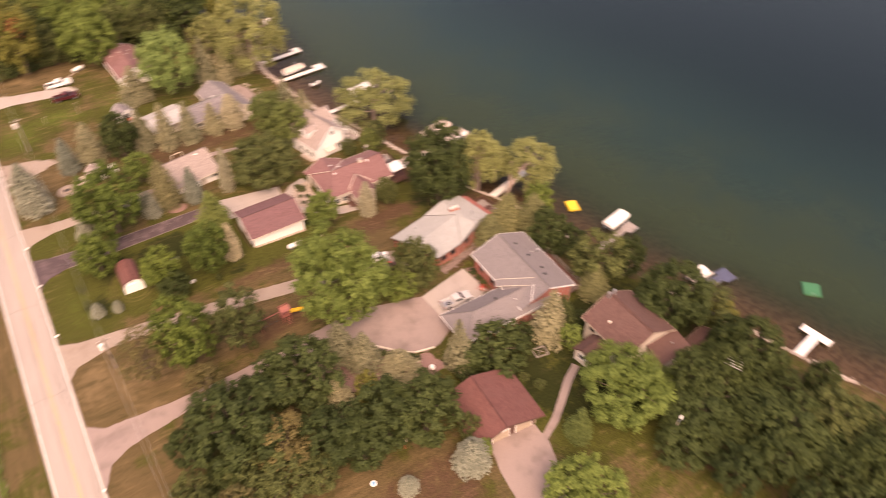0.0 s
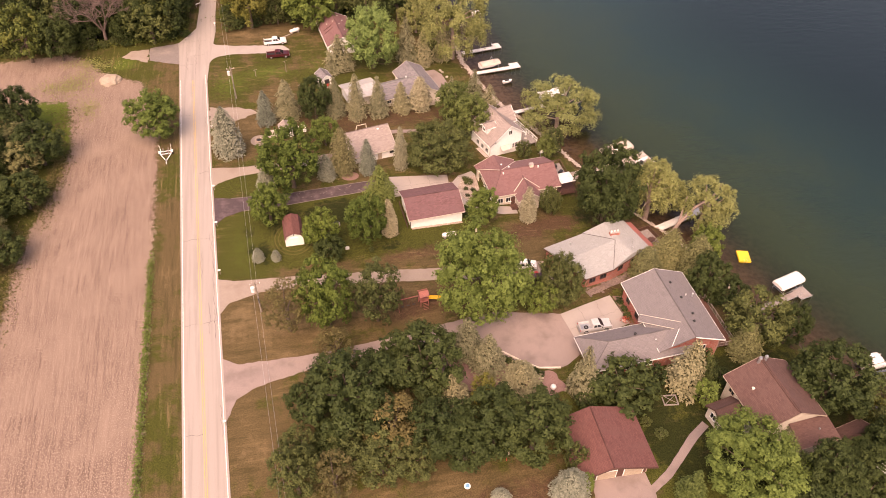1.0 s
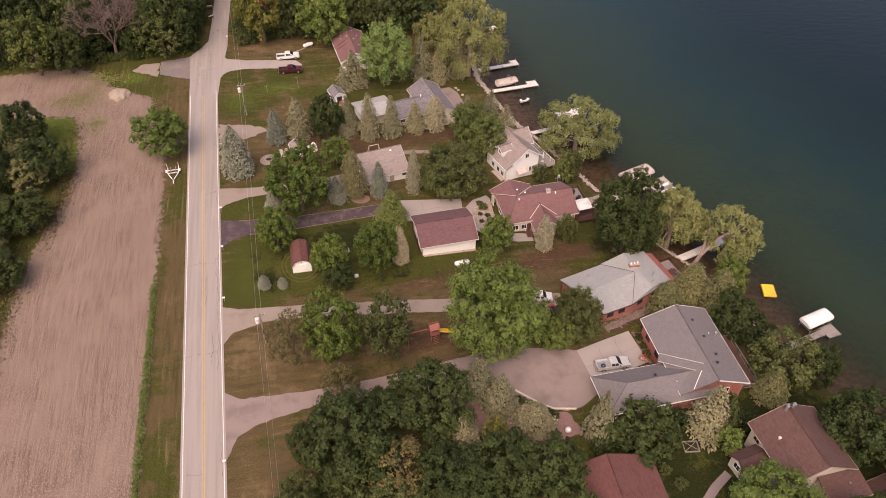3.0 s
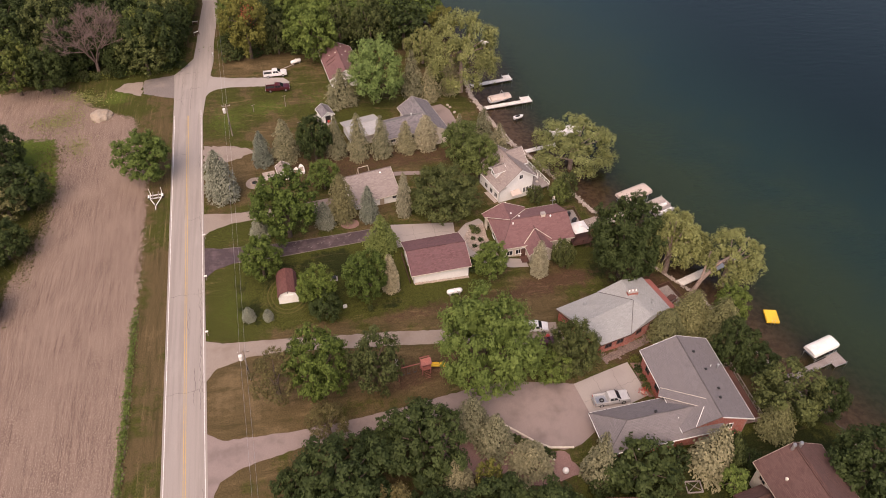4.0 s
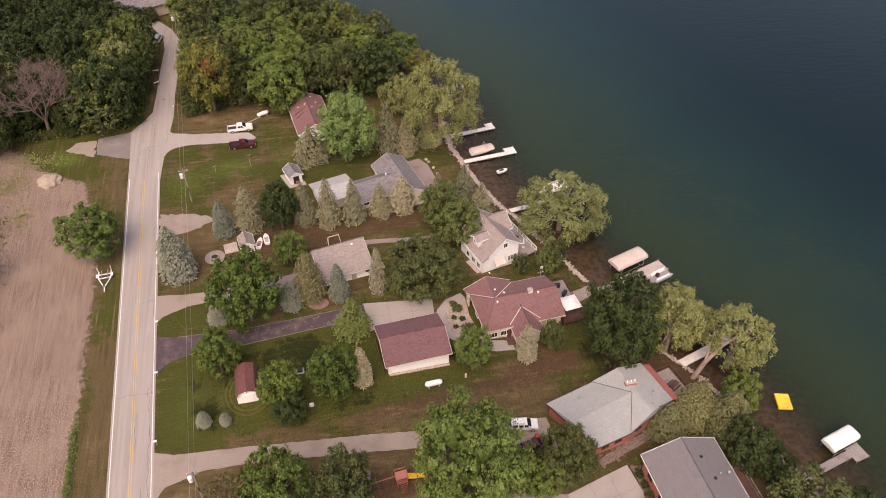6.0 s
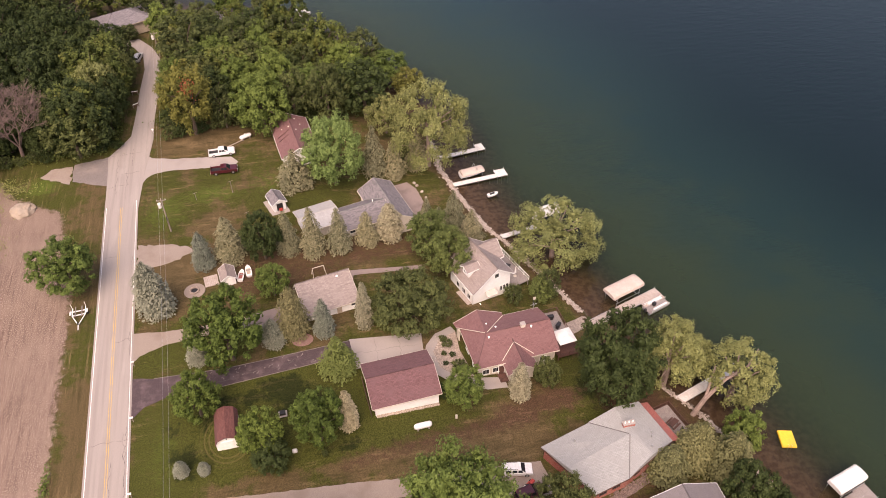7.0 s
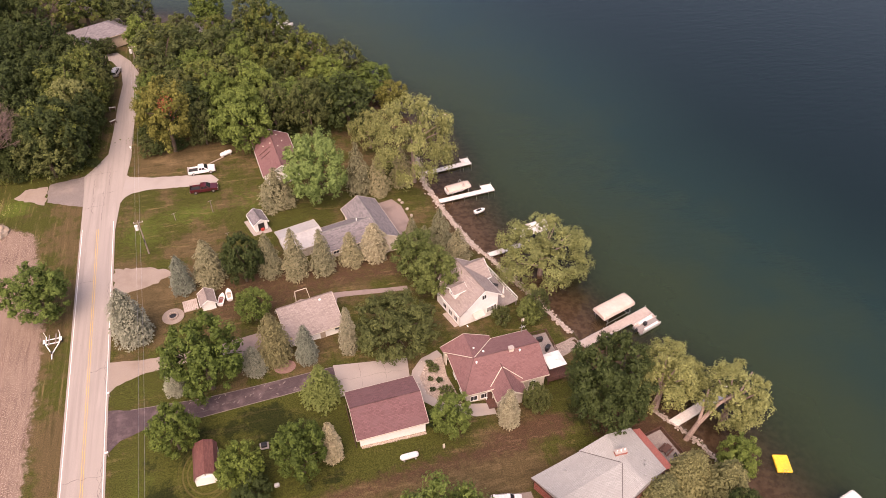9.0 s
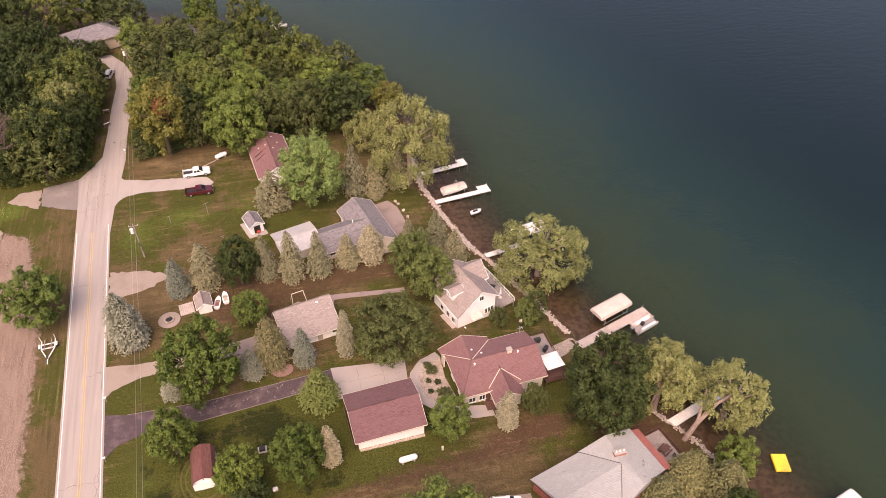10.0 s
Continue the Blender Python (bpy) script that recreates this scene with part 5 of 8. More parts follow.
plant("oak", 76.5, 51.2, 6.4, 14.4)
plant("ash", 83.5, 49.3, 4.6, 8.0)
plant("oak", 72.2, 74.4, 3.1, 8.1)
plant("ash", 72.5, 66.3, 5.2, 11.6)
plant("oak", 78.7, 65.1, 3.2, 9.8)
plant("yellow", 85.7, 46.8, 3.1, 4.8)
plant("oak", 66.2, 37.0, 4.1, 11.9)
plant("oak", 76.2, 37.6, 5.2, 6.5)
plant("oak", 79.9, 36.3, 5.1, 12.8)
plant("oak", 63.8, 31.9, 6.1, 7.6)
plant("oak", 75.0, 28.6, 4.9, 6.2)
plant("oak", 68.7, 77.7, 3.8, 11.3)
plant("ash", 47.6, 105.9, 1.9, 6.8)
plant("ash", 55.8, 126.1, 2.2, 7.8)
plant("shrub", 48.9, 126.4, 1.8, 4.0)
plant("ash", 48.3, 105.3, 1.8, 6.7)
plant("maple", 74.2, 87.8, 3.3, 9.6)
plant("arbor", 57.3, 55.1, 1.9, 5.7)
plant("arbor", 32.4, 44.0, 1.2, 4.3)
plant("oak", 31.6, 55.4, 1.8, 6.0)
plant("shrub", 32.2, 47.7, 1.7, 5.6)
plant("ash", 81.2, 20.5, 4.6, 10.5)
plant("oak", 80.7, 11.9, 4.6, 10.0)
plant("maple", 40.1, 30.0, 6.0, 7.4)
plant("oak", 59.0, 29.2, 4.7, 5.9)
plant("oak", 72.8, 22.8, 6.8, 9.6)

plant("oak", 7.0, 69.0, 3.4, 7.0)
plant("oak", 16.6, 52.5, 4.4, 8.5)
plant("ash", 0.5, 55.5, 3.6, 8.0)
plant("ash", 9.0, 51.8, 3.0, 6.0)
# woods on both sides of the lane: the trees at the edge first, then others behind them, kept apart
spot = random.Random(5)
plant("yellowish", -8.4, 194.6, 6.2, 19.0, "", "woods by the lane")
plant("ash", -1.3, 196.1, 3.3, 11.2, "", "woods by the lane")
plant("maple", 7.7, 192.0, 6.7, 16.0, "", "woods by the lane")
plant("woods", 15.4, 196.7, 4.8, 13.5, "", "woods by the lane")
plant("ash", 23.4, 195.4, 5.0, 15.2, "", "woods by the lane")
plant("woods", 32.7, 196.7, 6.8, 15.1, "", "woods by the lane")
plant("woods", 25.7, 222.0, 7.0, 16.3, "", "woods by the lane")
plant("woods", 35.8, 219.0, 5.9, 14.5, "", "woods by the lane")
plant("maple", 40.9, 214.5, 6.1, 10.5, "", "woods by the lane")
plant("yellowish", 45.5, 205.5, 4.3, 9.8, "", "woods by the lane")
plant("woods", -9.4, 227.2, 7.6, 15.9, "", "woods by the lane")
plant("woods", 0.9, 213.4, 6.6, 13.1, "", "woods by the lane")
plant("ash", 4.0, 229.0, 6.7, 13.2, "", "woods by the lane")
plant("woods", 17.2, 236.8, 6.3, 19.0, "", "woods by the lane")
plant("green_maple", 1.8, 262.0, 5.2, 13.0, "", "woods by the lane")
plant("maple", -16.5, 246.2, 4.6, 11.5, "", "woods by the lane")
plant("ash", 13.4, 253.6, 5.2, 13.0, "", "woods by the lane")
plant("woods", 23.9, 212.0, 6.8, 8.3, "", "woods by the lane")
plant("woods", 13.3, 214.7, 7.2, 9.0, "", "woods by the lane")
plant("oak", -31.8, 193.7, 7.0, 16.7, "", "woods by the lane")
plant("woods", -38.2, 196.8, 4.6, 13.2, "", "woods by the lane")
plant("oak", -36.8, 218.0, 6.1, 16.2, "", "woods by the lane")
plant("woods", -31.8, 215.7, 7.4, 15.7, "", "woods by the lane")
plant("oak", -33.4, 236.7, 5.1, 11.9, "", "woods by the lane")
plant("oak", -48.2, 258.3, 6.9, 16.5, "", "woods by the lane")
plant("woods", -34.0, 190.0, 6.2, 12.3, "", "woods by the lane")
plant("woods", -31.1, 194.9, 4.8, 10.9, "", "woods by the lane")
plant("woods", -34.2, 221.0, 4.8, 10.5, "", "woods by the lane")
plant("woods", -63.9, 186.1, 6.0, 16.1, "", "woods by the lane")
plant("oak", -56.3, 185.5, 4.7, 12.0, "", "woods by the lane")
plant("woods", -56.5, 201.1, 6.4, 19.0, "", "woods by the lane")
plant("oak", -36.3, 192.4, 4.8, 14.3, "", "woods by the lane")
plant("woods", -32.4, 194.8, 7.0, 16.7, "", "woods by the lane")
plant("oak", -70.2, 212.4, 6.6, 15.8, "", "woods by the lane")
plant("oak", -30.9, 197.8, 2.9, 8.8, "", "woods by the lane")
plant("oak", -38.8, 193.2, 2.6, 4.4, "", "woods by the lane")
for x, y, r, h, k in ((-27.6, 200, 3.8, 12, "woods"), (-27.0, 206, 4.0, 11, "oak"), (-26.6, 213, 4.2, 12.5, "woods"), (-26.2, 220, 4.0, 11, "ash"), (-26.4, 227, 4.2, 12, "woods"), (-29.0, 233, 4.2, 10, "maple"),
                      (-30.5, 196, 4.6, 14, "woods"), (-30.0, 209, 4.8, 14, "willowy"), (-29.6, 224, 4.8, 14, "woods"), (-13.6, 206, 3.2, 9, "woods"), (-13.2, 214, 3.6, 10, "maple"), (-13.0, 221, 3.4, 9, "woods"), (-13.6, 233, 3.8, 10, "willowy")):
    plant(k, x, y, r, h, "", "woods by the lane")
taken = [(o.location.x, o.location.y) for o in scene.objects if o.get("group") == "woods by the lane"]


def wood(poly, gap, count, rlo, rhi, hlo, hhi, kind=("woods", "woods", "woods", "maple", "woods_oak", "ash"), group="woods by the lane"):
    xs, ys = [p[0] for p in poly], [p[1] for p in poly]
    made = 0
    for _ in range(6000):
        x, y = spot.uniform(min(xs), max(xs)), spot.uniform(min(ys), max(ys))
        if within(np.array([x]), np.array([y]), poly, 0.1)[0] < 0.5 or any(math.hypot(x - a, y - b) < gap for a, b in taken):
            continue
        taken.append((x, y))
        plant(spot.choice(kind), x, y, spot.uniform(rlo, rhi), spot.uniform(hlo, hhi), "", group)
        made += 1
        if made >= count:
            break


for i in range(18):
    x = -77 + 2.9 * i
    if abs(x + 46.2) > 2.2 and x < -40.5:
        plant(("woods_oak", "woods", "woods_oak")[i % 3], x, 192.2 + 1.2 * math.sin(i * 2.3), 2.8 + 0.8 * math.sin(i * 1.7), 8.0 + 2.4 * math.sin(i * 1.1), "", "woods by the lane")
    plant("shrub", x + 1.3, 190.4 + (0.0 if x < -41 else 1.6) + 0.6 * math.sin(i * 1.9), 1.5, 2.0 + 0.7 * math.sin(i * 2.9), "green bush at the edge of the wood", "bushes by the wood")
for i, (x, y) in enumerate(((-49.5, 196.0), (-44.5, 197.5), (-41.5, 194.5), (-52.5, 194.0))):
    plant("woods_oak", x, y, 4.2, 12.5 + 0.6 * i, "", "woods by the lane")
for i, (x, y) in enumerate(((-14.2, 194.0), (-11.8, 194.4), (-7.2, 195.6), (-3.4, 196.6), (0.4, 197.2), (3.6, 196.2), (7.6, 196.4), (11.2, 197.4), (14.8, 198.2), (-14.8, 198.0), (-14.6, 202.0), (19.0, 197.6), (26.0, 196.4))):
    plant("shrub", x, y, 2.0, 2.6 + 0.7 * math.sin(i * 2.1), "green bush at the edge of the wood", "bushes by the wood")
taken += [(o.location.x, o.location.y) for o in scene.objects if o.get("group") == "woods by the lane"]
plant("woods_oak", -31.0, 248.5, 3.6, 6.0, "", "woods by the lane"), plant("ash", -26.8, 250.5, 2.8, 4.6, "", "woods by the lane")
wood([(-11, 204), (8, 202), (22, 203), (34, 204), (38, 208), (34, 216), (28, 226), (20, 236), (8, 240), (-4, 243), (-11, 240)], 6.2, 26, 4.6, 6.4, 10, 13.5)
wood([(-2, 246), (8, 246), (6, 254), (-8, 260), (-11, 250)], 7.5, 2, 4.0, 5.0, 8, 10)
wood([(-98, 192), (-60, 195), (-42, 197), (-31, 199), (-29, 214), (-30, 236), (-40, 252), (-98, 262)], 7.4, 46, 5.0, 7.0, 12, 15.5, ("woods_oak",))
wood([(-30, 262), (-16, 258), (-12, 266), (-34, 280), (-80, 285), (-80, 266)], 8.5, 12, 5.0, 7.0, 12, 16)
wood([(60, 31), (68, 40), (80, 41), (86, 32), (91, 12), (92, -6), (62, -4)], 5.0, 28, 2.8, 4.4, 6, 9.5, ("woods_oak", "woods_oak", "oak"), "southern shore trees")
wood([(-59, 98), (-58, 150), (-66, 158), (-92, 150), (-92, 85), (-62, 82)], 4.6, 26, 3.4, 5.0, 6.5, 10.5, ("woods_oak", "green_maple", "woods_oak", "brown_spruce"), "hedgerow trees")
red = [o for o in scene.objects if o.get("group") == "woods by the lane"][0]
rng_red = np.random.default_rng(77)
P_red = rng_red.normal(size=(260, 3)) * np.array([0.75, 0.75, 0.9]) + np.array(red.matrix_basis.inverted() @ Vector((-7.6, 191.3, 13.4)))
LEAF_RED = leaf("red_autumn_leaves", (0.22, 0.06, 0.04), (0.34, 0.12, 0.07))
part("red_leaves", cards_mesh("red_leaves", *cards(P_red, rng_red.normal(size=(260, 3)), 0.2, rng_red), LEAF_RED), LEAF_RED, red, "patch of red autumn leaves")


# ---- houses ----
def red_garage_barn():
    b = holder("garage", 23.8, 109.8, -1.4, 2.3, "long garage with maroon shingle roof and cream south wall", "garage")
    gable_walls(b, 10.6, 8.7, 2.75, 1.8, WHITE, gable_mat=DARK_WOOD)
    gable_roof(b, 10.6, 8.7, 2.75, 1.8, MAROON, over=0.45, trim=CREAM)
    for y in (-2.0, 2.0):
        door(b, -5.36, y, -0.1, 2.7, 2.2, -90, WHITE, "garage_door")
    part("downpipe", rod((-5.2, -4.46, -0.3), (-5.2, -4.46, 2.6), 0.05), WHITE, b)
    part("fence_panel", box(0.08, 8.0, 1.3, -5.95, -0.4, -0.2), DARK_WOOD, b)


def red_house():
    h = holder("house", 43.6, 114.3, -2.5, 2.5, "single-storey house with red hipped and gabled roofs and cream walls", "house")
    gable_walls(h, 13.8, 9.4, 2.9, 0.1, CREAM, 0.4, 0.2, deep=2.2)
    hip_roof(h, 14.0, 9.3, 2.9, 2.5, RED_ROOF, 0.35, 0.2, 0, 0.55, (True, False), CREAM, 3.4)
    part("gable_wall", wall_plate((7.1, -4.3), (7.1, 4.7), 2.7, 3.0, 0.2, (0.5, 5.1)), CREAM, h)
    # wing to the north, its slopes running into the main roof
    J, N = (-3.85, 0.2, 5.5), (-3.6, 6.1, 5.2)
    part("roof_slope", slab([N, J, (-7.75, 4.9, 3.02), (-7.9, 6.1, 3.02)], 0.14), RED_ROOF, h)
    part("roof_slope", slab([J, N, (1.2, 6.1, 3.02), (1.2, 5.3, 3.02)], 0.14), RED_ROOF, h)
    part("gable_wall", wall_plate((0.9, 5.6), (-7.4, 5.6), -2.0, 2.75, 0.2, (0.5, 5.0)), CREAM, h)
    part("wall", wall_plate((-7.4, 5.6), (-7.4, 4.2), -2.0, 2.75, 0.2), CREAM, h)
    part("barge_board", strip((-7.9, 6.13, 2.95), (-3.6, 6.13, 5.12), 0.06, 0.2), CREAM, h)
    part("barge_board", strip((-3.6, 6.13, 5.12), (1.2, 6.13, 2.95), 0.06, 0.2), CREAM, h)
    # porch gable to the south
    gable_walls(h, 3.4, 4.4, 2.9, 1.3, CREAM, 0.35, -4.9, 90)
    gable_roof(h, 5.2, 4.6, 2.9, 1.55, RED_ROOF, 0.35, -4.4, 90, 0.45, CREAM)
    for p, q in (((-7.7, 4.9, 3.08), (-4.0, 0.4, 5.5)), ((1.15, 5.35, 3.1), (-3.6, 0.4, 5.5)), ((-2.5, -4.6, 3.3), (0.3, -2.3, 4.66)), ((3.2, -4.6, 3.3), (0.45, -2.3, 4.66))):
        part("valley_flashing", strip(p, q, 0.1, 0.05), CREAM, h)
    chimney(h, 2.8, 0.1, 5.0, 0.8, 0.7, 1.0, CREAM, 0)
    for x, y, z in ((-3.6, -0.6, 5.15), (-1.6, 1.6, 4.7), (4.2, -0.4, 5.3), (-3.0, 2.6, 4.9)):
        vent(h, x, y, z, 0.12, 0.26, WHITE)
    for x in (-5.4, -3.6, 5.0):
        window(h, x, -4.74, 1.0, 1.1, 1.1, 0)
    for y in (-2.6, 1.0):
        window(h, -6.84, y, 1.0, 1.4, 1.1, -90)
    door(h, -2.6, -4.76, 0.2, 0.95, 2.05, 0, DARK_WOOD)
    part("antenna", join(rod((6.8, 4.9, 3.0), (6.8, 4.9, 4.9), 0.04), rod((6.2, 4.9, 4.6), (7.5, 4.9, 4.75), 0.03), rod((6.8, 4.5, 4.8), (6.8, 5.3, 4.8), 0.03), rod((7.2, 4.6, 4.7), (7.2, 5.2, 4.7), 0.03)), ALU, h)
    s = part("step", box(2.6, 1.8, 0.5, -2.0, -5.7, -0.3, bevel=0.02), DARK_WOOD, h)
    part("handrail", join(rod((-3.2, -6.5, 0.2), (-3.2, -6.5, 1.1), 0.04), rod((-3.2, -6.5, 1.1), (-0.8, -6.5, 1.1), 0.04), rod((-0.8, -6.5, 0.2), (-0.8, -6.5, 1.1), 0.04)), DARK_WOOD, s)


def deck(name, x, y, z, rot, lx, ly, material, rail_mat, label, sides="ESN", leg=1.6, gap=1.5):
    """A boarded deck on posts, with a railing along the sides named."""
    d = holder(name, x, y, z, rot, label, "deck")
    n = int(lx / 0.3)
    for i in range(n):
        part("board", box(lx / n - 0.02, ly, 0.05, -lx / 2 + (i + 0.5) * lx / n, 0, -0.05), material, d)
    for s in (-1, 1):
        part("beam", box(lx, 0.12, 0.2, 0, s * (ly / 2 - 0.1), -0.25), material, d)
    for sx in (-1, 1):
        for sy in (-1, 1):
            part("post", box(0.14, 0.14, leg, sx * (lx / 2 - 0.1), sy * (ly / 2 - 0.1), -leg - 0.25), material, d)
    runs = {"E": ((lx / 2, -ly / 2), (lx / 2, ly / 2)), "W": ((-lx / 2, -ly / 2), (-lx / 2, ly / 2)), "N": ((-lx / 2, ly / 2), (lx / 2, ly / 2)), "S": ((-lx / 2, -ly / 2), (lx / 2, -ly / 2))}
    for s in sides:
        (ax, ay), (bx, by) = runs[s]
        part("handrail", strip((ax, ay, 1.0), (bx, by, 1.0), 0.1, 0.06), rail_mat, d)
        part("lower_rail", strip((ax, ay, 0.15), (bx, by, 0.15), 0.05, 0.05), rail_mat, d)
        m = max(2, int(math.hypot(bx - ax, by - ay) / gap) + 1)
        for i in range(m):
            u = i / (m - 1)
            part("rail_post", box(0.09, 0.09, 1.0, ax + (bx - ax) * u, ay + (by - ay) * u, 0), rail_mat, d)
        k = int(math.hypot(bx - ax, by - ay) / 0.22)
        part("balusters", join(*[box(0.03, 0.03, 0.85, ax + (bx - ax) * (i + 0.5) / k, ay + (by - ay) * (i + 0.5) / k, 0.15) for i in range(k)]), rail_mat, d)
    return d


def white_house():
    h = holder("house", 44.3, 132.6, -3.4, 17.0, "white two-storey cottage with worn tan roof and dormer", "house")
    gable_walls(h, 9.4, 6.6, 4.7, 2.5, WHITE, 0.2, 0, 90, deep=1.8)
    gable_roof(h, 9.4, 7.0, 4.7, 2.7, TAN_ROOF, 0.2, 0, 90, 0.4, WHITE)
    # lower slope over the side porch
    part("porch_roof", slab([(-3.55, -5.1, 4.75), (-3.55, 3.6, 4.75), (-5.2, 3.6, 3.6), (-5.2, -5.1, 3.6)], 0.14), TAN_ROOF, h)
    part("porch_wall", wall_plate((-4.9, -4.7), (-3.1, -4.7), -1.2, 3.6, 0.15), WHITE, h)
    part("porch_wall", wall_plate((-4.9, 3.2), (-4.9, -4.7), -1.2, 3.5, 0.15), WHITE, h)
    # dormer and rear cross gable
    part("dormer_wall", join(box(0.16, 2.0, 1.5, -3.9, -0.6, 4.5), box(1.9, 0.14, 1.6, -2.95, -1.55, 4.5), box(1.9, 0.14, 1.6, -2.95, 0.35, 4.5)), WHITE, h)
    gable_roof(h, 2.6, 2.2, 6.0, 0.7, TAN_ROOF, -2.9, -0.6, 0, 0.2, WHITE)
    window(h, -4.0, -0.6, 5.0, 0.8, 0.8, -90)
    gable_walls(h, 3.6, 4.6, 4.7, 1.9, WHITE, 3.0, 2.6, 0)
    gable_roof(h, 4.6, 4.8, 4.7, 2.3, TAN_ROOF, 2.4, 2.6, 0, 0.4, WHITE)
    for x in (1.4, 2.1, 2.8):
        window(h, x, -4.76, 1.0, 0.5, 1.2, 0)
    window(h, 0.3, -4.76, 5.0, 0.8, 1.0, 0)
    part("awning", slab([(-2.2, -4.75, 2.5), (0.0, -4.75, 2.5), (0.1, -5.9, 1.9), (-2.3, -5.9, 1.9)], 0.06), CANVAS_TAN, h)
    for y in (-3.6, -1.8, 0.2):
        window(h, -5.06, y, 1.3, 0.9, 1.1, -90)
    part("gutter", rod((-5.25, -5.0, 3.5), (-5.25, 3.6, 3.5), 0.07), WHITE, h)
    part("meter_box", box(0.7, 0.5, 0.9, -3.7, -5.2, -0.6, bevel=0.03), WHITE, h)


def ranch_house():
    h = holder("house", 27.8, 155.6, -2.0, 12.0, "low ranch house with mottled grey shingle roof", "house")
    gable_walls(h, 12.8, 6.8, 2.3, 1.7, CREAM, 2.6, 0, 90, deep=2.4, gable_mat=CREAM)
    gable_roof(h, 12.8, 6.9, 2.3, 1.95, SLATE_ROOF, 2.6, 0.2, 90, 0.45, CREAM, ridge_mat=PALE_ROOF)
    gable_walls(h, 8.4, 6.6, 2.3, 1.5, CREAM, -4.2, -0.6, 0, deep=2.0)
    gable_roof(h, 10.0, 6.8, 2.3, 1.85, SLATE_ROOF, -3.4, -0.6, 0, 0.45, CREAM, ridge_mat=PALE_ROOF)
    for p, q in (((-1.2, 3.2, 2.5), (2.6, -0.5, 4.3)), ((-1.2, -4.2, 2.5), (2.6, -0.7, 4.3))):
        part("valley_flashing", strip(p, q, 0.2, 0.05), PALE_ROOF, h)
    vent(h, -0.6, -0.4, 4.0, 0.1, 0.8, WHITE)
    for x in (-6.6, -4.6, -2.0):
        window(h, x, -3.96, 0.9, 1.1, 1.0, 0)
    for y in (-4.0, -1.0, 3.0):
        window(h, 6.06, y, 0.6, 1.4, 1.3, 90)
    for x in (-7.8, -5.6, -3.2):
        part("porch_post", box(0.14, 0.14, 2.3, x, -4.4, 0), WHITE, h)
    garage = holder("garage", 15.8, 154.9, -1.2, 13.0, "attached garage with white metal roof", "garage")
    gable_walls(garage, 7.4, 6.4, 2.1, 0.7, CREAM, deep=1.2)
    gable_roof(garage, 7.4, 6.6, 2.1, 0.85, METAL_ROOF, over=0.45, trim=CREAM)
    for i in range(13):
        part("roof_rib", strip((-3.9 + i * 0.65, -3.7, 2.1), (-3.9 + i * 0.65, 0, 3.13), 0.05, 0.05), METAL_ROOF, garage)
    door(garage, -3.76, 0, -0.1, 4.4, 2.0, -90, WHITE, "garage_door")


def tan_house():
    h = holder("house", 14.4, 133.6, -1.4, 10.0, "small house with weathered tan shingle roof and white walls", "house")
    gable_walls(h, 9.4, 7.4, 2.3, 2.2, WHITE, 0, -0.9, deep=1.5, shift=1.9)
    gable_roof(h, 9.4, 7.6, 2.3, 2.4, TAN_ROOF, 0, -0.9, 0, 0.45, CREAM, shift=1.9)
    vent(h, 2.6, 0.3, 4.3, 0.16, 0.25, WHITE)
    window(h, 4.0, -4.66, 1.0, 1.0, 0.9, 0)
    window(h, -2.0, -4.66, 1.0, 1.2, 1.0, 0)
    window(h, -4.76, -1.6, 1.0, 1.2, 1.0, -90)
    door(h, 1.2, -4.66, 0.0, 0.95, 2.05, 0, TAN)
    vent(h, 3.9, -4.8, 1.6, 0.2, 0.1, BLACK)
    arch = holder("pergola", 13.9, 140.2, None, 10.0, "light timber swing frame behind the tan house", "garden frame")
    part("beam", strip((-1.1, 0, 2.1), (1.1, 0, 2.1), 0.1, 0.1), CREAM, arch)
    for x in (-1.1, 1.1):
        for y in (-0.7, 0.7):
            part("leg", rod((x * 1.2, y, 0), (x, 0, 2.1), 0.05, sides=6), CREAM, arch)


def north_house():
    h = holder("house", 13.9, 184.2, -1.2, 6.0, "long house with faded red roof dotted with vents", "house")
    gable_walls(h, 14.2, 7.6, 2.4, 1.8, WHITE, 0, 0, 90, deep=1.4)
    gable_roof(h, 14.2, 7.8, 2.4, 1.95, RED_ROOF, 0, 0, 90, 0.45, WHITE)
    for x, y in ((-1.0, 5.2), (1.4, 5.6), (-2.2, 2.6), (-0.6, 2.2), (0.8, 0.6), (2.2, 3.4), (1.6, -2.2)):
        vent(h, x, y, 4.35 - abs(x) * 0.5, 0.12, 0.16, CREAM)
    part("pipe", rod((-3.6, 0.2, 2.9), (-0.8, 1.0, 4.15), 0.07), DARK_WOOD, h)
    part("pipe", rod((-3.6, -1.4, 2.9), (-1.2, -0.6, 3.95), 0.07), DARK_WOOD, h)
    for y in (-5, -2.6, 1.8, 5):
        window(h, -3.86, y, 0.9, 1.1, 1.0, -90)


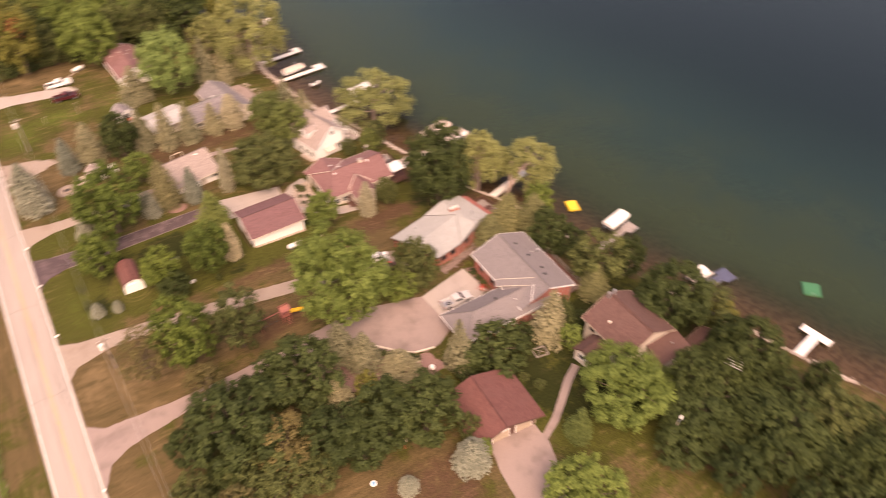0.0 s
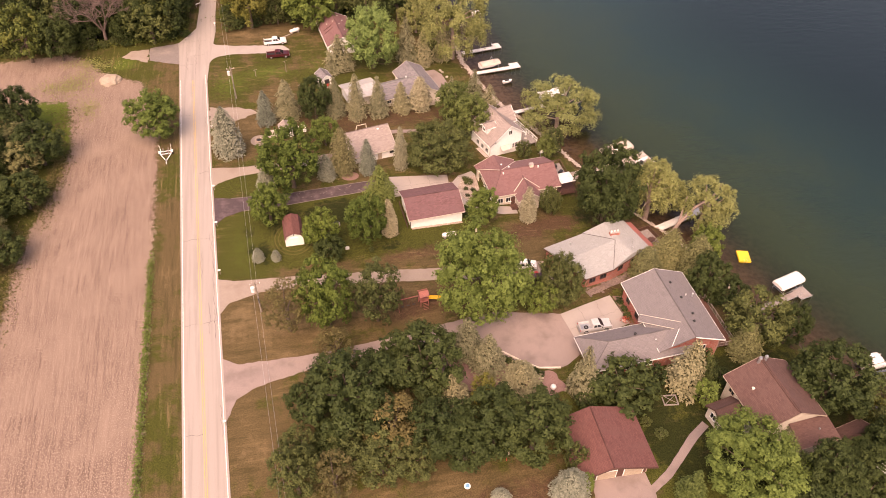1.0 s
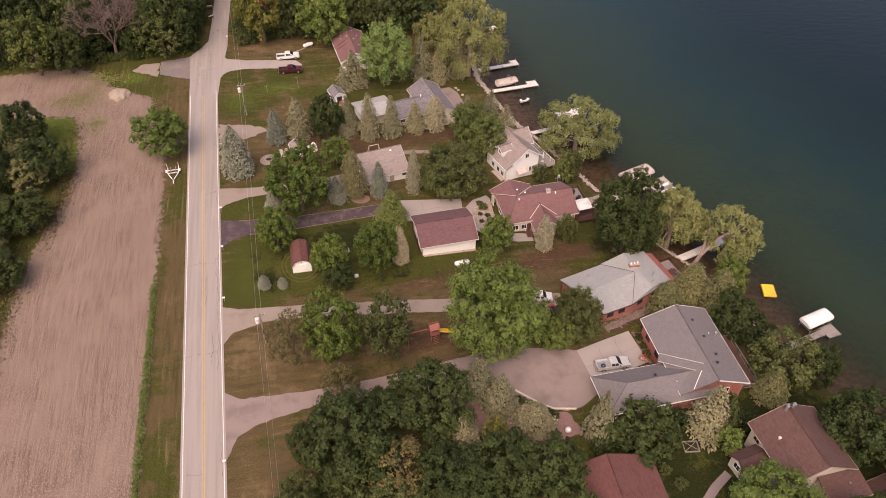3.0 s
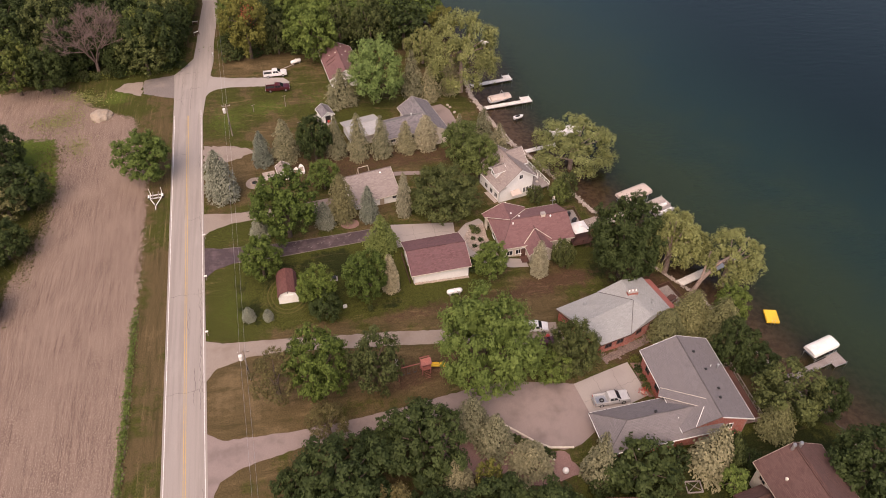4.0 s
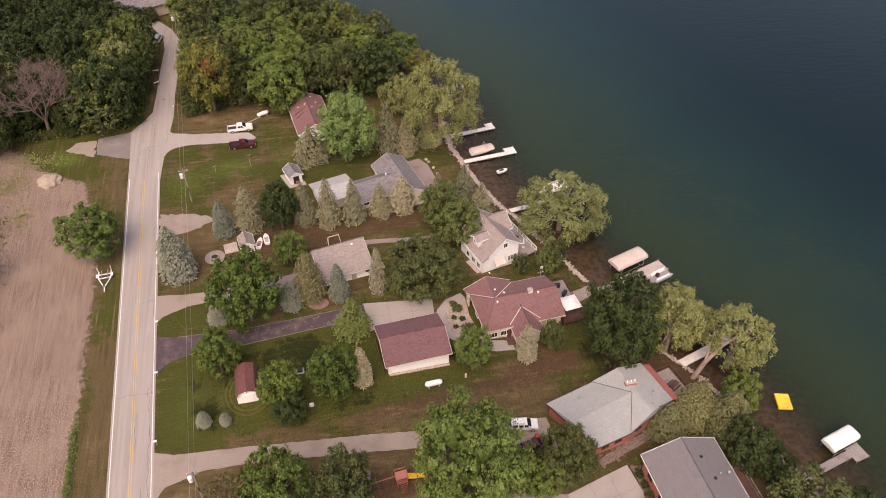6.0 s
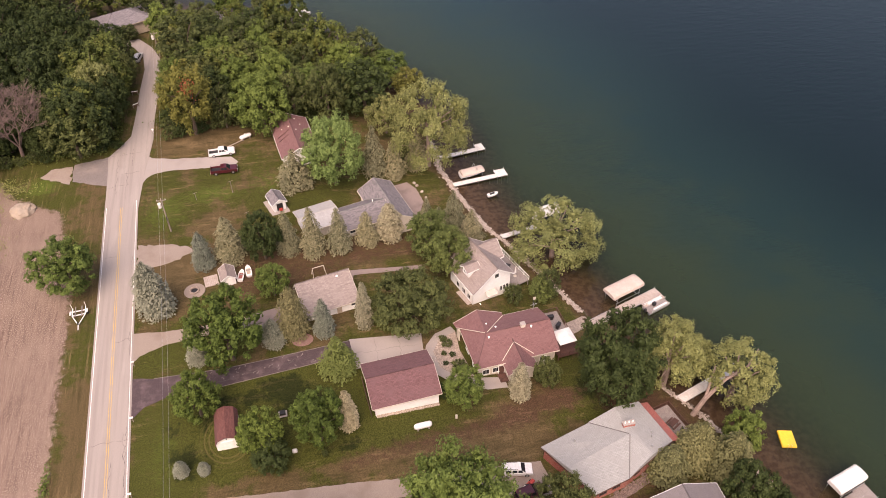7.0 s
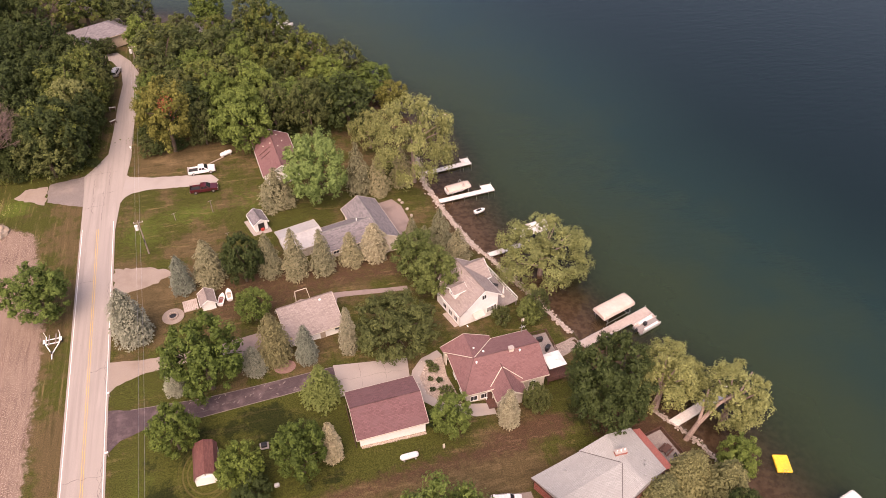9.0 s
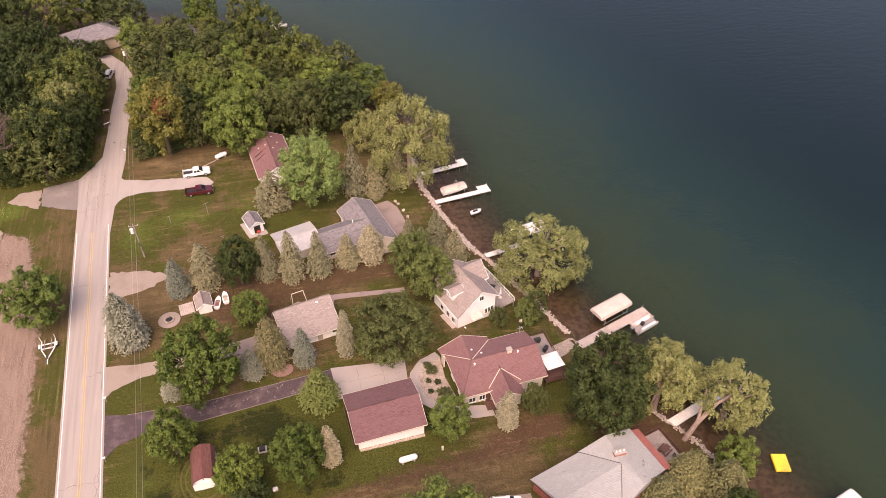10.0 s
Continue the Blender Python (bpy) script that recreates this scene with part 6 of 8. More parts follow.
def pale_house():
    """Two wings that meet at a bend: a low one inland, and one with its ridge along the lake."""
    h = holder("house", 52.2, 89.7, -2.0, 0.0, "low brick house of two wings with a pale grey roof", "house")
    W, S, K, E, N, M = (-10.2, 2.4), (-5.2, -7.1), (0.7, -5.8), (9.8, -1.5), (7.9, 6.4), (-1.5, 4.7)
    ring = (W, S, K, E, N, M)
    mid = (0.3, 0.4)
    inner = [(x + (mid[0] - x) * 0.055, y + (mid[1] - y) * 0.085) for x, y in ring]
    for p, q in zip(inner, inner[1:] + inner[:1]):
        part("wall", wall_plate(p, q, -2.6, 2.85, 0.2), BRICK, h)
    top = lambda p, z: (p[0], p[1], z)
    P, R0, R1, V = (3.4, 0.6, 4.15), (3.2, 5.6, 4.1), (5.4, -3.5, 4.1), (-7.6, -2.3, 3.6)
    for poly in ((top(W, 2.95), top(M, 2.95), P, V), (V, P, top(K, 2.95), top(S, 2.95)), (top(W, 2.95), V, top(S, 2.95)), (top(M, 2.95), R0, P), (P, R1, top(K, 2.95)),
                 (R0, R1, top(E, 2.95), top(N, 2.95)), (top(M, 2.95), top(N, 2.95), R0), (R1, top(K, 2.95), top(E, 2.95)), (R0, P, R1)):
        part("roof_slope", slab(list(poly), 0.14), PALE_ROOF, h)
    for p, q in ((top(M, 3.02), (3.3, 0.62, 4.2)), ((3.4, 0.5, 4.2), top(K, 3.02))):
        part("valley_flashing", strip(p, q, 0.1, 0.05), GREY_ROOF, h)
    for p, q in zip(ring, ring[1:] + ring[:1]):
        part("fascia", strip((*p, 2.72), (*q, 2.72), 0.06, 0.24), DARK_WOOD if p in (W, K, S) else CREAM, h)
    chimney(h, 3.9, 2.2, 3.7, 1.9, 0.75, 0.9, BRICK, 3)
    for x, y, z in ((6.6, -0.4, 3.7), (7.0, 0.3, 3.55), (5.8, -2.2, 3.85), (-5.0, 2.0, 3.3)):
        vent(h, x, y, z, 0.09, 0.4, ALU)
    turn_k = math.degrees(math.atan2(K[1] - E[1], K[0] - E[0])) + 180
    for u in (0.25, 0.6):
        window(h, K[0] + (E[0] - K[0]) * u, K[1] + (E[1] - K[1]) * u + 0.42, 1.0, 1.2, 1.1, turn_k, DARK_WOOD)
    for u in (0.3, 0.7):
        window(h, S[0] + (K[0] - S[0]) * u, S[1] + (K[1] - S[1]) * u + 0.45, 1.0, 1.2, 1.1, 12, DARK_WOOD)
    part("porch_roof", slab([(8.0, 6.3, 2.66), (9.85, -1.4, 2.66), (11.3, -1.1, 2.2), (9.5, 6.5, 2.2)], 0.1), RED_WOOD, h, "red stained lean-to roof over the deck")
    for x, y in ((10.9, -0.9), (10.2, 2.6), (9.3, 6.2)):
        part("porch_post", box(0.14, 0.14, 4.6, x, y, -2.45), DARK_WOOD, h)
    deck("deck", 65.2, 92.9, -3.6, 12.0, 4.6, 8.0, DECK_GREY, DARK_WOOD, "weathered lakeside deck with dark railing", "EN", 1.2)
    for x, y, r in ((66.8, 91.2, 30), (66.2, 90.2, 200)):
        c = holder("lounge_chair", x, y, -3.55, r, "black lounge chair on the lakeside deck", "chair", "deck chairs")
        part("seat", box(0.7, 1.2, 0.1, 0, 0, 0.35, bevel=0.03), BLACK, c)
        part("backrest", slab([(-0.35, 0.6, 0.45), (0.35, 0.6, 0.45), (0.35, 1.0, 1.0), (-0.35, 1.0, 1.0)], 0.08), BLACK, c)
        for lx in (-0.3, 0.3):
            for ly in (-0.5, 0.5):
                part("leg", box(0.05, 0.05, 0.35, lx, ly, 0), BLACK, c)
    t = holder("picnic_table", 65.6, 93.4, -3.55, 28.0, "brown wooden picnic table on the deck", "table")
    part("tabletop", box(1.8, 0.9, 0.06, 0, 0, 0.72), DARK_WOOD, t)
    for y in (-0.75, 0.75):
        part("bench", box(1.8, 0.28, 0.05, 0, y, 0.42), DARK_WOOD, t)
    for x in (-0.7, 0.7):
        part("leg", join(rod((x, -0.7, 0), (x, 0.2, 0.72), 0.05), rod((x, 0.7, 0), (x, -0.2, 0.72), 0.05)), DARK_WOOD, t)


def grey_house():
    h = holder("house", 55.5, 68.5, -1.7, 0.6, "L-shaped red brick house with grey shingle roof and white gutters", "house")
    gable_walls(h, 15.2, 10.8, 3.75, 1.9, BRICK, 3.0, 2.9, 90, deep=2.2)
    gable_roof(h, 15.2, 11.0, 3.75, 2.15, GREY_ROOF, 3.0, 2.9, 90, 0.5, WHITE, bare=((-1, 1),))
    gable_walls(h, 15.0, 6.6, 2.7, 0.1, BRICK, -6.6, -1.9, 1.0)
    hip_roof(h, 18.5, 6.7, 2.7, 2.1, GREY_ROOF, -5.6, -1.95, 1.0, 0.5, (True, False), WHITE, 4.4)
    # entry roof between the wings, with its gutters
    part("entry_roof", slab([(-3.9, 1.75, 3.72), (-3.1, 3.0, 3.98), (2.1, -1.5, 5.66), (0.6, -2.2, 5.18)], 0.1), GREY_ROOF, h)
    part("gutter", strip((-3.05, 3.04, 4.08), (2.2, -1.5, 5.78), 0.07, 0.06), CREAM, h)
    part("gutter", strip((-3.85, 1.74, 3.83), (0.64, -2.18, 5.27), 0.07, 0.06), CREAM, h)
    part("valley_flashing", strip((1.35, -2.6, 5.55), (-1.0, -5.2, 4.72), 0.09, 0.06), WHITE, h)
    for x, y, z in ((4.6, 7.6, 5.3), (5.0, 4.0, 5.15), (5.3, 0.2, 5.05), (4.6, -1.6, 5.3), (-6.0, -1.5, 4.75)):
        ob = part("roof_vent", rod((x, y, z - 0.2), (x, y, z + 0.3), 0.16, sides=10), BLACK, h, "black turbine vent")
        part("vent_cap", rod((x, y, z + 0.305), (x, y, z + 0.5), 0.26, 0.12, 10), BLACK, ob)
    vent(h, 7.6, 4.6, 4.3, 0.13, 0.8, ALU)
    vent(h, 6.4, 4.8, 4.7, 0.05, 0.3, WHITE)
    vent(h, -2.8, -3.0, 4.1, 0.05, 0.3, WHITE)
    for y in (4.6, 8.2):
        window(h, -2.46, y, 1.3, 1.1, 1.1, -90, DARK_WOOD)
    for x in (-11, -8, -4.6):
        window(h, x, -5.28, 0.9, 1.3, 1.2, 0)
    window(h, 5.4, -4.76, 1.5, 1.0, 1.2, 0)
    window(h, 1.2, -4.76, 1.5, 1.0, 1.2, 0)
    door(h, -8.0, 1.46, 0.0, 4.6, 2.2, 180, WHITE, "garage_door")
    door(h, -11.8, 1.4, 0.0, 0.95, 2.1, 180, WHITE)
    deck("deck", 66.6, 70.6, -2.2, 0.6, 3.2, 11.0, DARK_WOOD, DECK_GREY, "dark wooden deck with pale railing along the brick house", "ENS", 1.4)
    pot = holder("flower_pot", 51.3, 73.9, None, 0, "pale pot with bright red flowers", "plant pot")
    part("pot", rod((0, 0, 0), (0, 0, 0.5), 0.25, 0.36, 12), CREAM, pot)
    rng = np.random.default_rng(3)
    P = rng.normal(size=(160, 3)) * np.array([0.4, 0.4, 0.25]) + np.array([0, 0, 0.85])
    blooms = part("flowers", cards_mesh("flowers", *cards(P, rng.normal(size=(160, 3)) + np.array([0, 0, 1]), 0.09, rng), RED_PAINT), RED_PAINT, pot)
    tagged(blooms, kind="stuff")


def brown_house():
    h = holder("house", 66.0, 50.9, -1.6, 3.0, "tall house with broad brown gabled roof and cream walls", "house")
    gable_walls(h, 9.7, 10.0, 4.75, 2.4, CREAM, 0, 0, 90, deep=3.0)
    gable_roof(h, 9.7, 10.2, 4.75, 2.65, BROWN_ROOF, 0, 0, 90, 0.6, TAN)
    part("ridge_vent", box(0.5, 10.4, 0.12, 0, 0, 7.5), DARK_WOOD, h)
    for x in (-0.7, 0.4):
        part("flue", rod((x, 4.7, 6.4), (x + 0.1, 4.7, 8.2), 0.24, 0.22, 12), ALU, h)
        part("flue_cap", rod((x + 0.1, 4.7, 8.25), (x + 0.1, 4.7, 8.5), 0.32, 0.2, 12), ALU, h)
    vent(h, -3.4, 1.2, 5.9, 0.16, 0.2, CREAM)
    for y in (-3.0, 0.5, 3.2):
        window(h, -5.06, y, 2.6, 1.2, 1.1, -90, TAN)
    # lower rooms to the south
    gable_walls(h, 3.6, 5.6, 3.0, 0.1, CREAM, 3.2, -6.6, 90, deep=3.0)
    part("roof_slope", slab([(-0.4, -4.9, 3.95), (6.3, -4.9, 3.95), (6.4, -8.9, 3.1), (-0.6, -8.9, 3.1)], 0.16), BROWN_ROOF, h)
    part("fascia", strip((-0.6, -8.94, 3.0), (6.4, -8.94, 3.0), 0.05, 0.2), TAN, h)
    vent(h, 3.8, -6.8, 3.5, 0.1, 0.3, ALU)
    # entry wing
    gable_walls(h, 4.0, 3.0, 2.2, 0.9, CREAM, -7.4, 0.8, 6, deep=1.6)
    gable_roof(h, 4.2, 3.2, 2.2, 1.1, BROWN_ROOF, -7.2, 0.8, 6, 0.35, DARK_WOOD)
    window(h, -9.46, 0.6, 0.9, 1.1, 1.1, -84)
    door(h, -8.0, -0.78, 0.1, 0.95, 2.05, 6, DARK_WOOD)
    hut = holder("boathouse", 78.0, 43.8, -4.6, 10.0, "low brown-roofed boathouse above the shore", "boathouse")
    gable_walls(hut, 5.6, 4.0, 2.3, 0.9, TAN, deep=1.6)
    gable_roof(hut, 5.6, 4.2, 2.3, 1.0, BROWN_ROOF, over=0.4, trim=TAN)


def south_garage():
    h = holder("garage", 38.4, 49.4, -1.1, -1.5, "detached garage with brick-red roof and two open bays", "garage")
    # dark gable colour stands for the shade of the open bays
    gable_walls(h, 8.8, 10.4, 2.7, 1.8, TAN, -0.8, 0, 90, deep=1.4, shift=1.0, gable_mat=DARK_WOOD)
    gable_roof(h, 8.8, 10.6, 2.7, 1.95, RED_BROWN_ROOF, -0.8, 0, 90, 0.9, DARK_WOOD, shift=1.0)
    for x in (-2.1, 2.1):
        door(h, x, -4.46, 0, 2.9, 2.2, 0, TAN, "garage_door")
    window(h, 4.46, 2.0, 1.0, 1.0, 0.9, 90)
    part("gutter", rod((5.4, -1.8, 2.3), (5.4, -5.2, 2.3), 0.08), WHITE, h)


def little_barn():
    h = holder("shed", -4.35, 106.9, -0.12, 0.8, "small gambrel shed with maroon roof and cream front", "shed")
    prof = [(-1.85, 1.7), (-1.35, 2.7), (0, 3.25), (1.35, 2.7), (1.85, 1.7)]
    for y, th in ((-2.7, 0.12), (2.7, -0.12)):
        bm = bmesh.new()
        pts = [(-1.75, -0.4), (1.75, -0.4), (1.75, 1.7), (1.3, 2.62), (0, 3.12), (-1.3, 2.62), (-1.75, 1.7)]
        f, b = [bm.verts.new((x, y, z)) for x, z in pts], [bm.verts.new((x, y + th, z)) for x, z in pts]
        bm.faces.new(f)
        bm.faces.new(b[::-1])
        for i in range(7):
            j = (i + 1) % 7
            bm.faces.new((f[j], f[i], b[i], b[j]))
        bmesh.ops.recalc_face_normals(bm, faces=bm.faces[:])
        part("gable_wall", bm, WHITE, h)
    for x in (-1.75, 1.75):
        part("wall", box(0.1, 5.2, 2.1, x * 0.97, 0, -0.4), CREAM, h)
    for (ax, az), (bx, bz) in zip(prof[:-1], prof[1:]):
        part("roof_slope", slab([(ax, -3.0, az + 0.08), (ax, 3.0, az + 0.08), (bx, 3.0, bz + 0.08), (bx, -3.0, bz + 0.08)], 0.08), RED_BROWN_ROOF, h)
    door(h, 0, -2.75, 0, 1.5, 1.9, 0, WHITE)
    vent(h, 0, -2.85, 2.9, 0.06, 0.12, BLACK)


def garden_shed():
    h = holder("shed", 7.9, 163.2, g(7.9, 163.2) + 0.12, 17.0, "small white shed with grey roof and an open door", "shed")
    gable_walls(h, 3.6, 2.7, 2.0, 0.8, WHITE, 0, 0, 90, deep=0.6)
    gable_roof(h, 3.6, 2.8, 2.0, 0.95, SLATE_ROOF, 0, 0, 90, 0.25, WHITE)
    # black panel stands for the shade inside the open door
    part("doorway", box(1.3, 0.05, 1.8, 0, -1.83, 0.02), BLACK, h, "black panel for the shaded open doorway")
    part("red_mower", box(0.7, 0.5, 0.55, 0.1, -2.0, 0.05, bevel=0.08), RED_PAINT, h, "red machine parked inside")
    for x in (-0.95, 0.95):
        part("door", box(0.55, 0.05, 1.8, x * 1.05, -1.9, 0.02, 0, 0.01), WHITE, h)


def play_shed():
    h = holder("shed", -3.0, 142.2, None, 8.0, "tiny shed with tan roof and white front", "shed")
    gable_walls(h, 3.0, 2.4, 1.7, 0.8, WHITE, 0, 0, 90, deep=0.5)
    gable_roof(h, 3.0, 2.5, 1.7, 0.9, TAN_ROOF, 0, 0, 90, 0.25, WHITE)
    door(h, 0.2, -1.56, 0.0, 0.8, 1.6, 0, WHITE)
    deck("platform", -6.2, 142.5, g(-6.2, 142.5) + 0.2, 8.0, 2.6, 2.8, DOCK_TAN, RED_WOOD, "low red wooden platform beside the tiny shed", "", 0.3)


def far_house():
    h = holder("house", -28.6, 258.0, -1.6, 25.0, "house among trees with broad weathered grey-brown roof", "house")
    gable_walls(h, 14, 9.6, 2.6, 0.1, TAN, deep=1.0)
    hip_roof(h, 14, 9.6, 2.6, 2.4, SLATE_ROOF, 0, 0, 0, 0.6, (True, True), TAN)
    c = holder("cabin", -2.4, 256.6, None, 10.0, "white gabled cabin among the trees", "cabin")
    gable_walls(c, 5.0, 4.0, 2.6, 1.7, WHITE, 0, 0, 90, deep=1.0)
    gable_roof(c, 5.0, 4.2, 2.6, 1.9, SLATE_ROOF, 0, 0, 90, 0.3, WHITE)


red_garage_barn(), red_house(), white_house(), ranch_house(), tan_house(), north_house(), pale_house(), grey_house()
brown_house(), south_garage(), little_barn(), garden_shed(), play_shed(), far_house()
deck("deck", 54.3, 118.6, -3.0, 2.5, 3.2, 5.4, DECK_GREY, DARK_WOOD, "grey lakeside deck with dark railing", "EN", 1.2)
deck("deck", 54.0, 112.8, -2.6, 2.5, 4.0, 4.4, DARK_WOOD, DARK_WOOD, "dark raised deck under a white canopy", "ES", 1.5)
canopy = holder("gazebo", 53.9, 113.0, -2.55, 6.0, "white square canopy on dark posts over the deck", "gazebo")
for sx in (-1, 1):
    for sy in (-1, 1):
        part("post", box(0.12, 0.12, 2.3, sx * 1.6, sy * 1.6, 0), DARK_WOOD, canopy)
for a in range(4):
    c4 = [(math.cos(a * math.pi / 2 + k * math.pi / 2 + math.pi / 4) * 2.35, math.sin(a * math.pi / 2 + k * math.pi / 2 + math.pi / 4) * 2.35) for k in (0, 1)]
    part("canopy_panel", slab([(*c4[0], 2.3), (*c4[1], 2.3), (c4[1][0] * 0.2, c4[1][1] * 0.2, 2.75), (c4[0][0] * 0.2, c4[0][1] * 0.2, 2.75)], 0.04), CANVAS_WHITE, canopy)
part("vent_top", box(1.0, 1.0, 0.12, 0, 0, 2.8, bevel=0.03), CANVAS_WHITE, canopy)
for x, y, r in ((53.9, 119.6, 2.5), (54.6, 117.4, 40)):
    s = holder("grill", x, y, -2.95, r, "black covered grill on the deck", "grill")
    part("body", box(1.2, 0.7, 0.5, 0, 0, 0.55, bevel=0.12), BLACK, s)
    part("stand", box(1.0, 0.5, 0.55, 0, 0, 0.0), BLACK, s)
deck("deck", 50.2, 134.8, -3.2, 17.0, 3.8, 10.0, DECK_GREY, WHITE, "grey deck with white railing beside the white cottage", "EN", 1.4)
deck("porch_deck", 39.2, 128.6, -2.9, 17.0, 3.4, 4.0, DOCK_TAN, RED_WOOD, "red stained porch boards by the cottage", "", 0.6)
for x, y, r in ((49.2, 137.2, 20), (50.6, 135.2, 60), (50.2, 133.6, 100)):
    s = holder("lounge_chair", x, y, -3.15, r, "black lounge chair on the grey deck", "chair", "deck chairs")
    part("seat", box(0.7, 1.2, 0.1, 0, 0, 0.35, bevel=0.03), BLACK, s)
    part("backrest", slab([(-0.35, 0.6, 0.45), (0.35, 0.6, 0.45), (0.35, 1.0, 1.0), (-0.35, 1.0, 1.0)], 0.08), BLACK, s)
    for lx in (-0.3, 0.3):
        for ly in (-0.5, 0.5):
            part("leg", box(0.05, 0.05, 0.35, lx, ly, 0), BLACK, s)
umb = holder("umbrella", 51.2, 132.2, -3.15, 0, "closed white garden umbrella on the deck", "umbrella")
part("base", rod((0, 0, 0), (0, 0, 0.1), 0.35, 0.3, 14), CREAM, umb)
part("pole", rod((0, 0, 0.1), (0, 0, 2.7), 0.03), ALU, umb)
part("canopy", rod((0, 0, 1.0), (0, 0, 2.6), 0.22, 0.06, 10), CANVAS_WHITE, umb)


# ---- vehicles ----
def loft(profile, y0, y1, inset=0.0, top=None):
    """A body from a side outline (x, z), between y0 and y1; points above top are drawn in by inset."""
    bm = bmesh.new()
    put = lambda s: [bm.verts.new((x, (y0 if s < 0 else y1) - (s * inset if top is not None and z > top else 0), z)) for x, z in profile]
    a, b = put(-1), put(1)
    bm.faces.new(a)
    bm.faces.new(b[::-1])
    for i in range(len(profile)):
        j = (i + 1) % len(profile)
        bm.faces.new((a[j], a[i], b[i], b[j]))
    bmesh.ops.recalc_face_normals(bm, faces=bm.faces[:])
    return bm


def wheels(parent, xs, half, r=0.39):
    for x in xs:
        for s in (-1, 1):
            y = s * (half - 0.1)
            w = part("wheel", rod((x, y - 0.13, r), (x, y + 0.13, r), r, sides=18), RUBBER, parent)
            part("rim", rod((x, y + s * 0.131, r), (x, y + s * 0.15, r), r * 0.6, sides=14), ALU, w)


def pickup(x, y, rot, paint, label, cab_back=-0.75, liner=None):
    """A crew-cab pickup truck; its nose points along x."""
    v = holder("pickup_truck", x, y, g(x, y) + 0.08, rot, label, "pickup truck")
    liner = liner or BLACK
    part("body", loft([(-2.9, 0.5), (2.75, 0.45), (2.92, 0.62), (2.9, 0.95), (2.75, 1.08), (1.35, 1.2), (cab_back, 1.18), (cab_back, 0.78), (-2.9, 0.78)], -0.97, 0.97), paint, v)
    cab = part("cab", loft([(cab_back - 0.02, 1.185), (cab_back + 0.12, 1.78), (0.15, 1.84), (0.6, 1.78), (1.42, 1.21)], -0.9, 0.9, 0.16, 1.5), paint, v)
    part("windscreen", slab([(0.68, -0.74, 1.755), (0.68, 0.74, 1.755), (1.4, 0.84, 1.255), (1.4, -0.84, 1.255)], 0.02), GLASS, cab)
    for s in (-1, 1):
        for a, b in ((cab_back + 0.25, 0.05), (0.12, 0.85)):
            q = [(a, s * 0.91, 1.25), (b, s * 0.91, 1.25), (b - (0.25 if b > 0.5 else 0.0), s * 0.775, 1.7), (a + 0.05, s * 0.775, 1.7)]
            part("side_window", slab(q, 0.02), GLASS, cab)
        part("mirror", box(0.12, 0.22, 0.16, 0.95, s * 1.05, 1.2, bevel=0.03), BLACK, v)
        part("headlight", box(0.08, 0.36, 0.2, 2.9, s * 0.72, 0.78, bevel=0.03), CANVAS_WHITE, v)
        part("tail_light", box(0.05, 0.16, 0.32, -2.91, s * 0.86, 0.8), RED_PAINT, v)
        part("bed_side", box(cab_back + 2.9 - 0.02, 0.12, 0.5, (cab_back - 2.9) / 2, s * 0.905, 0.7), paint, v)
    part("bed_floor", box(cab_back + 2.7, 1.72, 0.03, (cab_back - 2.9) / 2, 0, 0.785), liner, v)
    part("tailgate", box(0.08, 1.84, 0.5, -2.87, 0, 0.92), paint, v)
    part("bumper", box(0.18, 1.9, 0.24, 2.88, 0, 0.42, bevel=0.05), ALU, v)
    part("bumper", box(0.16, 1.9, 0.22, -2.98, 0, 0.5, bevel=0.05), ALU, v)
    part("grille", box(0.05, 1.0, 0.3, 2.93, 0, 0.66), BLACK, v)
    wheels(v, (-1.85, 1.9), 0.97)
    return v


def estate(x, y, rot, paint, label, name="car"):
    v = holder(name, x, y, g(x, y) + 0.08, rot, label, "car")
    part("body", loft([(-2.3, 0.4), (2.2, 0.38), (2.32, 0.6), (2.2, 0.92), (1.1, 1.06), (-2.3, 1.06)], -0.92, 0.92), paint, v)
    cab = part("cabin", loft([(-2.25, 1.065), (-2.05, 1.62), (0.1, 1.68), (0.45, 1.62), (1.15, 1.065)], -0.86, 0.86, 0.16, 1.4), paint, v)
    part("windscreen", slab([(0.5, -0.68, 1.6), (0.5, 0.68, 1.6), (1.13, 0.8, 1.1), (1.13, -0.8, 1.1)], 0.02), GLASS, cab)
    part("rear_window", slab([(-2.1, -0.66, 1.58), (-2.1, 0.66, 1.58), (-2.26, 0.78, 1.12), (-2.26, -0.78, 1.12)], 0.02), GLASS, cab)
    for s in (-1, 1):
        for a, b in ((-1.9, -1.0), (-0.9, -0.1), (0.0, 0.7)):
            part("side_window", slab([(a, s * 0.87, 1.12), (b, s * 0.87, 1.12), (b - 0.08, s * 0.735, 1.55), (a + 0.08, s * 0.735, 1.55)], 0.02), GLASS, cab)
        part("headlight", box(0.08, 0.3, 0.16, 2.24, s * 0.66, 0.66, bevel=0.03), CANVAS_WHITE, v)
        part("roof_rail", strip((-1.8, s * 0.6, 1.72), (0.0, s * 0.6, 1.74), 0.05, 0.05), BLACK, v)
    wheels(v, (-1.4, 1.4), 0.92, 0.34)


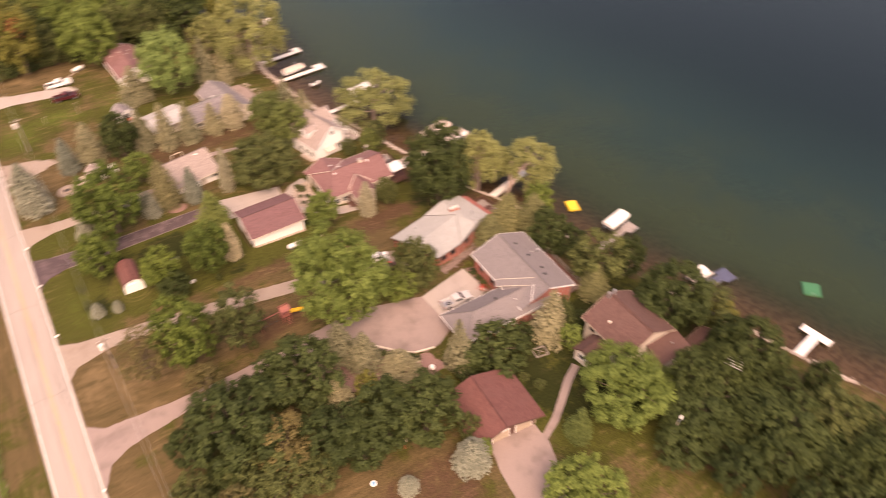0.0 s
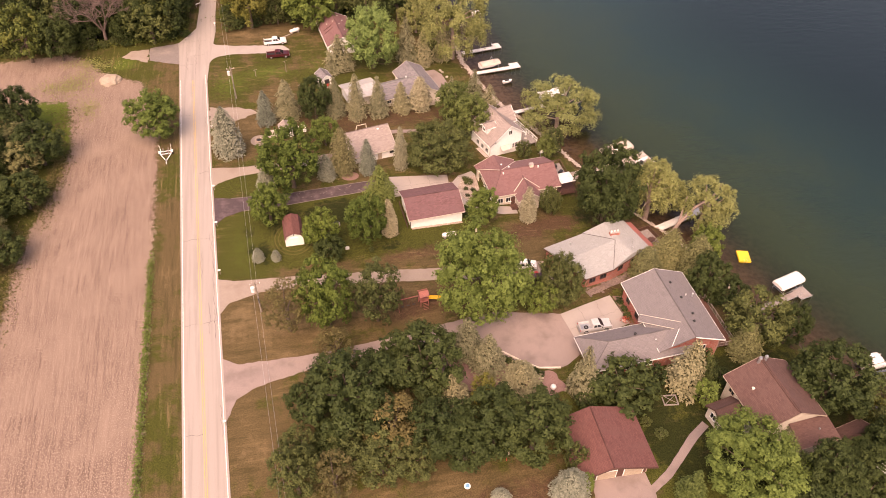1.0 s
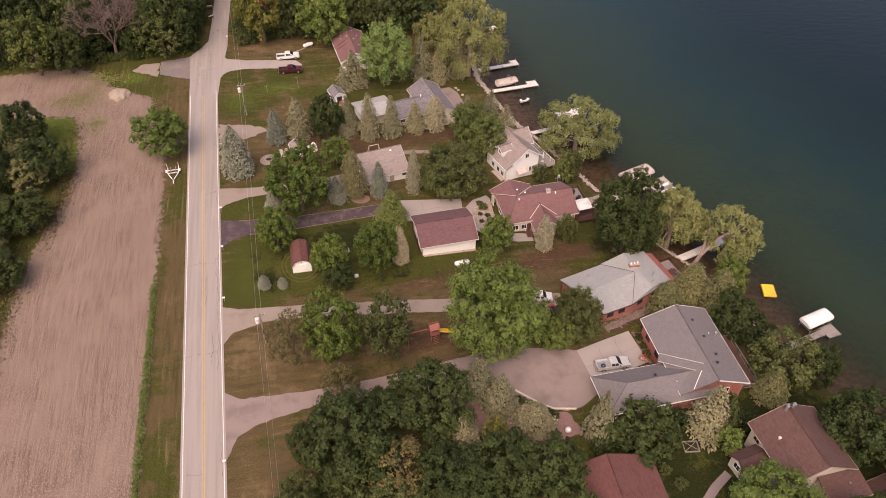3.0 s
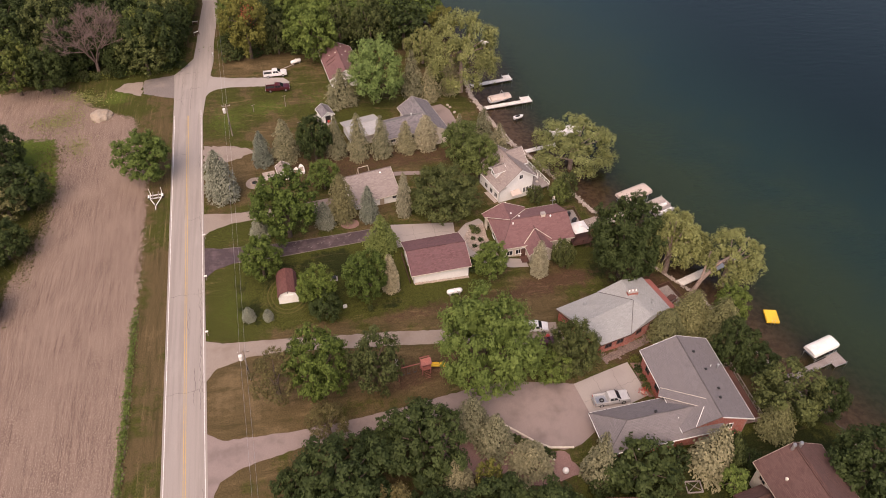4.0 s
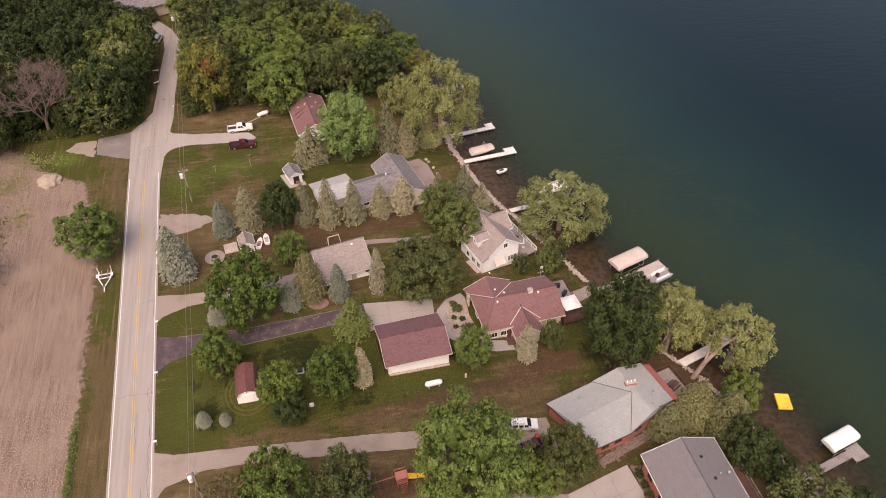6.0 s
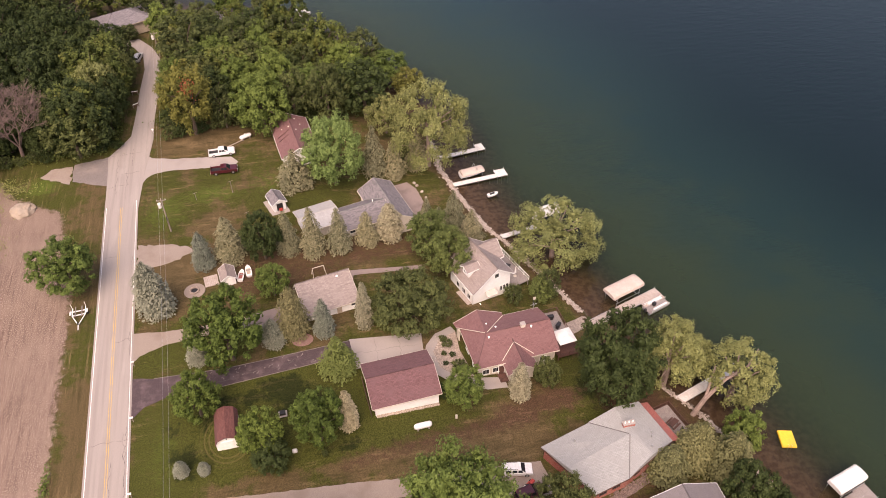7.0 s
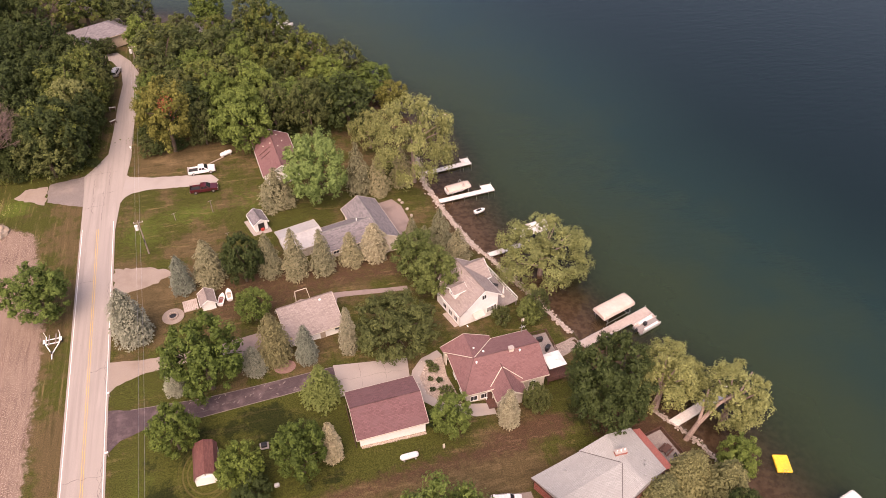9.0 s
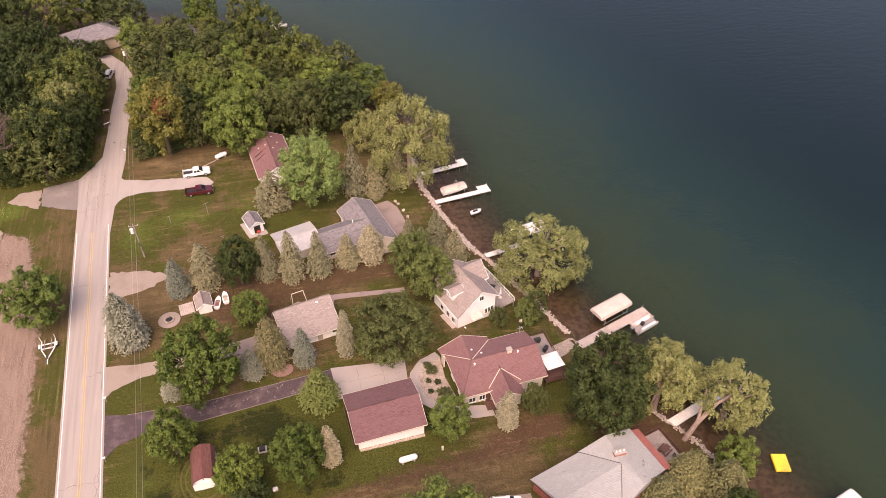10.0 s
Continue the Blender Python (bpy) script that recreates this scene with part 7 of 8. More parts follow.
pickup(-2.8, 184.5, 1.5, WHITE_CAR, "white crew-cab pickup parked on the concrete driveway")
pickup(-2.5, 177.4, -1.5, MAROON_CAR, "dark maroon pickup parked on the grass")
silver = pickup(45.4, 73.3, -1.0, SILVER, "silver pickup with a tyre in its bed", -0.75, ALU)
spare = holder("spare_tyre", 43.7, 73.1, g(45.4, 73.3) + 0.9, 7.0, "black spare tyre lying in the pickup bed", "tyre")
bm = bmesh.new()
for a in range(20):
    for b in range(8):
        t1, t2 = a * math.pi / 10, b * math.pi / 4
        bm.verts.new(((0.3 + 0.11 * math.cos(t2)) * math.cos(t1), (0.3 + 0.11 * math.cos(t2)) * math.sin(t1), 0.11 + 0.11 * math.sin(t2)))
bm.verts.ensure_lookup_table()
for a in range(20):
    for b in range(8):
        bm.faces.new([bm.verts[i] for i in (a * 8 + b, (a + 1) % 20 * 8 + b, (a + 1) % 20 * 8 + (b + 1) % 8, a * 8 + (b + 1) % 8)])
part("tyre", bm, RUBBER, spare)
estate(37.8, 90.4, -12.0, WHITE_CAR, "white estate car parked on the gravel drive")
estate(38.3, 86.3, 8.0, MAROON_CAR, "dark red car half hidden under trees")
estate(-23.8, 236.6, 78.0, SILVER, "grey car parked on the wooded lane")


# ---- lake shore ----
def rocks(name, line, n, spread, lo, hi, label, seed):
    """A belt of tumbled boulders along a line."""
    rng = random.Random(seed)
    V, Fc = [], []
    base = bmesh.new()
    bmesh.ops.create_icosphere(base, subdivisions=1, radius=1)
    bv, bf = [v.co.copy() for v in base.verts], [[v.index for v in f.verts] for f in base.faces]
    base.free()
    seg = [(Vector(a), Vector(b)) for a, b in zip(line[:-1], line[1:])]
    total = sum((b - a).length for a, b in seg)
    for _ in range(n):
        d = rng.uniform(0, total)
        for a, b in seg:
            if d <= (b - a).length:
                break
            d -= (b - a).length
        p = a + (b - a).normalized() * d
        side = Vector(((b - a).y, -(b - a).x)).normalized() * -rng.gauss(0, spread)
        x, y, r = p.x + side.x, p.y + side.y, rng.uniform(lo, hi)
        z, k = g(x, y), len(V)
        turn_m = Euler((rng.uniform(0, 6), rng.uniform(0, 6), rng.uniform(0, 6))).to_matrix()
        for v in bv:
            q = turn_m @ Vector((v.x * rng.uniform(0.8, 1.2), v.y * rng.uniform(0.7, 1.1), v.z * rng.uniform(0.6, 0.9))) * r
            V.append((x + q.x, y + q.y, z + 0.15 * r + q.z))
        Fc += [[k + i for i in f] for f in bf]
    me = bpy.data.meshes.new(name)
    me.from_pydata(V, [], Fc)
    me.materials.append(BANK_PEBBLES if name == "bank_stones" else ROCK)
    return tagged(new(name, me), label, "rocks", "", "stuff")


rocks("riprap", [(46.6, 184), (46.0, 172.7), (48.3, 159.5), (51.0, 149.3), (53.6, 144), (58.2, 131), (61.2, 122)], 2400, 0.42, 0.13, 0.3, "pale boulders piled along the waterline", 1)
rocks("riprap", [(65.2, 108), (72.6, 94.8), (75.3, 85), (79.4, 70)], 900, 0.38, 0.12, 0.28, "pale boulders along the shaded bank", 2)
rocks("riprap", [(83.2, 60), (89.2, 45), (97.2, 25)], 600, 0.55, 0.12, 0.3, "boulders along the southern bank", 3)
rocks("bed_stones", [(31.6, 112.6), (31.4, 116.4), (33.4, 119)], 130, 0.9, 0.08, 0.2, "rounded stones in the planting bed", 4)
rocks("bank_stones", [(47.4, 81.7), (54.8, 84.4), (59.8, 86.3)], 260, 0.45, 0.1, 0.3, "pale stones on the bank below the house", 5)
rocks("wall_stones", [(18.9, 105.0), (29.2, 105.35)], 150, 0.12, 0.06, 0.14, "pale stones along the garage wall", 6)
for i, (x, y, r) in enumerate(((39.0, 166, 1), (39.6, 163.6, 1), (40.0, 161.2, 1), (38.6, 167.0, 1), (39.6, 158.6, 1))):
    s = holder("edging_stone", x, y, None, 40 * i, "dark rounded edging stone beside the patio", "stone", "patio stones")
    part("stone", box(0.7, 0.55, 0.5, 0, 0, -0.1, bevel=0.16), ROCK, s)


def dock(x0, y0, x1, y1, w, material, label, z=-5.5, head=None):
    """A pier of deck panels on pipe legs; head: (length along, width across, offset across) of a platform at its end."""
    L, a = math.hypot(x1 - x0, y1 - y0), math.degrees(math.atan2(y1 - y0, x1 - x0))
    d = holder("dock", x0, y0, z, a, label, "dock")
    n = max(2, round(L / 1.5))
    for i in range(n):
        part("deck_panel", box(L / n - 0.025, w, 0.09, (i + 0.5) * L / n, 0, -0.09, bevel=0.012), material, d)
    for i in range(0, n + 1, 2):
        for s in (-1, 1):
            part("leg", rod((i * L / n + (0.06 if i == 0 else -0.06), s * (w / 2 + 0.05), -2.6), (i * L / n + (0.06 if i == 0 else -0.06), s * (w / 2 + 0.05), 0.25), 0.045), ALU, d)
    for s in (-1, 1):
        part("side_beam", box(L, 0.06, 0.16, L / 2, s * (w / 2 + 0.03), -0.18), ALU, d)
    if head:
        hl, hw, off = head
        k = max(2, round(hw / 1.2))
        for i in range(k):
            part("deck_panel", box(hl, hw / k - 0.025, 0.09, L - hl / 2, off - hw / 2 + (i + 0.5) * hw / k, -0.075, bevel=0.012), material, d)
        for sx in (0, 1):
            for sy in (-1, 1):
                part("leg", rod((L - sx * hl, off + sy * hw / 2, -2.6), (L - sx * hl, off + sy * hw / 2, 0.4), 0.045), ALU, d)
    return d


def canopy_shell(L, W, rise, drop):
    """A rounded vinyl cover, open below."""
    bm = bmesh.new()
    rows = []
    for i, (x, k) in enumerate(((-L / 2, 0.8), (-L / 2 + 0.35, 0.96), (-L / 4, 1.0), (0, 1.0), (L / 4, 1.0), (L / 2 - 0.35, 0.96), (L / 2, 0.8))):
        row = []
        for j in range(9):
            a = math.pi * j / 8
            row.append(bm.verts.new((x, -math.cos(a) * W / 2 * (0.96 if k < 0.9 else 1), math.sin(a) ** 0.8 * rise * k - (drop if j in (0, 8) else 0))))
        rows.append(row)
    for a, b in zip(rows[:-1], rows[1:]):
        for j in range(8):
            f = bm.faces.new((a[j], b[j], b[j + 1], a[j + 1]))
            f.smooth = True
    bm.faces.new(rows[0])
    bm.faces.new(rows[-1][::-1])
    bmesh.ops.recalc_face_normals(bm, faces=bm.faces[:])
    return bm


def boat_hull(L, W, H):
    """A pointed hull with a flat stern; the bow lies along x."""
    bm = bmesh.new()
    rows = []
    for x, k, up in ((-0.5, 0.9, 0), (-0.2, 1.0, 0), (0.15, 0.95, 0.03), (0.36, 0.66, 0.1), (0.5, 0.06, 0.2)):
        rows.append([bm.verts.new((x * L, s * W / 2 * k * b, z * H + up * H)) for s, b, z in ((-1, 1, 1), (-1, 0.8, 0.25), (0, 0.0, 0.0), (1, 0.8, 0.25), (1, 1, 1))])
    for a, b in zip(rows[:-1], rows[1:]):
        for j in range(4):
            bm.faces.new((a[j], b[j], b[j + 1], a[j + 1]))
        bm.faces.new((a[4], b[4], b[0], a[0]))
    bm.faces.new(rows[0])
    bm.faces.new(rows[-1][::-1])
    bmesh.ops.recalc_face_normals(bm, faces=bm.faces[:])
    return bm


def boat_lift(x, y, rot, L, W, cover, label, boat=True, top=2.3):
    b = holder("boat_lift", x, y, WATER, rot, label, "boat lift")
    for sx in (-1, 1):
        for sy in (-1, 1):
            part("post", rod((sx * L * 0.36, sy * (W / 2 - 0.1), -1.4), (sx * L * 0.36, sy * (W / 2 - 0.1), top), 0.06), ALU, b)
    for sy in (-1, 1):
        part("side_beam", box(L * 0.8, 0.08, 0.1, 0, sy * (W / 2 - 0.1), 0.5), ALU, b)
        part("canopy_rail", box(L * 0.96, 0.06, 0.08, 0, sy * (W / 2 - 0.1), top), ALU, b)
    for sx in (-1, 1):
        part("cross_beam", box(0.1, W - 0.2, 0.1, sx * L * 0.3, 0, 0.32), ALU, b)
    part("canopy", canopy_shell(L, W, 0.5, 0.35), cover, b).location = (0, 0, top + 0.06)
    for i in range(13):
        x = (i - 6) * L * 0.074
        part("canopy_rib", join(*[rod((x, -math.cos(math.pi * j / 8) * W / 2, math.sin(math.pi * j / 8) ** 0.8 * 0.5 + top + 0.07), (x, -math.cos(math.pi * (j + 1) / 8) * W / 2, math.sin(math.pi * (j + 1) / 8) ** 0.8 * 0.5 + top + 0.07), 0.03, sides=5) for j in range(8)]), cover, b)
    if boat:
        m = holder("motorboat", x, y, WATER + 0.55, rot, "white motorboat hanging in a boat lift", "boat")
        part("hull", boat_hull(L * 0.85, W * 0.66, 0.8), WHITE_CAR, m)
        part("cockpit", box(L * 0.35, W * 0.45, 0.12, -L * 0.08, 0, 0.76, bevel=0.04), BLACK, m)
        part("outboard", box(0.4, 0.35, 0.8, -L * 0.46, 0, 0.3, bevel=0.1), BLACK, m)


dock(47.2, 177.2, 58.6, 178.6, 1.3, DOCK_WHITE, "white panelled dock with a wider end", head=(2.0, 2.6, 0.65))
dock(47.6, 166.2, 60.8, 167.4, 1.3, DOCK_WHITE, "white dock with a platform beside a covered boat", head=(2.6, 2.6, 0.65))
dock(53.0, 146.4, 62.6, 148.0, 1.2, DOCK_WHITE, "narrow white dock half hidden by a willow")
dock(62.2, 118.8, 78.0, 123.6, 1.8, DOCK_TAN, "long tan dock with a broad platform", head=(5.2, 3.0, -0.6))
dock(69.6, 98.7, 84.4, 103.2, 1.6, DOCK_WHITE, "long white dock under leaning willows")
dock(79.2, 73.8, 88.8, 76.0, 1.2, DECK_GREY, "grey weathered dock leading to a boat lift", head=(0.8, 1.2, 0))
dock(88.4, 55.4, 98.0, 55.5, 1.5, BLUE_DECK, "dock with dark blue decking", head=(2.6, 3.4, 0))
dock(90.0, 34.0, 100.6, 36.2, 1.7, DOCK_WHITE, "long white T-shaped dock", head=(1.7, 5.6, 0))
dock(88.2, 75.6, 90.9, 76.1, 2.6, DECK_GREY, "square grey weathered dock platform")
boat_lift(71.0, 124.7, 17.5, 7.8, 3.4, CANVAS_TAN, "boat lift with a tan canopy beside the dock")
boat_lift(63.8, 150.1, 11.0, 7.2, 3.0, CANVAS_WHITE, "boat lift with a white canopy behind a willow")
boat_lift(87.4, 77.9, 14.0, 6.0, 2.7, CANVAS_WHITE, "boat lift with a ribbed white canopy", top=2.2)
boat_lift(56.6, 197.8, 10.0, 3.0, 1.7, CANVAS_WHITE, "small boat lift with a white canopy by the wood", boat=False, top=1.2)


def covered_boat(x, y, rot, label):
    b = holder("covered_boat", x, y, WATER + 0.35, rot, label, "boat")
    part("hull", boat_hull(6.0, 2.4, 0.9), WHITE_CAR, b)
    c = canopy_shell(5.6, 2.4, 0.6, 0.1)
    part("cover", c, CANVAS_TAN, b, "tan fitted boat cover").location = (0, 0, 0.95)
    part("tower", join(rod((0.3, -1.1, 0.9), (0.8, -0.9, 2.3), 0.05), rod((0.3, 1.1, 0.9), (0.8, 0.9, 2.3), 0.05), rod((0.8, -0.9, 2.3), (0.8, 0.9, 2.3), 0.05), rod((1.3, -1.1, 0.9), (0.8, -0.9, 2.3), 0.04), rod((1.3, 1.1, 0.9), (0.8, 0.9, 2.3), 0.04)), ALU, b)
    for sx in (-2, 2):
        for sy in (-1.4, 1.4):
            part("lift_post", rod((sx, sy, -1.8), (sx, sy, 1.2), 0.05), ALU, b)


covered_boat(52.8, 169.1, 9.0, "boat under a tan cover with a wakeboard arch")


def pontoon_boat(x, y, rot, label, cover=None):
    b = holder("pontoon_boat", x, y, WATER, rot, label, "boat")
    for s in (-0.8, 0.8):
        part("pontoon", join(rod((-2.6, s, 0.05), (2.2, s, 0.05), 0.3, sides=12), rod((2.2, s, 0.05), (2.9, s, 0.25), 0.3, 0.05, 12)), ALU, b)
    part("deck", box(5.2, 2.3, 0.1, 0, 0, 0.35), DECK_GREY, b)
    for s in (-1, 1):
        part("side_panel", box(4.6, 0.05, 0.6, 0.1, s * 1.12, 0.46), WHITE_CAR, b)
        part("bench", box(3.4, 0.5, 0.4, 0.3, s * 0.82, 0.46, bevel=0.06), CANVAS_WHITE, b)
    part("console", box(0.6, 0.6, 0.8, -0.4, 0.2, 0.46, bevel=0.06), BLACK, b)
    part("outboard", box(0.45, 0.4, 0.9, -2.8, 0, 0.1, bevel=0.1), BLACK, b)
    if cover:
        part("bimini", canopy_shell(2.4, 2.2, 0.35, 0.05), cover, b).location = (-0.3, 0, 2.0)
        part("bimini_frame", join(rod((-1.2, -1.05, 1.0), (-0.3, -1.05, 2.1), 0.03), rod((-1.2, 1.05, 1.0), (-0.3, 1.05, 2.1), 0.03)), ALU, b)


pontoon_boat(76.0, 120.2, 18.0, "pontoon boat moored beside the broad dock")
pontoon_boat(92.4, 58.0, 2.0, "white pontoon boat beside the blue dock", CANVAS_WHITE)
pontoon_boat(23.5, 262.0, 30.0, "small white boat off the wooded point", CANVAS_WHITE)


def raft(x, y, rot, lx, ly, material, label):
    r = holder("swim_raft", x, y, WATER - 0.05, rot, label, "raft")
    part("float", box(lx, ly, 0.4, 0, 0, 0, bevel=0.06), material, r)
    part("top_edge", join(box(lx - 0.1, 0.12, 0.03, 0, ly / 2 - 0.12, 0.4), box(lx - 0.1, 0.12, 0.03, 0, -ly / 2 + 0.12, 0.4), box(0.12, ly - 0.4, 0.03, lx / 2 - 0.12, 0, 0.4), box(0.12, ly - 0.4, 0.03, -lx / 2 + 0.12, 0, 0.4)), material, r)
    part("ladder", join(rod((-0.25, -ly / 2 - 0.1, -0.3), (-0.25, -ly / 2 - 0.1, 0.9), 0.03), rod((0.25, -ly / 2 - 0.1, -0.3), (0.25, -ly / 2 - 0.1, 0.9), 0.03), rod((-0.25, -ly / 2 - 0.1, 0.9), (-0.25, -ly / 2 + 0.4, 0.45), 0.03),
                        rod((0.25, -ly / 2 - 0.1, 0.9), (0.25, -ly / 2 + 0.4, 0.45), 0.03)), ALU, r)


raft(83.7, 87.6, -16, 2.4, 3.1, YELLOW, "bright yellow square swim raft with a ladder")
raft(108.5, 44.4, -42, 3.3, 3.3, GREEN_PLASTIC, "green square swim raft")
jet = holder("jet_ski_lift", 55.3, 160.4, WATER, 12, "small white personal watercraft on a low lift", "jet ski")
part("hull", boat_hull(2.6, 1.1, 0.6), WHITE_CAR, jet).location = (0, 0, 0.25)
part("seat", box(1.2, 0.4, 0.35, -0.2, 0, 0.8, bevel=0.1), BLACK, jet)
for sx in (-0.9, 0.9):
    part("lift_beam", box(0.12, 1.7, 0.12, sx, 0, 0.15), BLACK, jet)
    for sy in (-0.85, 0.85):
        part("lift_post", rod((sx, sy, -1.2), (sx, sy, 0.6), 0.05), BLACK, jet)


# ---- roadside and gardens ----
def utility_pole(x, y, h, rot, label, transformer=True):
    p = holder("utility_pole", x, y, None, rot, label, "utility pole", "power line")
    part("pole", rod((0, 0, -0.5), (0, 0, h), 0.17, 0.11, 10), POLE_WOOD, p)
    part("crossarm", box(1.8, 0.12, 0.14, 0, 0.12, h - 0.7), POLE_WOOD, p)
    for s in (-0.8, 0.0, 0.8):
        part("insulator", rod((s, 0.12, h - 0.56), (s, 0.12, h - 0.34), 0.06, 0.04, 8), CANVAS_WHITE, p)
    if transformer:
        t = part("transformer", rod((-0.55, 0, h - 2.2), (-0.55, 0, h - 1.2), 0.34, sides=14), CANVAS_WHITE, p, "pale grey transformer can")
        part("transformer_lid", rod((-0.55, 0, h - 1.195), (-0.55, 0, h - 1.08), 0.36, 0.2, 14), CANVAS_WHITE, t)
    part("riser_guard", box(0.16, 0.14, 1.0, 0.0, -0.2, h * 0.35), BLACK, p)


POLES = [(-8.6, 17.0, 8.2, True), (-11.6, 88.3, 7.6, True), (-13.8, 159.1, 8.6, True), (-18.1, 237.3, 7.5, True)]
for x, y, h, tr in POLES:
    utility_pole(x, y, h, 2, "grey wooden utility pole with a pale transformer", tr)


def wire(name, p, q, sag, label):
    cu = bpy.data.curves.new(name, "CURVE")
    cu.dimensions, cu.bevel_depth, cu.bevel_resolution = "3D", 0.014, 1
    sp = cu.splines.new("POLY")
    sp.points.add(14)
    for i in range(15):
        u = i / 14
        v = Vector(p).lerp(Vector(q), u)
        sp.points[i].co = (v.x, v.y, v.z - sag * 4 * u * (1 - u), 1)
    ob = new(name, cu)
    cu.materials.append(ALU)
    return tagged(ob, label, "cable", "power line")


for (x0, y0, h0, _), (x1, y1, h1, _) in zip(POLES[:-1], POLES[1:]):
    for off in (-0.5, 0.3):
        wire("power_cable", (x0 + off, y0 + 0.12, g(x0, y0) + h0 - 0.35), (x1 + off, y1 + 0.12, g(x1, y1) + h1 - 0.35), 1.2, "thin grey overhead power cable")

for x, y, h in ((-1.1, 169.6, 3.2), (-8.7, 168.5, 1.9), (1.6, 159.9, 1.9)):
    p = holder("clothes_post", x, y, None, 20, "thin weathered clothes-line post on the lawn", "post", "clothes-line posts")
    part("post", rod((0, 0, -0.3), (0, 0, h), 0.07, 0.05), POLE_WOOD, p)
    part("crossbar", rod((-0.5, 0, h - 0.08), (0.5, 0, h - 0.08), 0.04), POLE_WOOD, p)
for x, y in ((-19.3, 124.4), (-18.9, 112.8), (-18.5, 99.2), (-18.2, 66.0), (-19.4, 146.6)):
    m = holder("mailbox", x, y, None, 5, "small mailbox on a wooden post beside the road", "mailbox", "roadside mailboxes")
    part("post", box(0.11, 0.11, 1.05, 0, 0, 0), POLE_WOOD, m)
    b = part("box", join(box(0.5, 0.24, 0.16, -0.06, 0, 1.05), rod((-0.31, 0, 1.2), (0.19, 0, 1.2), 0.12, sides=12)), CANVAS_WHITE, m)
    part("flag", box(0.04, 0.02, 0.16, 0.0, 0.14, 1.18), RED_PAINT, b)

lamp = holder("lamp_post", 51.9, 123.5, None, 0, "dark garden post with a small hanging banner", "post")
part("pole", rod((0, 0, -0.3), (0, 0, 3.4), 0.06, 0.05), BLACK, lamp)
part("banner", box(0.5, 0.05, 0.7, 0.1, 0, 2.9), CREAM, lamp)

tr = holder("boat_trailer", -29.4, 138.2, None, 3, "empty white boat trailer parked on the verge", "trailer")
part("frame", join(*[strip(a, b, 0.14, 0.14) for a, b in (((-1.1, 0.2, 0.55), (-1.1, 2.2, 0.55)), ((1.1, 0.2, 0.55), (1.1, 2.2, 0.55)), ((-1.1, 0.2, 0.55), (0, -2.2, 0.5)), ((1.1, 0.2, 0.55), (0, -2.2, 0.5)),
                                                         ((-1.1, 0.3, 0.56), (1.1, 0.3, 0.56)), ((-1.1, 1.3, 0.56), (1.1, 1.3, 0.56)), ((0, -2.2, 0.5), (0, -3.3, 0.45)))]), WHITE, tr)
for s in (-1, 1):
    part("bunk", strip((s * 0.55, -0.2, 0.72), (s * 0.55, 2.3, 0.72), 0.16, 0.1), DECK_GREY, tr)
    part("guide_post", rod((s * 1.15, 2.15, 0.55), (s * 1.2, 2.15, 1.7), 0.05), WHITE, tr)
    w = part("wheel", rod((s * 1.25, 0.9, 0.32), (s * 1.5, 0.9, 0.32), 0.32, sides=16), RUBBER, tr)
    part("mudguard", box(0.34, 0.95, 0.08, s * 1.38, 0.9, 0.68, bevel=0.03), WHITE, tr)
part("winch", box(0.2, 0.3, 0.5, 0, -2.1, 0.55, bevel=0.04), BLACK, tr)

pit = holder("fire_pit", -9.3, 140.5, None, 0, "round stone fire pit on a pale gravel ring", "fire pit")
bm = bmesh.new()
bmesh.ops.create_circle(bm, cap_ends=True, segments=28, radius=1.95)
ring = bmesh.ops.extrude_face_region(bm, geom=bm.faces[:])
bmesh.ops.translate(bm, vec=(0, 0, 0.08), verts=[v for v in ring["geom"] if isinstance(v, bmesh.types.BMVert)])
bmesh.ops.recalc_face_normals(bm, faces=bm.faces[:])
part("gravel_ring", bm, GRAVEL, pit)

for i in range(12):
    a = i * math.pi / 6
    part("stone", box(0.42, 0.3, 0.32, math.cos(a) * 0.8, math.sin(a) * 0.8, 0.06, math.degrees(a) + 90, 0.06), STONES, pit)
part("ash", rod((0, 0, 0.085), (0, 0, 0.12), 0.62, sides=16), BLACK, pit)


def gas_tank(x, y, rot, label):
    t = holder("propane_tank", x, y, None, rot, label, "gas tank")
    bm = bmesh.new()
    rows = []
    for xx, r in ((-1.5, 0.08), (-1.42, 0.3), (-1.2, 0.46), (-0.9, 0.5), (0.9, 0.5), (1.2, 0.46), (1.42, 0.3), (1.5, 0.08)):
        rows.append([bm.verts.new((xx, r * math.cos(a * math.pi / 8), 0.8 + r * math.sin(a * math.pi / 8))) for a in range(16)])
    for a, b in zip(rows[:-1], rows[1:]):
        for j in range(16):
            f = bm.faces.new((a[j], b[j], b[(j + 1) % 16], a[(j + 1) % 16]))
            f.smooth = True
    bm.faces.new(rows[0])
    bm.faces.new(rows[-1])
    bmesh.ops.recalc_face_normals(bm, faces=bm.faces[:])
    part("tank", bm, WHITE_CAR, t)
    part("dome", rod((0, 0, 1.28), (0, 0, 1.46), 0.22, 0.16, 14), WHITE_CAR, t)
    for s in (-0.9, 0.9):
        part("foot", box(0.22, 0.8, 0.36, s, 0, 0.0), CONCRETE, t)


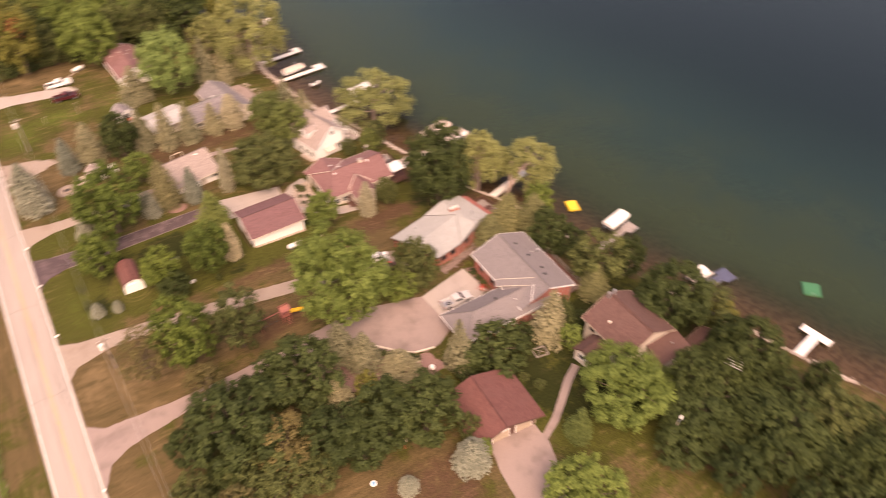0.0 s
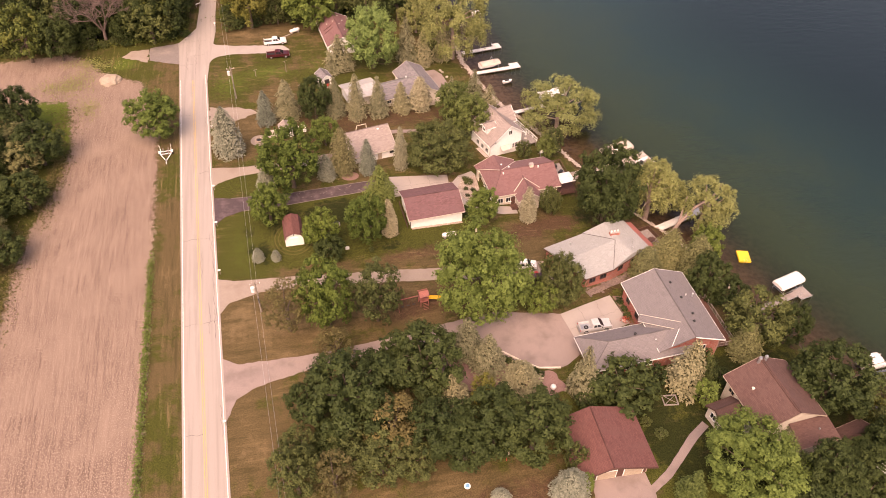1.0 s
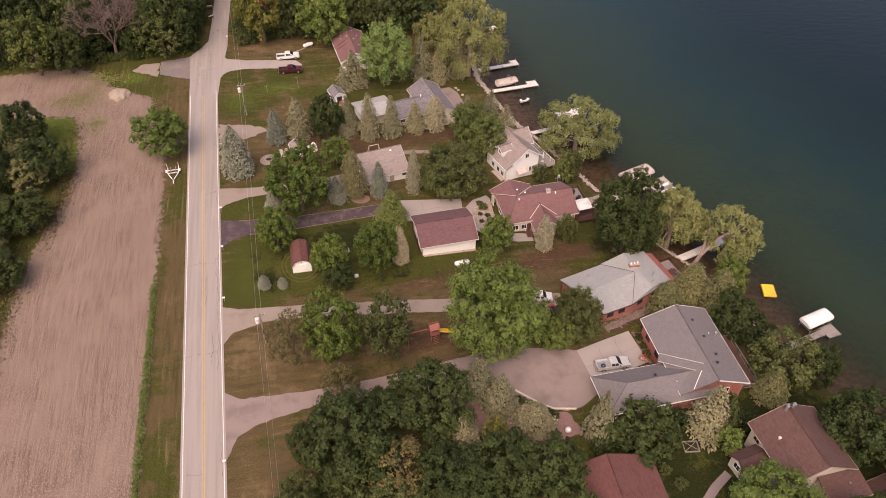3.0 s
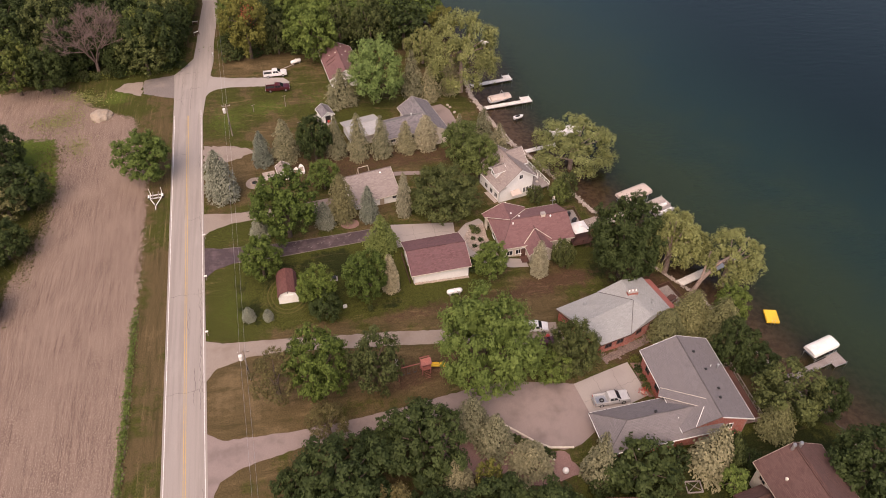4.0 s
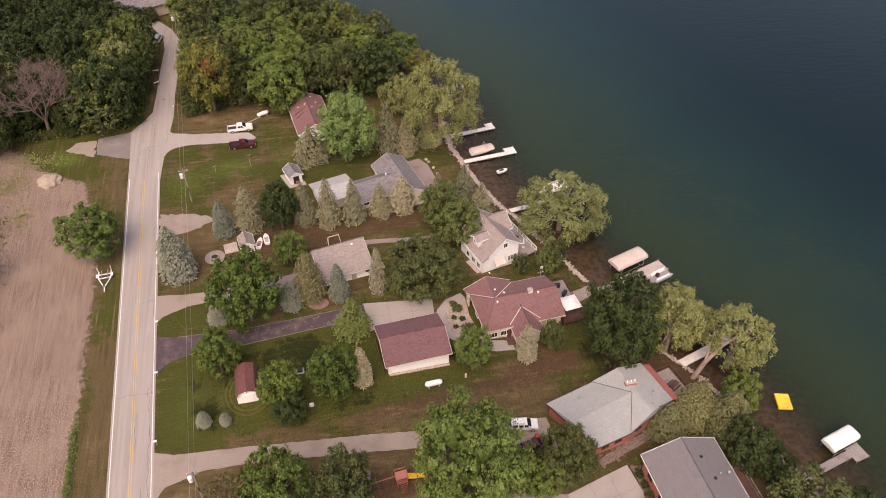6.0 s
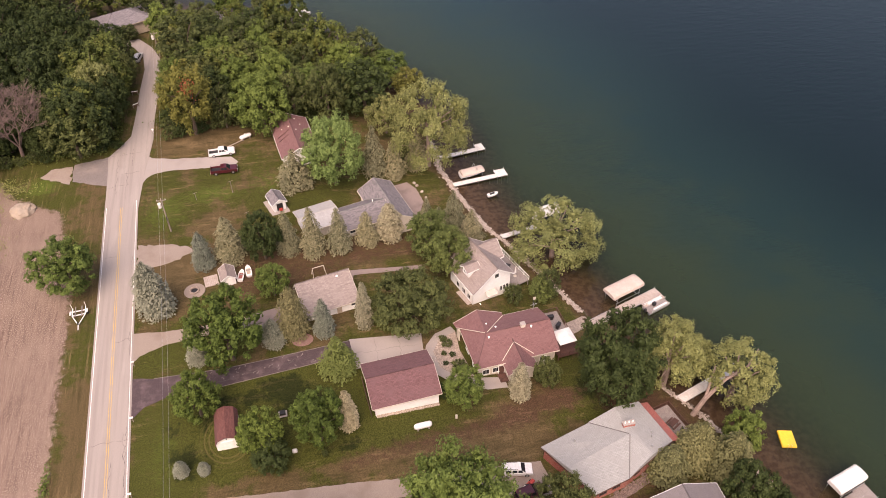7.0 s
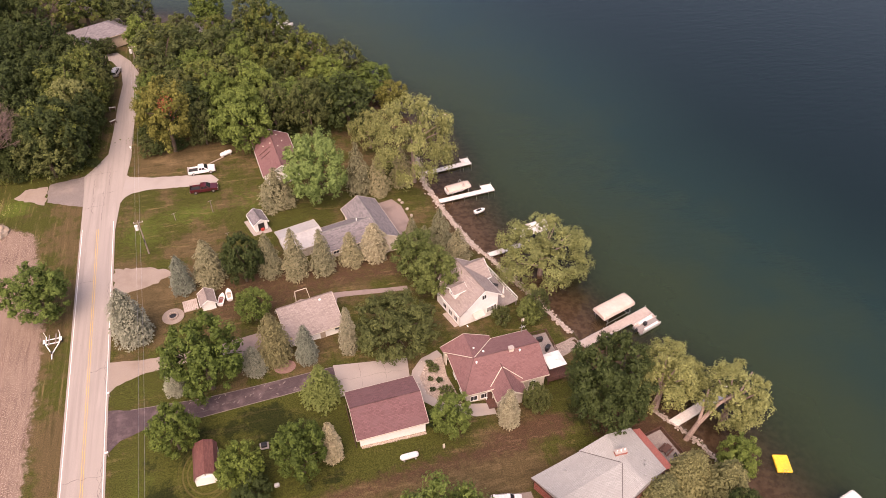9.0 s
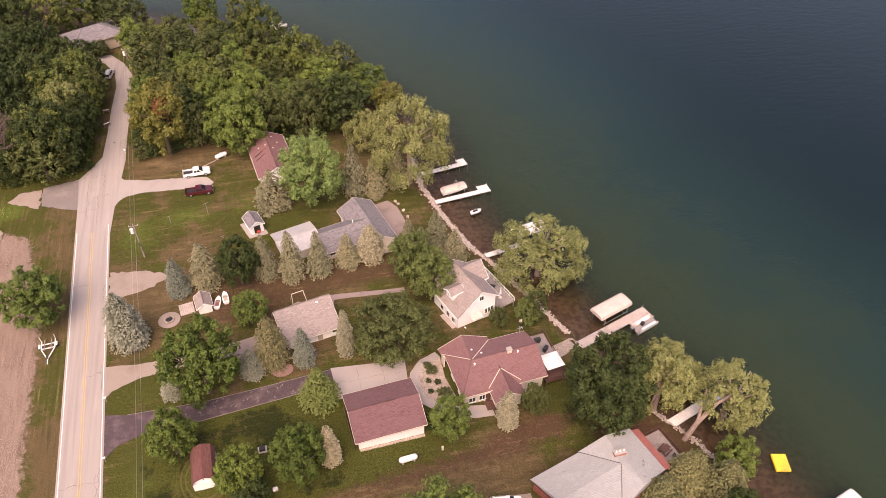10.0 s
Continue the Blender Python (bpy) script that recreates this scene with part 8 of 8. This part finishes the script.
gas_tank(25.6, 101.3, 2.0, "white propane tank lying on the dry lawn")
gas_tank(2.8, 190.2, 24.0, "white propane tank near the wood's edge")
lg = holder("log", 0.2, 188.4, None, 30, "pale fallen timber lying on dry grass", "log")
part("log", rod((-2.2, 0, 0.15), (2.2, 0, 0.15), 0.16, 0.12, 8), SAND, lg)

play = holder("playset", 16.9, 84.6, None, 6, "red timber play tower with swings and a yellow slide", "playground")
for sx in (-0.7, 0.7):
    for sy in (-0.7, 0.7):
        part("tower_post", box(0.12, 0.12, 2.9, sx, sy, 0), RED_WOOD, play)
part("platform", box(1.6, 1.6, 0.08, 0, 0, 1.35), RED_WOOD, play)
for s in (-0.7, 0.7):
    part("side_rail", box(1.5, 0.06, 0.6, 0, s, 1.5), RED_WOOD, play)
part("roof_beam", box(1.8, 0.12, 0.12, 0, 0.7, 2.85), RED_WOOD, play)
part("roof_panel", slab([(-0.9, -0.9, 2.7), (0.9, -0.9, 2.7), (0.9, 0.1, 3.3), (-0.9, 0.1, 3.3)], 0.05), RED_WOOD, play)
for i in range(6):
    part("rung", box(0.9, 0.05, 0.05, 0, -0.85 - i * 0.16, 1.3 - i * 0.22), RED_WOOD, play)
part("slide", slab([(0.8, -0.35, 1.4), (0.8, 0.35, 1.4), (3.6, 0.35, 0.25), (3.6, -0.35, 0.25)], 0.08), YELLOW, play)
for s in (-0.38, 0.38):
    part("slide_edge", strip((0.8, s, 1.5), (3.6, s, 0.35), 0.06, 0.2), YELLOW, play)
part("swing_beam", strip((-0.7, 0, 2.4), (-4.8, 0, 2.4), 0.12, 0.14), RED_WOOD, play)
for s in (-0.9, 0.9):
    part("swing_leg", rod((-4.8, s, 0), (-4.7, 0, 2.4), 0.06), RED_WOOD, play)
for x in (-1.8, -2.9, -3.9):
    part("swing", join(rod((x - 0.22, 0, 2.4), (x - 0.22, 0, 0.5), 0.015, sides=5), rod((x + 0.22, 0, 2.4), (x + 0.22, 0, 0.5), 0.015, sides=5), box(0.5, 0.2, 0.04, x, 0, 0.46)), BLACK, play)

for x, y, r, m, words in ((-0.6, 142.6, 78, CANVAS_WHITE, "small white boat resting on the grass"), (0.8, 143.6, 95, WHITE_CAR, "white jon boat resting on the grass")):
    k = holder("rowing_boat", x, y, None, r, words, "boat")
    part("hull", boat_hull(3.0, 1.2, 0.55), m, k)
    part("seat", box(0.3, 0.9, 0.05, 0, 0, 0.56), DECK_GREY, k)
    part("liner", box(1.5, 0.7, 0.03, -0.3, 0, 0.555), TAN if r > 90 else RED_WOOD, k)

dome = holder("garden_dome", 33.9, 62.2, None, 0, "white round dome standing in mulch", "garden ornament")
bm = bmesh.new()
bmesh.ops.create_uvsphere(bm, u_segments=18, v_segments=10, radius=0.5)
bmesh.ops.translate(bm, vec=(0, 0, 0.45), verts=bm.verts[:])
for f in bm.faces:
    f.smooth = True
part("ball", bm, CANVAS_WHITE, dome)
part("foot", rod((0, 0, -0.1), (0, 0, 0.12), 0.4, 0.35, 14), CONCRETE, dome)
disc = holder("garden_disc", 15.8, 48.0, None, 0, "small round white lid with a blue face on the grass", "garden ornament")
part("rim", rod((0, 0, 0), (0, 0, 0.16), 0.5, 0.46, 20), CANVAS_WHITE, disc)
part("face", rod((0, 0, 0.161), (0, 0, 0.18), 0.3, sides=18), BLUE_PLASTIC, disc)
bird = holder("birdhouse", 22.6, 50.9, None, 0, "pale birdhouse on a red post", "birdhouse")
part("post", rod((0, 0, -0.3), (0, 0, 2.0), 0.06), RED_PAINT, bird)
part("house", box(0.6, 0.6, 0.6, 0, 0, 2.0, bevel=0.12), CREAM, bird)
part("roof", rod((0, 0, 2.6), (0, 0, 2.9), 0.5, 0.05, 8), TAN, bird)
sb = holder("sandbox", 52.0, 56.3, None, -8, "square pale timber sandbox with crossed bars", "sandbox")
for s in (-1, 1):
    part("board", box(2.4, 0.1, 0.3, 0, s * 0.9, 0), DECK_GREY, sb)
    part("board", box(0.1, 1.7, 0.3, s * 1.15, 0, 0), DECK_GREY, sb)
    part("crossbar", strip((-1.1, -s * 0.85, 0.34), (1.1, s * 0.85, 0.34 + 0.03 * s), 0.07, 0.04), DECK_GREY, sb)
ac = holder("well_cover", 4.2, 108.8, None, 0, "dark square cover on a pale concrete slab", "well cover")
part("slab", box(1.4, 1.2, 0.12, 0, 0, 0, bevel=0.02), CONCRETE, ac)
part("box", box(0.9, 0.75, 0.5, 0, 0, 0.12, bevel=0.05), BLACK, ac)
rk = holder("boulder", 5.4, 101.4, None, 0, "pale boulder beside dark shrubs", "stone")
part("stone", box(0.8, 0.6, 0.6, 0, 0, -0.1, bevel=0.18), CANVAS_WHITE, rk)
mk = holder("marker_post", 31.3, 102.0, None, 0, "short pale marker post on the lawn", "post")
part("post", box(0.35, 0.3, 0.9, 0, 0, 0, bevel=0.04), CREAM, mk)
bl = holder("water_tank", 10.5, 239.3, None, 0, "blue plastic drum in a clearing", "drum")
part("drum", rod((0, 0, 0), (0, 0, 1.6), 0.9, sides=18), BLUE_PLASTIC, bl)
part("lid", rod((0, 0, 1.605), (0, 0, 1.75), 0.8, 0.5, 18), CANVAS_WHITE, bl)
for x, y, r in ((-23.4, 216.2, 0), (-22.9, 209.8, 30)):
    s = holder("road_barrier", x, y, None, r, "striped wooden barrier at the wood's edge", "barrier")
    part("board", box(1.6, 0.06, 0.25, 0, 0, 0.8), WHITE, s)
    part("board", box(1.6, 0.06, 0.25, 0, 0, 0.4), DARK_WOOD, s)
    for q in (-0.7, 0.7):
        part("leg", box(0.08, 0.5, 1.1, q, 0, 0), POLE_WOOD, s)
sc = holder("sign_marker", -18.4, 196.9, None, 0, "small white roadside marker", "marker")
part("post", rod((0, 0, -0.2), (0, 0, 1.1), 0.05), CANVAS_WHITE, sc)
part("plate", box(0.4, 0.03, 0.4, 0, 0, 0.8), CANVAS_WHITE, sc)

bm = bmesh.new()
bmesh.ops.create_icosphere(bm, subdivisions=4, radius=1)
for v in bm.verts:
    n = noise.noise(v.co * 2.3) * 0.18 + noise.noise(v.co * 7) * 0.06
    v.co = Vector((v.co.x * 2.5 * (1 + n), v.co.y * 2.3 * (1 + n), max(v.co.z, -0.1) * 1.5 * (1 + n)))
mound = holder("sand_heap", -43.9, 172.6, None, 0, "heap of pale sand at the field's corner", "sand heap")
part("heap", bm, SAND, mound)

def tv_antenna(x, y, h, rot, label):
    a = holder("tv_antenna", x, y, None, rot, label, "antenna")
    part("mast", rod((0, 0, -0.3), (0, 0, h), 0.05, 0.04, 8), ALU, a)
    part("boom", rod((-1.5, 0, h - 0.1), (1.5, 0, h - 0.1), 0.035, sides=6), ALU, a)
    for i in range(6):
        part("element", rod((-1.4 + 0.55 * i, -1.25 + 0.07 * i, h - 0.05), (-1.4 + 0.55 * i, 1.25 - 0.07 * i, h - 0.05), 0.03, sides=5), ALU, a)


tv_antenna(75.0, 35.4, 7.2, 25.0, "aluminium television antenna on a tall mast above the trees")
lamp = holder("yard_lamp", 58.6, 31.4, None, 20.0, "white yard lamp on a tall wooden pole", "lamp post")
part("pole", rod((0, 0, -0.4), (0, 0, 6.2), 0.12, 0.09, 8), POLE_WOOD, lamp)
part("arm", rod((0, 0, 5.9), (1.1, 0, 6.2), 0.04, sides=6), ALU, lamp)
part("lamp_head", join(rod((0.9, 0, 6.15), (1.5, 0, 6.2), 0.2, 0.12, 10), rod((1.15, 0, 5.95), (1.15, 0, 6.15), 0.16, 0.2, 10)), WHITE, lamp)

mower = holder("lawn_tractor", 38.9, 87.7, None, 35.0, "small red and white lawn tractor on the drive", "lawn mower")
part("hood", box(0.9, 0.6, 0.5, 0.45, 0, 0.35, bevel=0.1), RED_PAINT, mower)
part("seat", box(0.45, 0.5, 0.4, -0.45, 0, 0.5, bevel=0.08), BLACK, mower)
part("deck", box(1.0, 1.1, 0.18, -0.1, 0, 0.15, bevel=0.05), RED_PAINT, mower)
part("grass_bag", box(0.6, 0.9, 0.6, -1.05, 0, 0.3, bevel=0.1), CANVAS_WHITE, mower)
for sx, r in ((-0.5, 0.28), (0.7, 0.2)):
    for sy in (-0.45, 0.45):
        part("wheel", rod((sx, sy - 0.08, r), (sx, sy + 0.08, r), r, sides=14), RUBBER, mower)
bench = holder("garden_bench", 12.4, 86.4, None, 84.0, "long weathered grey bench beside the swings", "bench")
part("seat", box(2.4, 0.4, 0.07, 0, 0, 0.42), DECK_GREY, bench)
part("backrest", box(2.4, 0.06, 0.45, 0, 0.22, 0.5), DECK_GREY, bench)
for sx in (-1.0, 1.0):
    part("leg", box(0.1, 0.38, 0.42, sx, 0, 0), DECK_GREY, bench)

# kerbs and low hedge by the wide drive
kerb = holder("kerb", 0, 0, 0, 0, "low pale kerbs edging the drive", "kerb")
for a, b in (((26.8, 72.1), (31.0, 68.0)), ((31.0, 68.0), (33.0, 66.6)), ((33.0, 66.6), (36.6, 66.0)), ((26.4, 68.9), (30.6, 65.3)), ((30.6, 65.3), (33.0, 64.4))):
    n = 4
    for i in range(n):
        p, q = [(a[0] + (b[0] - a[0]) * u / n, a[1] + (b[1] - a[1]) * u / n) for u in (i, i + 0.97)]
        part("kerb_stone", strip((*p, g(*p) + 0.12), (*q, g(*q) + 0.12), 0.22, 0.26), CREAM, kerb)
for i in range(7):
    u = i / 6
    plant("shrub", 27.6 + 5.0 * u, 69.2 - 4.0 * u, 0.75, 1.0, "clipped low green hedge shrub", "drive hedge")
for x, y, r, h in ((33.6, 117.6, 1.0, 1.4), (32.6, 115.6, 0.5, 0.6), (34.4, 112.0, 1.3, 1.7), (32.4, 113.4, 0.5, 0.5), (34.0, 115.0, 0.6, 0.6), (33.2, 119.0, 0.7, 0.8), (52.6, 78.6, 0.8, 1.1), (52.6, 76.6, 0.7, 1.0), (52.4, 74.8, 0.8, 1.2),
                   (47.6, 50.4, 1.0, 1.2), (46.2, 53.0, 0.9, 1.1), (9.8, 99.6, 0.5, 1.5), (30.8, 107.2, 1.6, 1.8), (62.3, 52.5, 1.2, 1.6)):
    plant("shrub", x, y, r, h)
for x, y, r, h in ((37.6, 57.9, 1.8, 3.0), (41.0, 58.6, 2.0, 3.4), (44.6, 58.9, 2.2, 3.8), (48.2, 59.4, 2.0, 3.2), (51.2, 60.4, 1.9, 3.4), (60.6, 60.4, 2.0, 3.0), (62.4, 58.8, 1.6, 2.6)):
    plant("shrub", x, y, r, h, "tall dark green shrub in a garden hedge", "garden hedge")


def weeds(name, spots, n, size, material, label, seed, tall=0.5):
    """Rank grass and weeds: many small upright blades round the given spots."""
    rng = np.random.default_rng(seed)
    s = np.array(spots, float)
    k = rng.integers(0, len(s), n)
    P = np.stack([s[k, 0] + rng.normal(size=n) * s[k, 2], s[k, 1] + rng.normal(size=n) * s[k, 3], np.zeros(n)], 1)
    P[:, 2] = height(P[:, 0], P[:, 1]) + rng.uniform(0.05, tall, n)
    me = cards_mesh(name, *cards(P, rng.normal(size=(n, 3)) + np.array([0, 0, 0.8]), size, rng), material)
    return tagged(new(name, me), label, "weeds", "", "stuff")


weeds("tall_weeds", [(-31.1, y, 0.35, 2.0) for y in range(40, 108, 4)], 4200, 0.16, LEAF_MAPLE, "rank green weeds along the field edge", 31)
weeds("rough_grass", [(-52.5, 128, 1.2, 5), (-51.5, 140, 1.2, 5), (-53, 155, 2, 5), (-56.5, 112, 1.2, 5), (-57, 98, 1.5, 6)], 3600, 0.2, LEAF_BROWN, "rough tall grass beside the field", 32)
weeds("undergrowth", [(-70 + 6 * i, 190.6, 3, 0.9) for i in range(7)] + [(-14 + 5 * i, 200.5, 2.5, 0.9) for i in range(6)] + [(-27, 200, 0.8, 4), (-15.5, 208, 0.8, 5), (-15.5, 222, 0.8, 6)], 5200, 0.24, LEAF_WOODS, "green undergrowth along the wood's edge", 33, 1.4)
weeds("field_weeds", [(-53.5, 170.3, 3.0, 2.6), (-55.5, 172.5, 2.5, 1.6), (-48, 160.9, 1.6, 2.2), (-50.5, 182.6, 2.6, 1.4), (-46.5, 180.5, 2.2, 1.2), (-51, 175, 2.0, 2.6)], 2600, 0.16, LEAF_WILLOW, "sparse green weeds among the stubble", 35, 0.35)
weeds("bank_plants", [(52.8, 81.0, 0.5, 0.4), (52.9, 78, 0.4, 1.5), (52.8, 75, 0.4, 1.5), (58, 84.5, 2, 0.6)], 700, 0.14, LEAF_YELLOW, "yellow-green garden plants by the brick wall", 34, 0.8)


def dead_tree(x, y, h, spread, seed, label, depth=4):
    rng = random.Random(seed)
    t = holder("dead_tree", x, y, None, 0, label, "tree")
    twigs = []

    def grow(p, d, length, r, depth):
        q = p + d * length
        twigs.append(rod(p, q, r, r * 0.6, 5 if depth > 1 else 4))
        if depth == 0:
            return
        for _ in range(4 if depth == 2 else 3 if depth > 1 else 5):
            n = (d + Vector((rng.gauss(0, 1), rng.gauss(0, 1), rng.gauss(0.15, 0.6))) * 0.42 * spread).normalized()
            grow(p + d * length * rng.uniform(0.6, 1.0), n, length * rng.uniform(0.62, 0.8), max(r * 0.58, 0.022), depth - 1)

    part("trunk", rod((0, 0, -0.4), (0.3, 0, h * 0.18), h * 0.022, h * 0.018, 8), DEAD_BARK, t)
    for i in range(6):
        a = i * 1.05 + rng.uniform(-0.3, 0.3)
        twigs = []
        grow(Vector((0.3, 0, h * 0.16)), Vector((math.cos(a) * 0.42 * spread, math.sin(a) * 0.42 * spread, 1)).normalized(), h * 0.27, h * 0.011, depth)
        part("limb", join(*twigs), DEAD_BARK, t)


dead_tree(-46.4, 192.2, 20.5, 1.2, 1, "bare grey-brown dead tree at the wood's edge", 5)
dead_tree(-43.0, 262.0, 15, 1.0, 2, "bare dead tree among the woods")
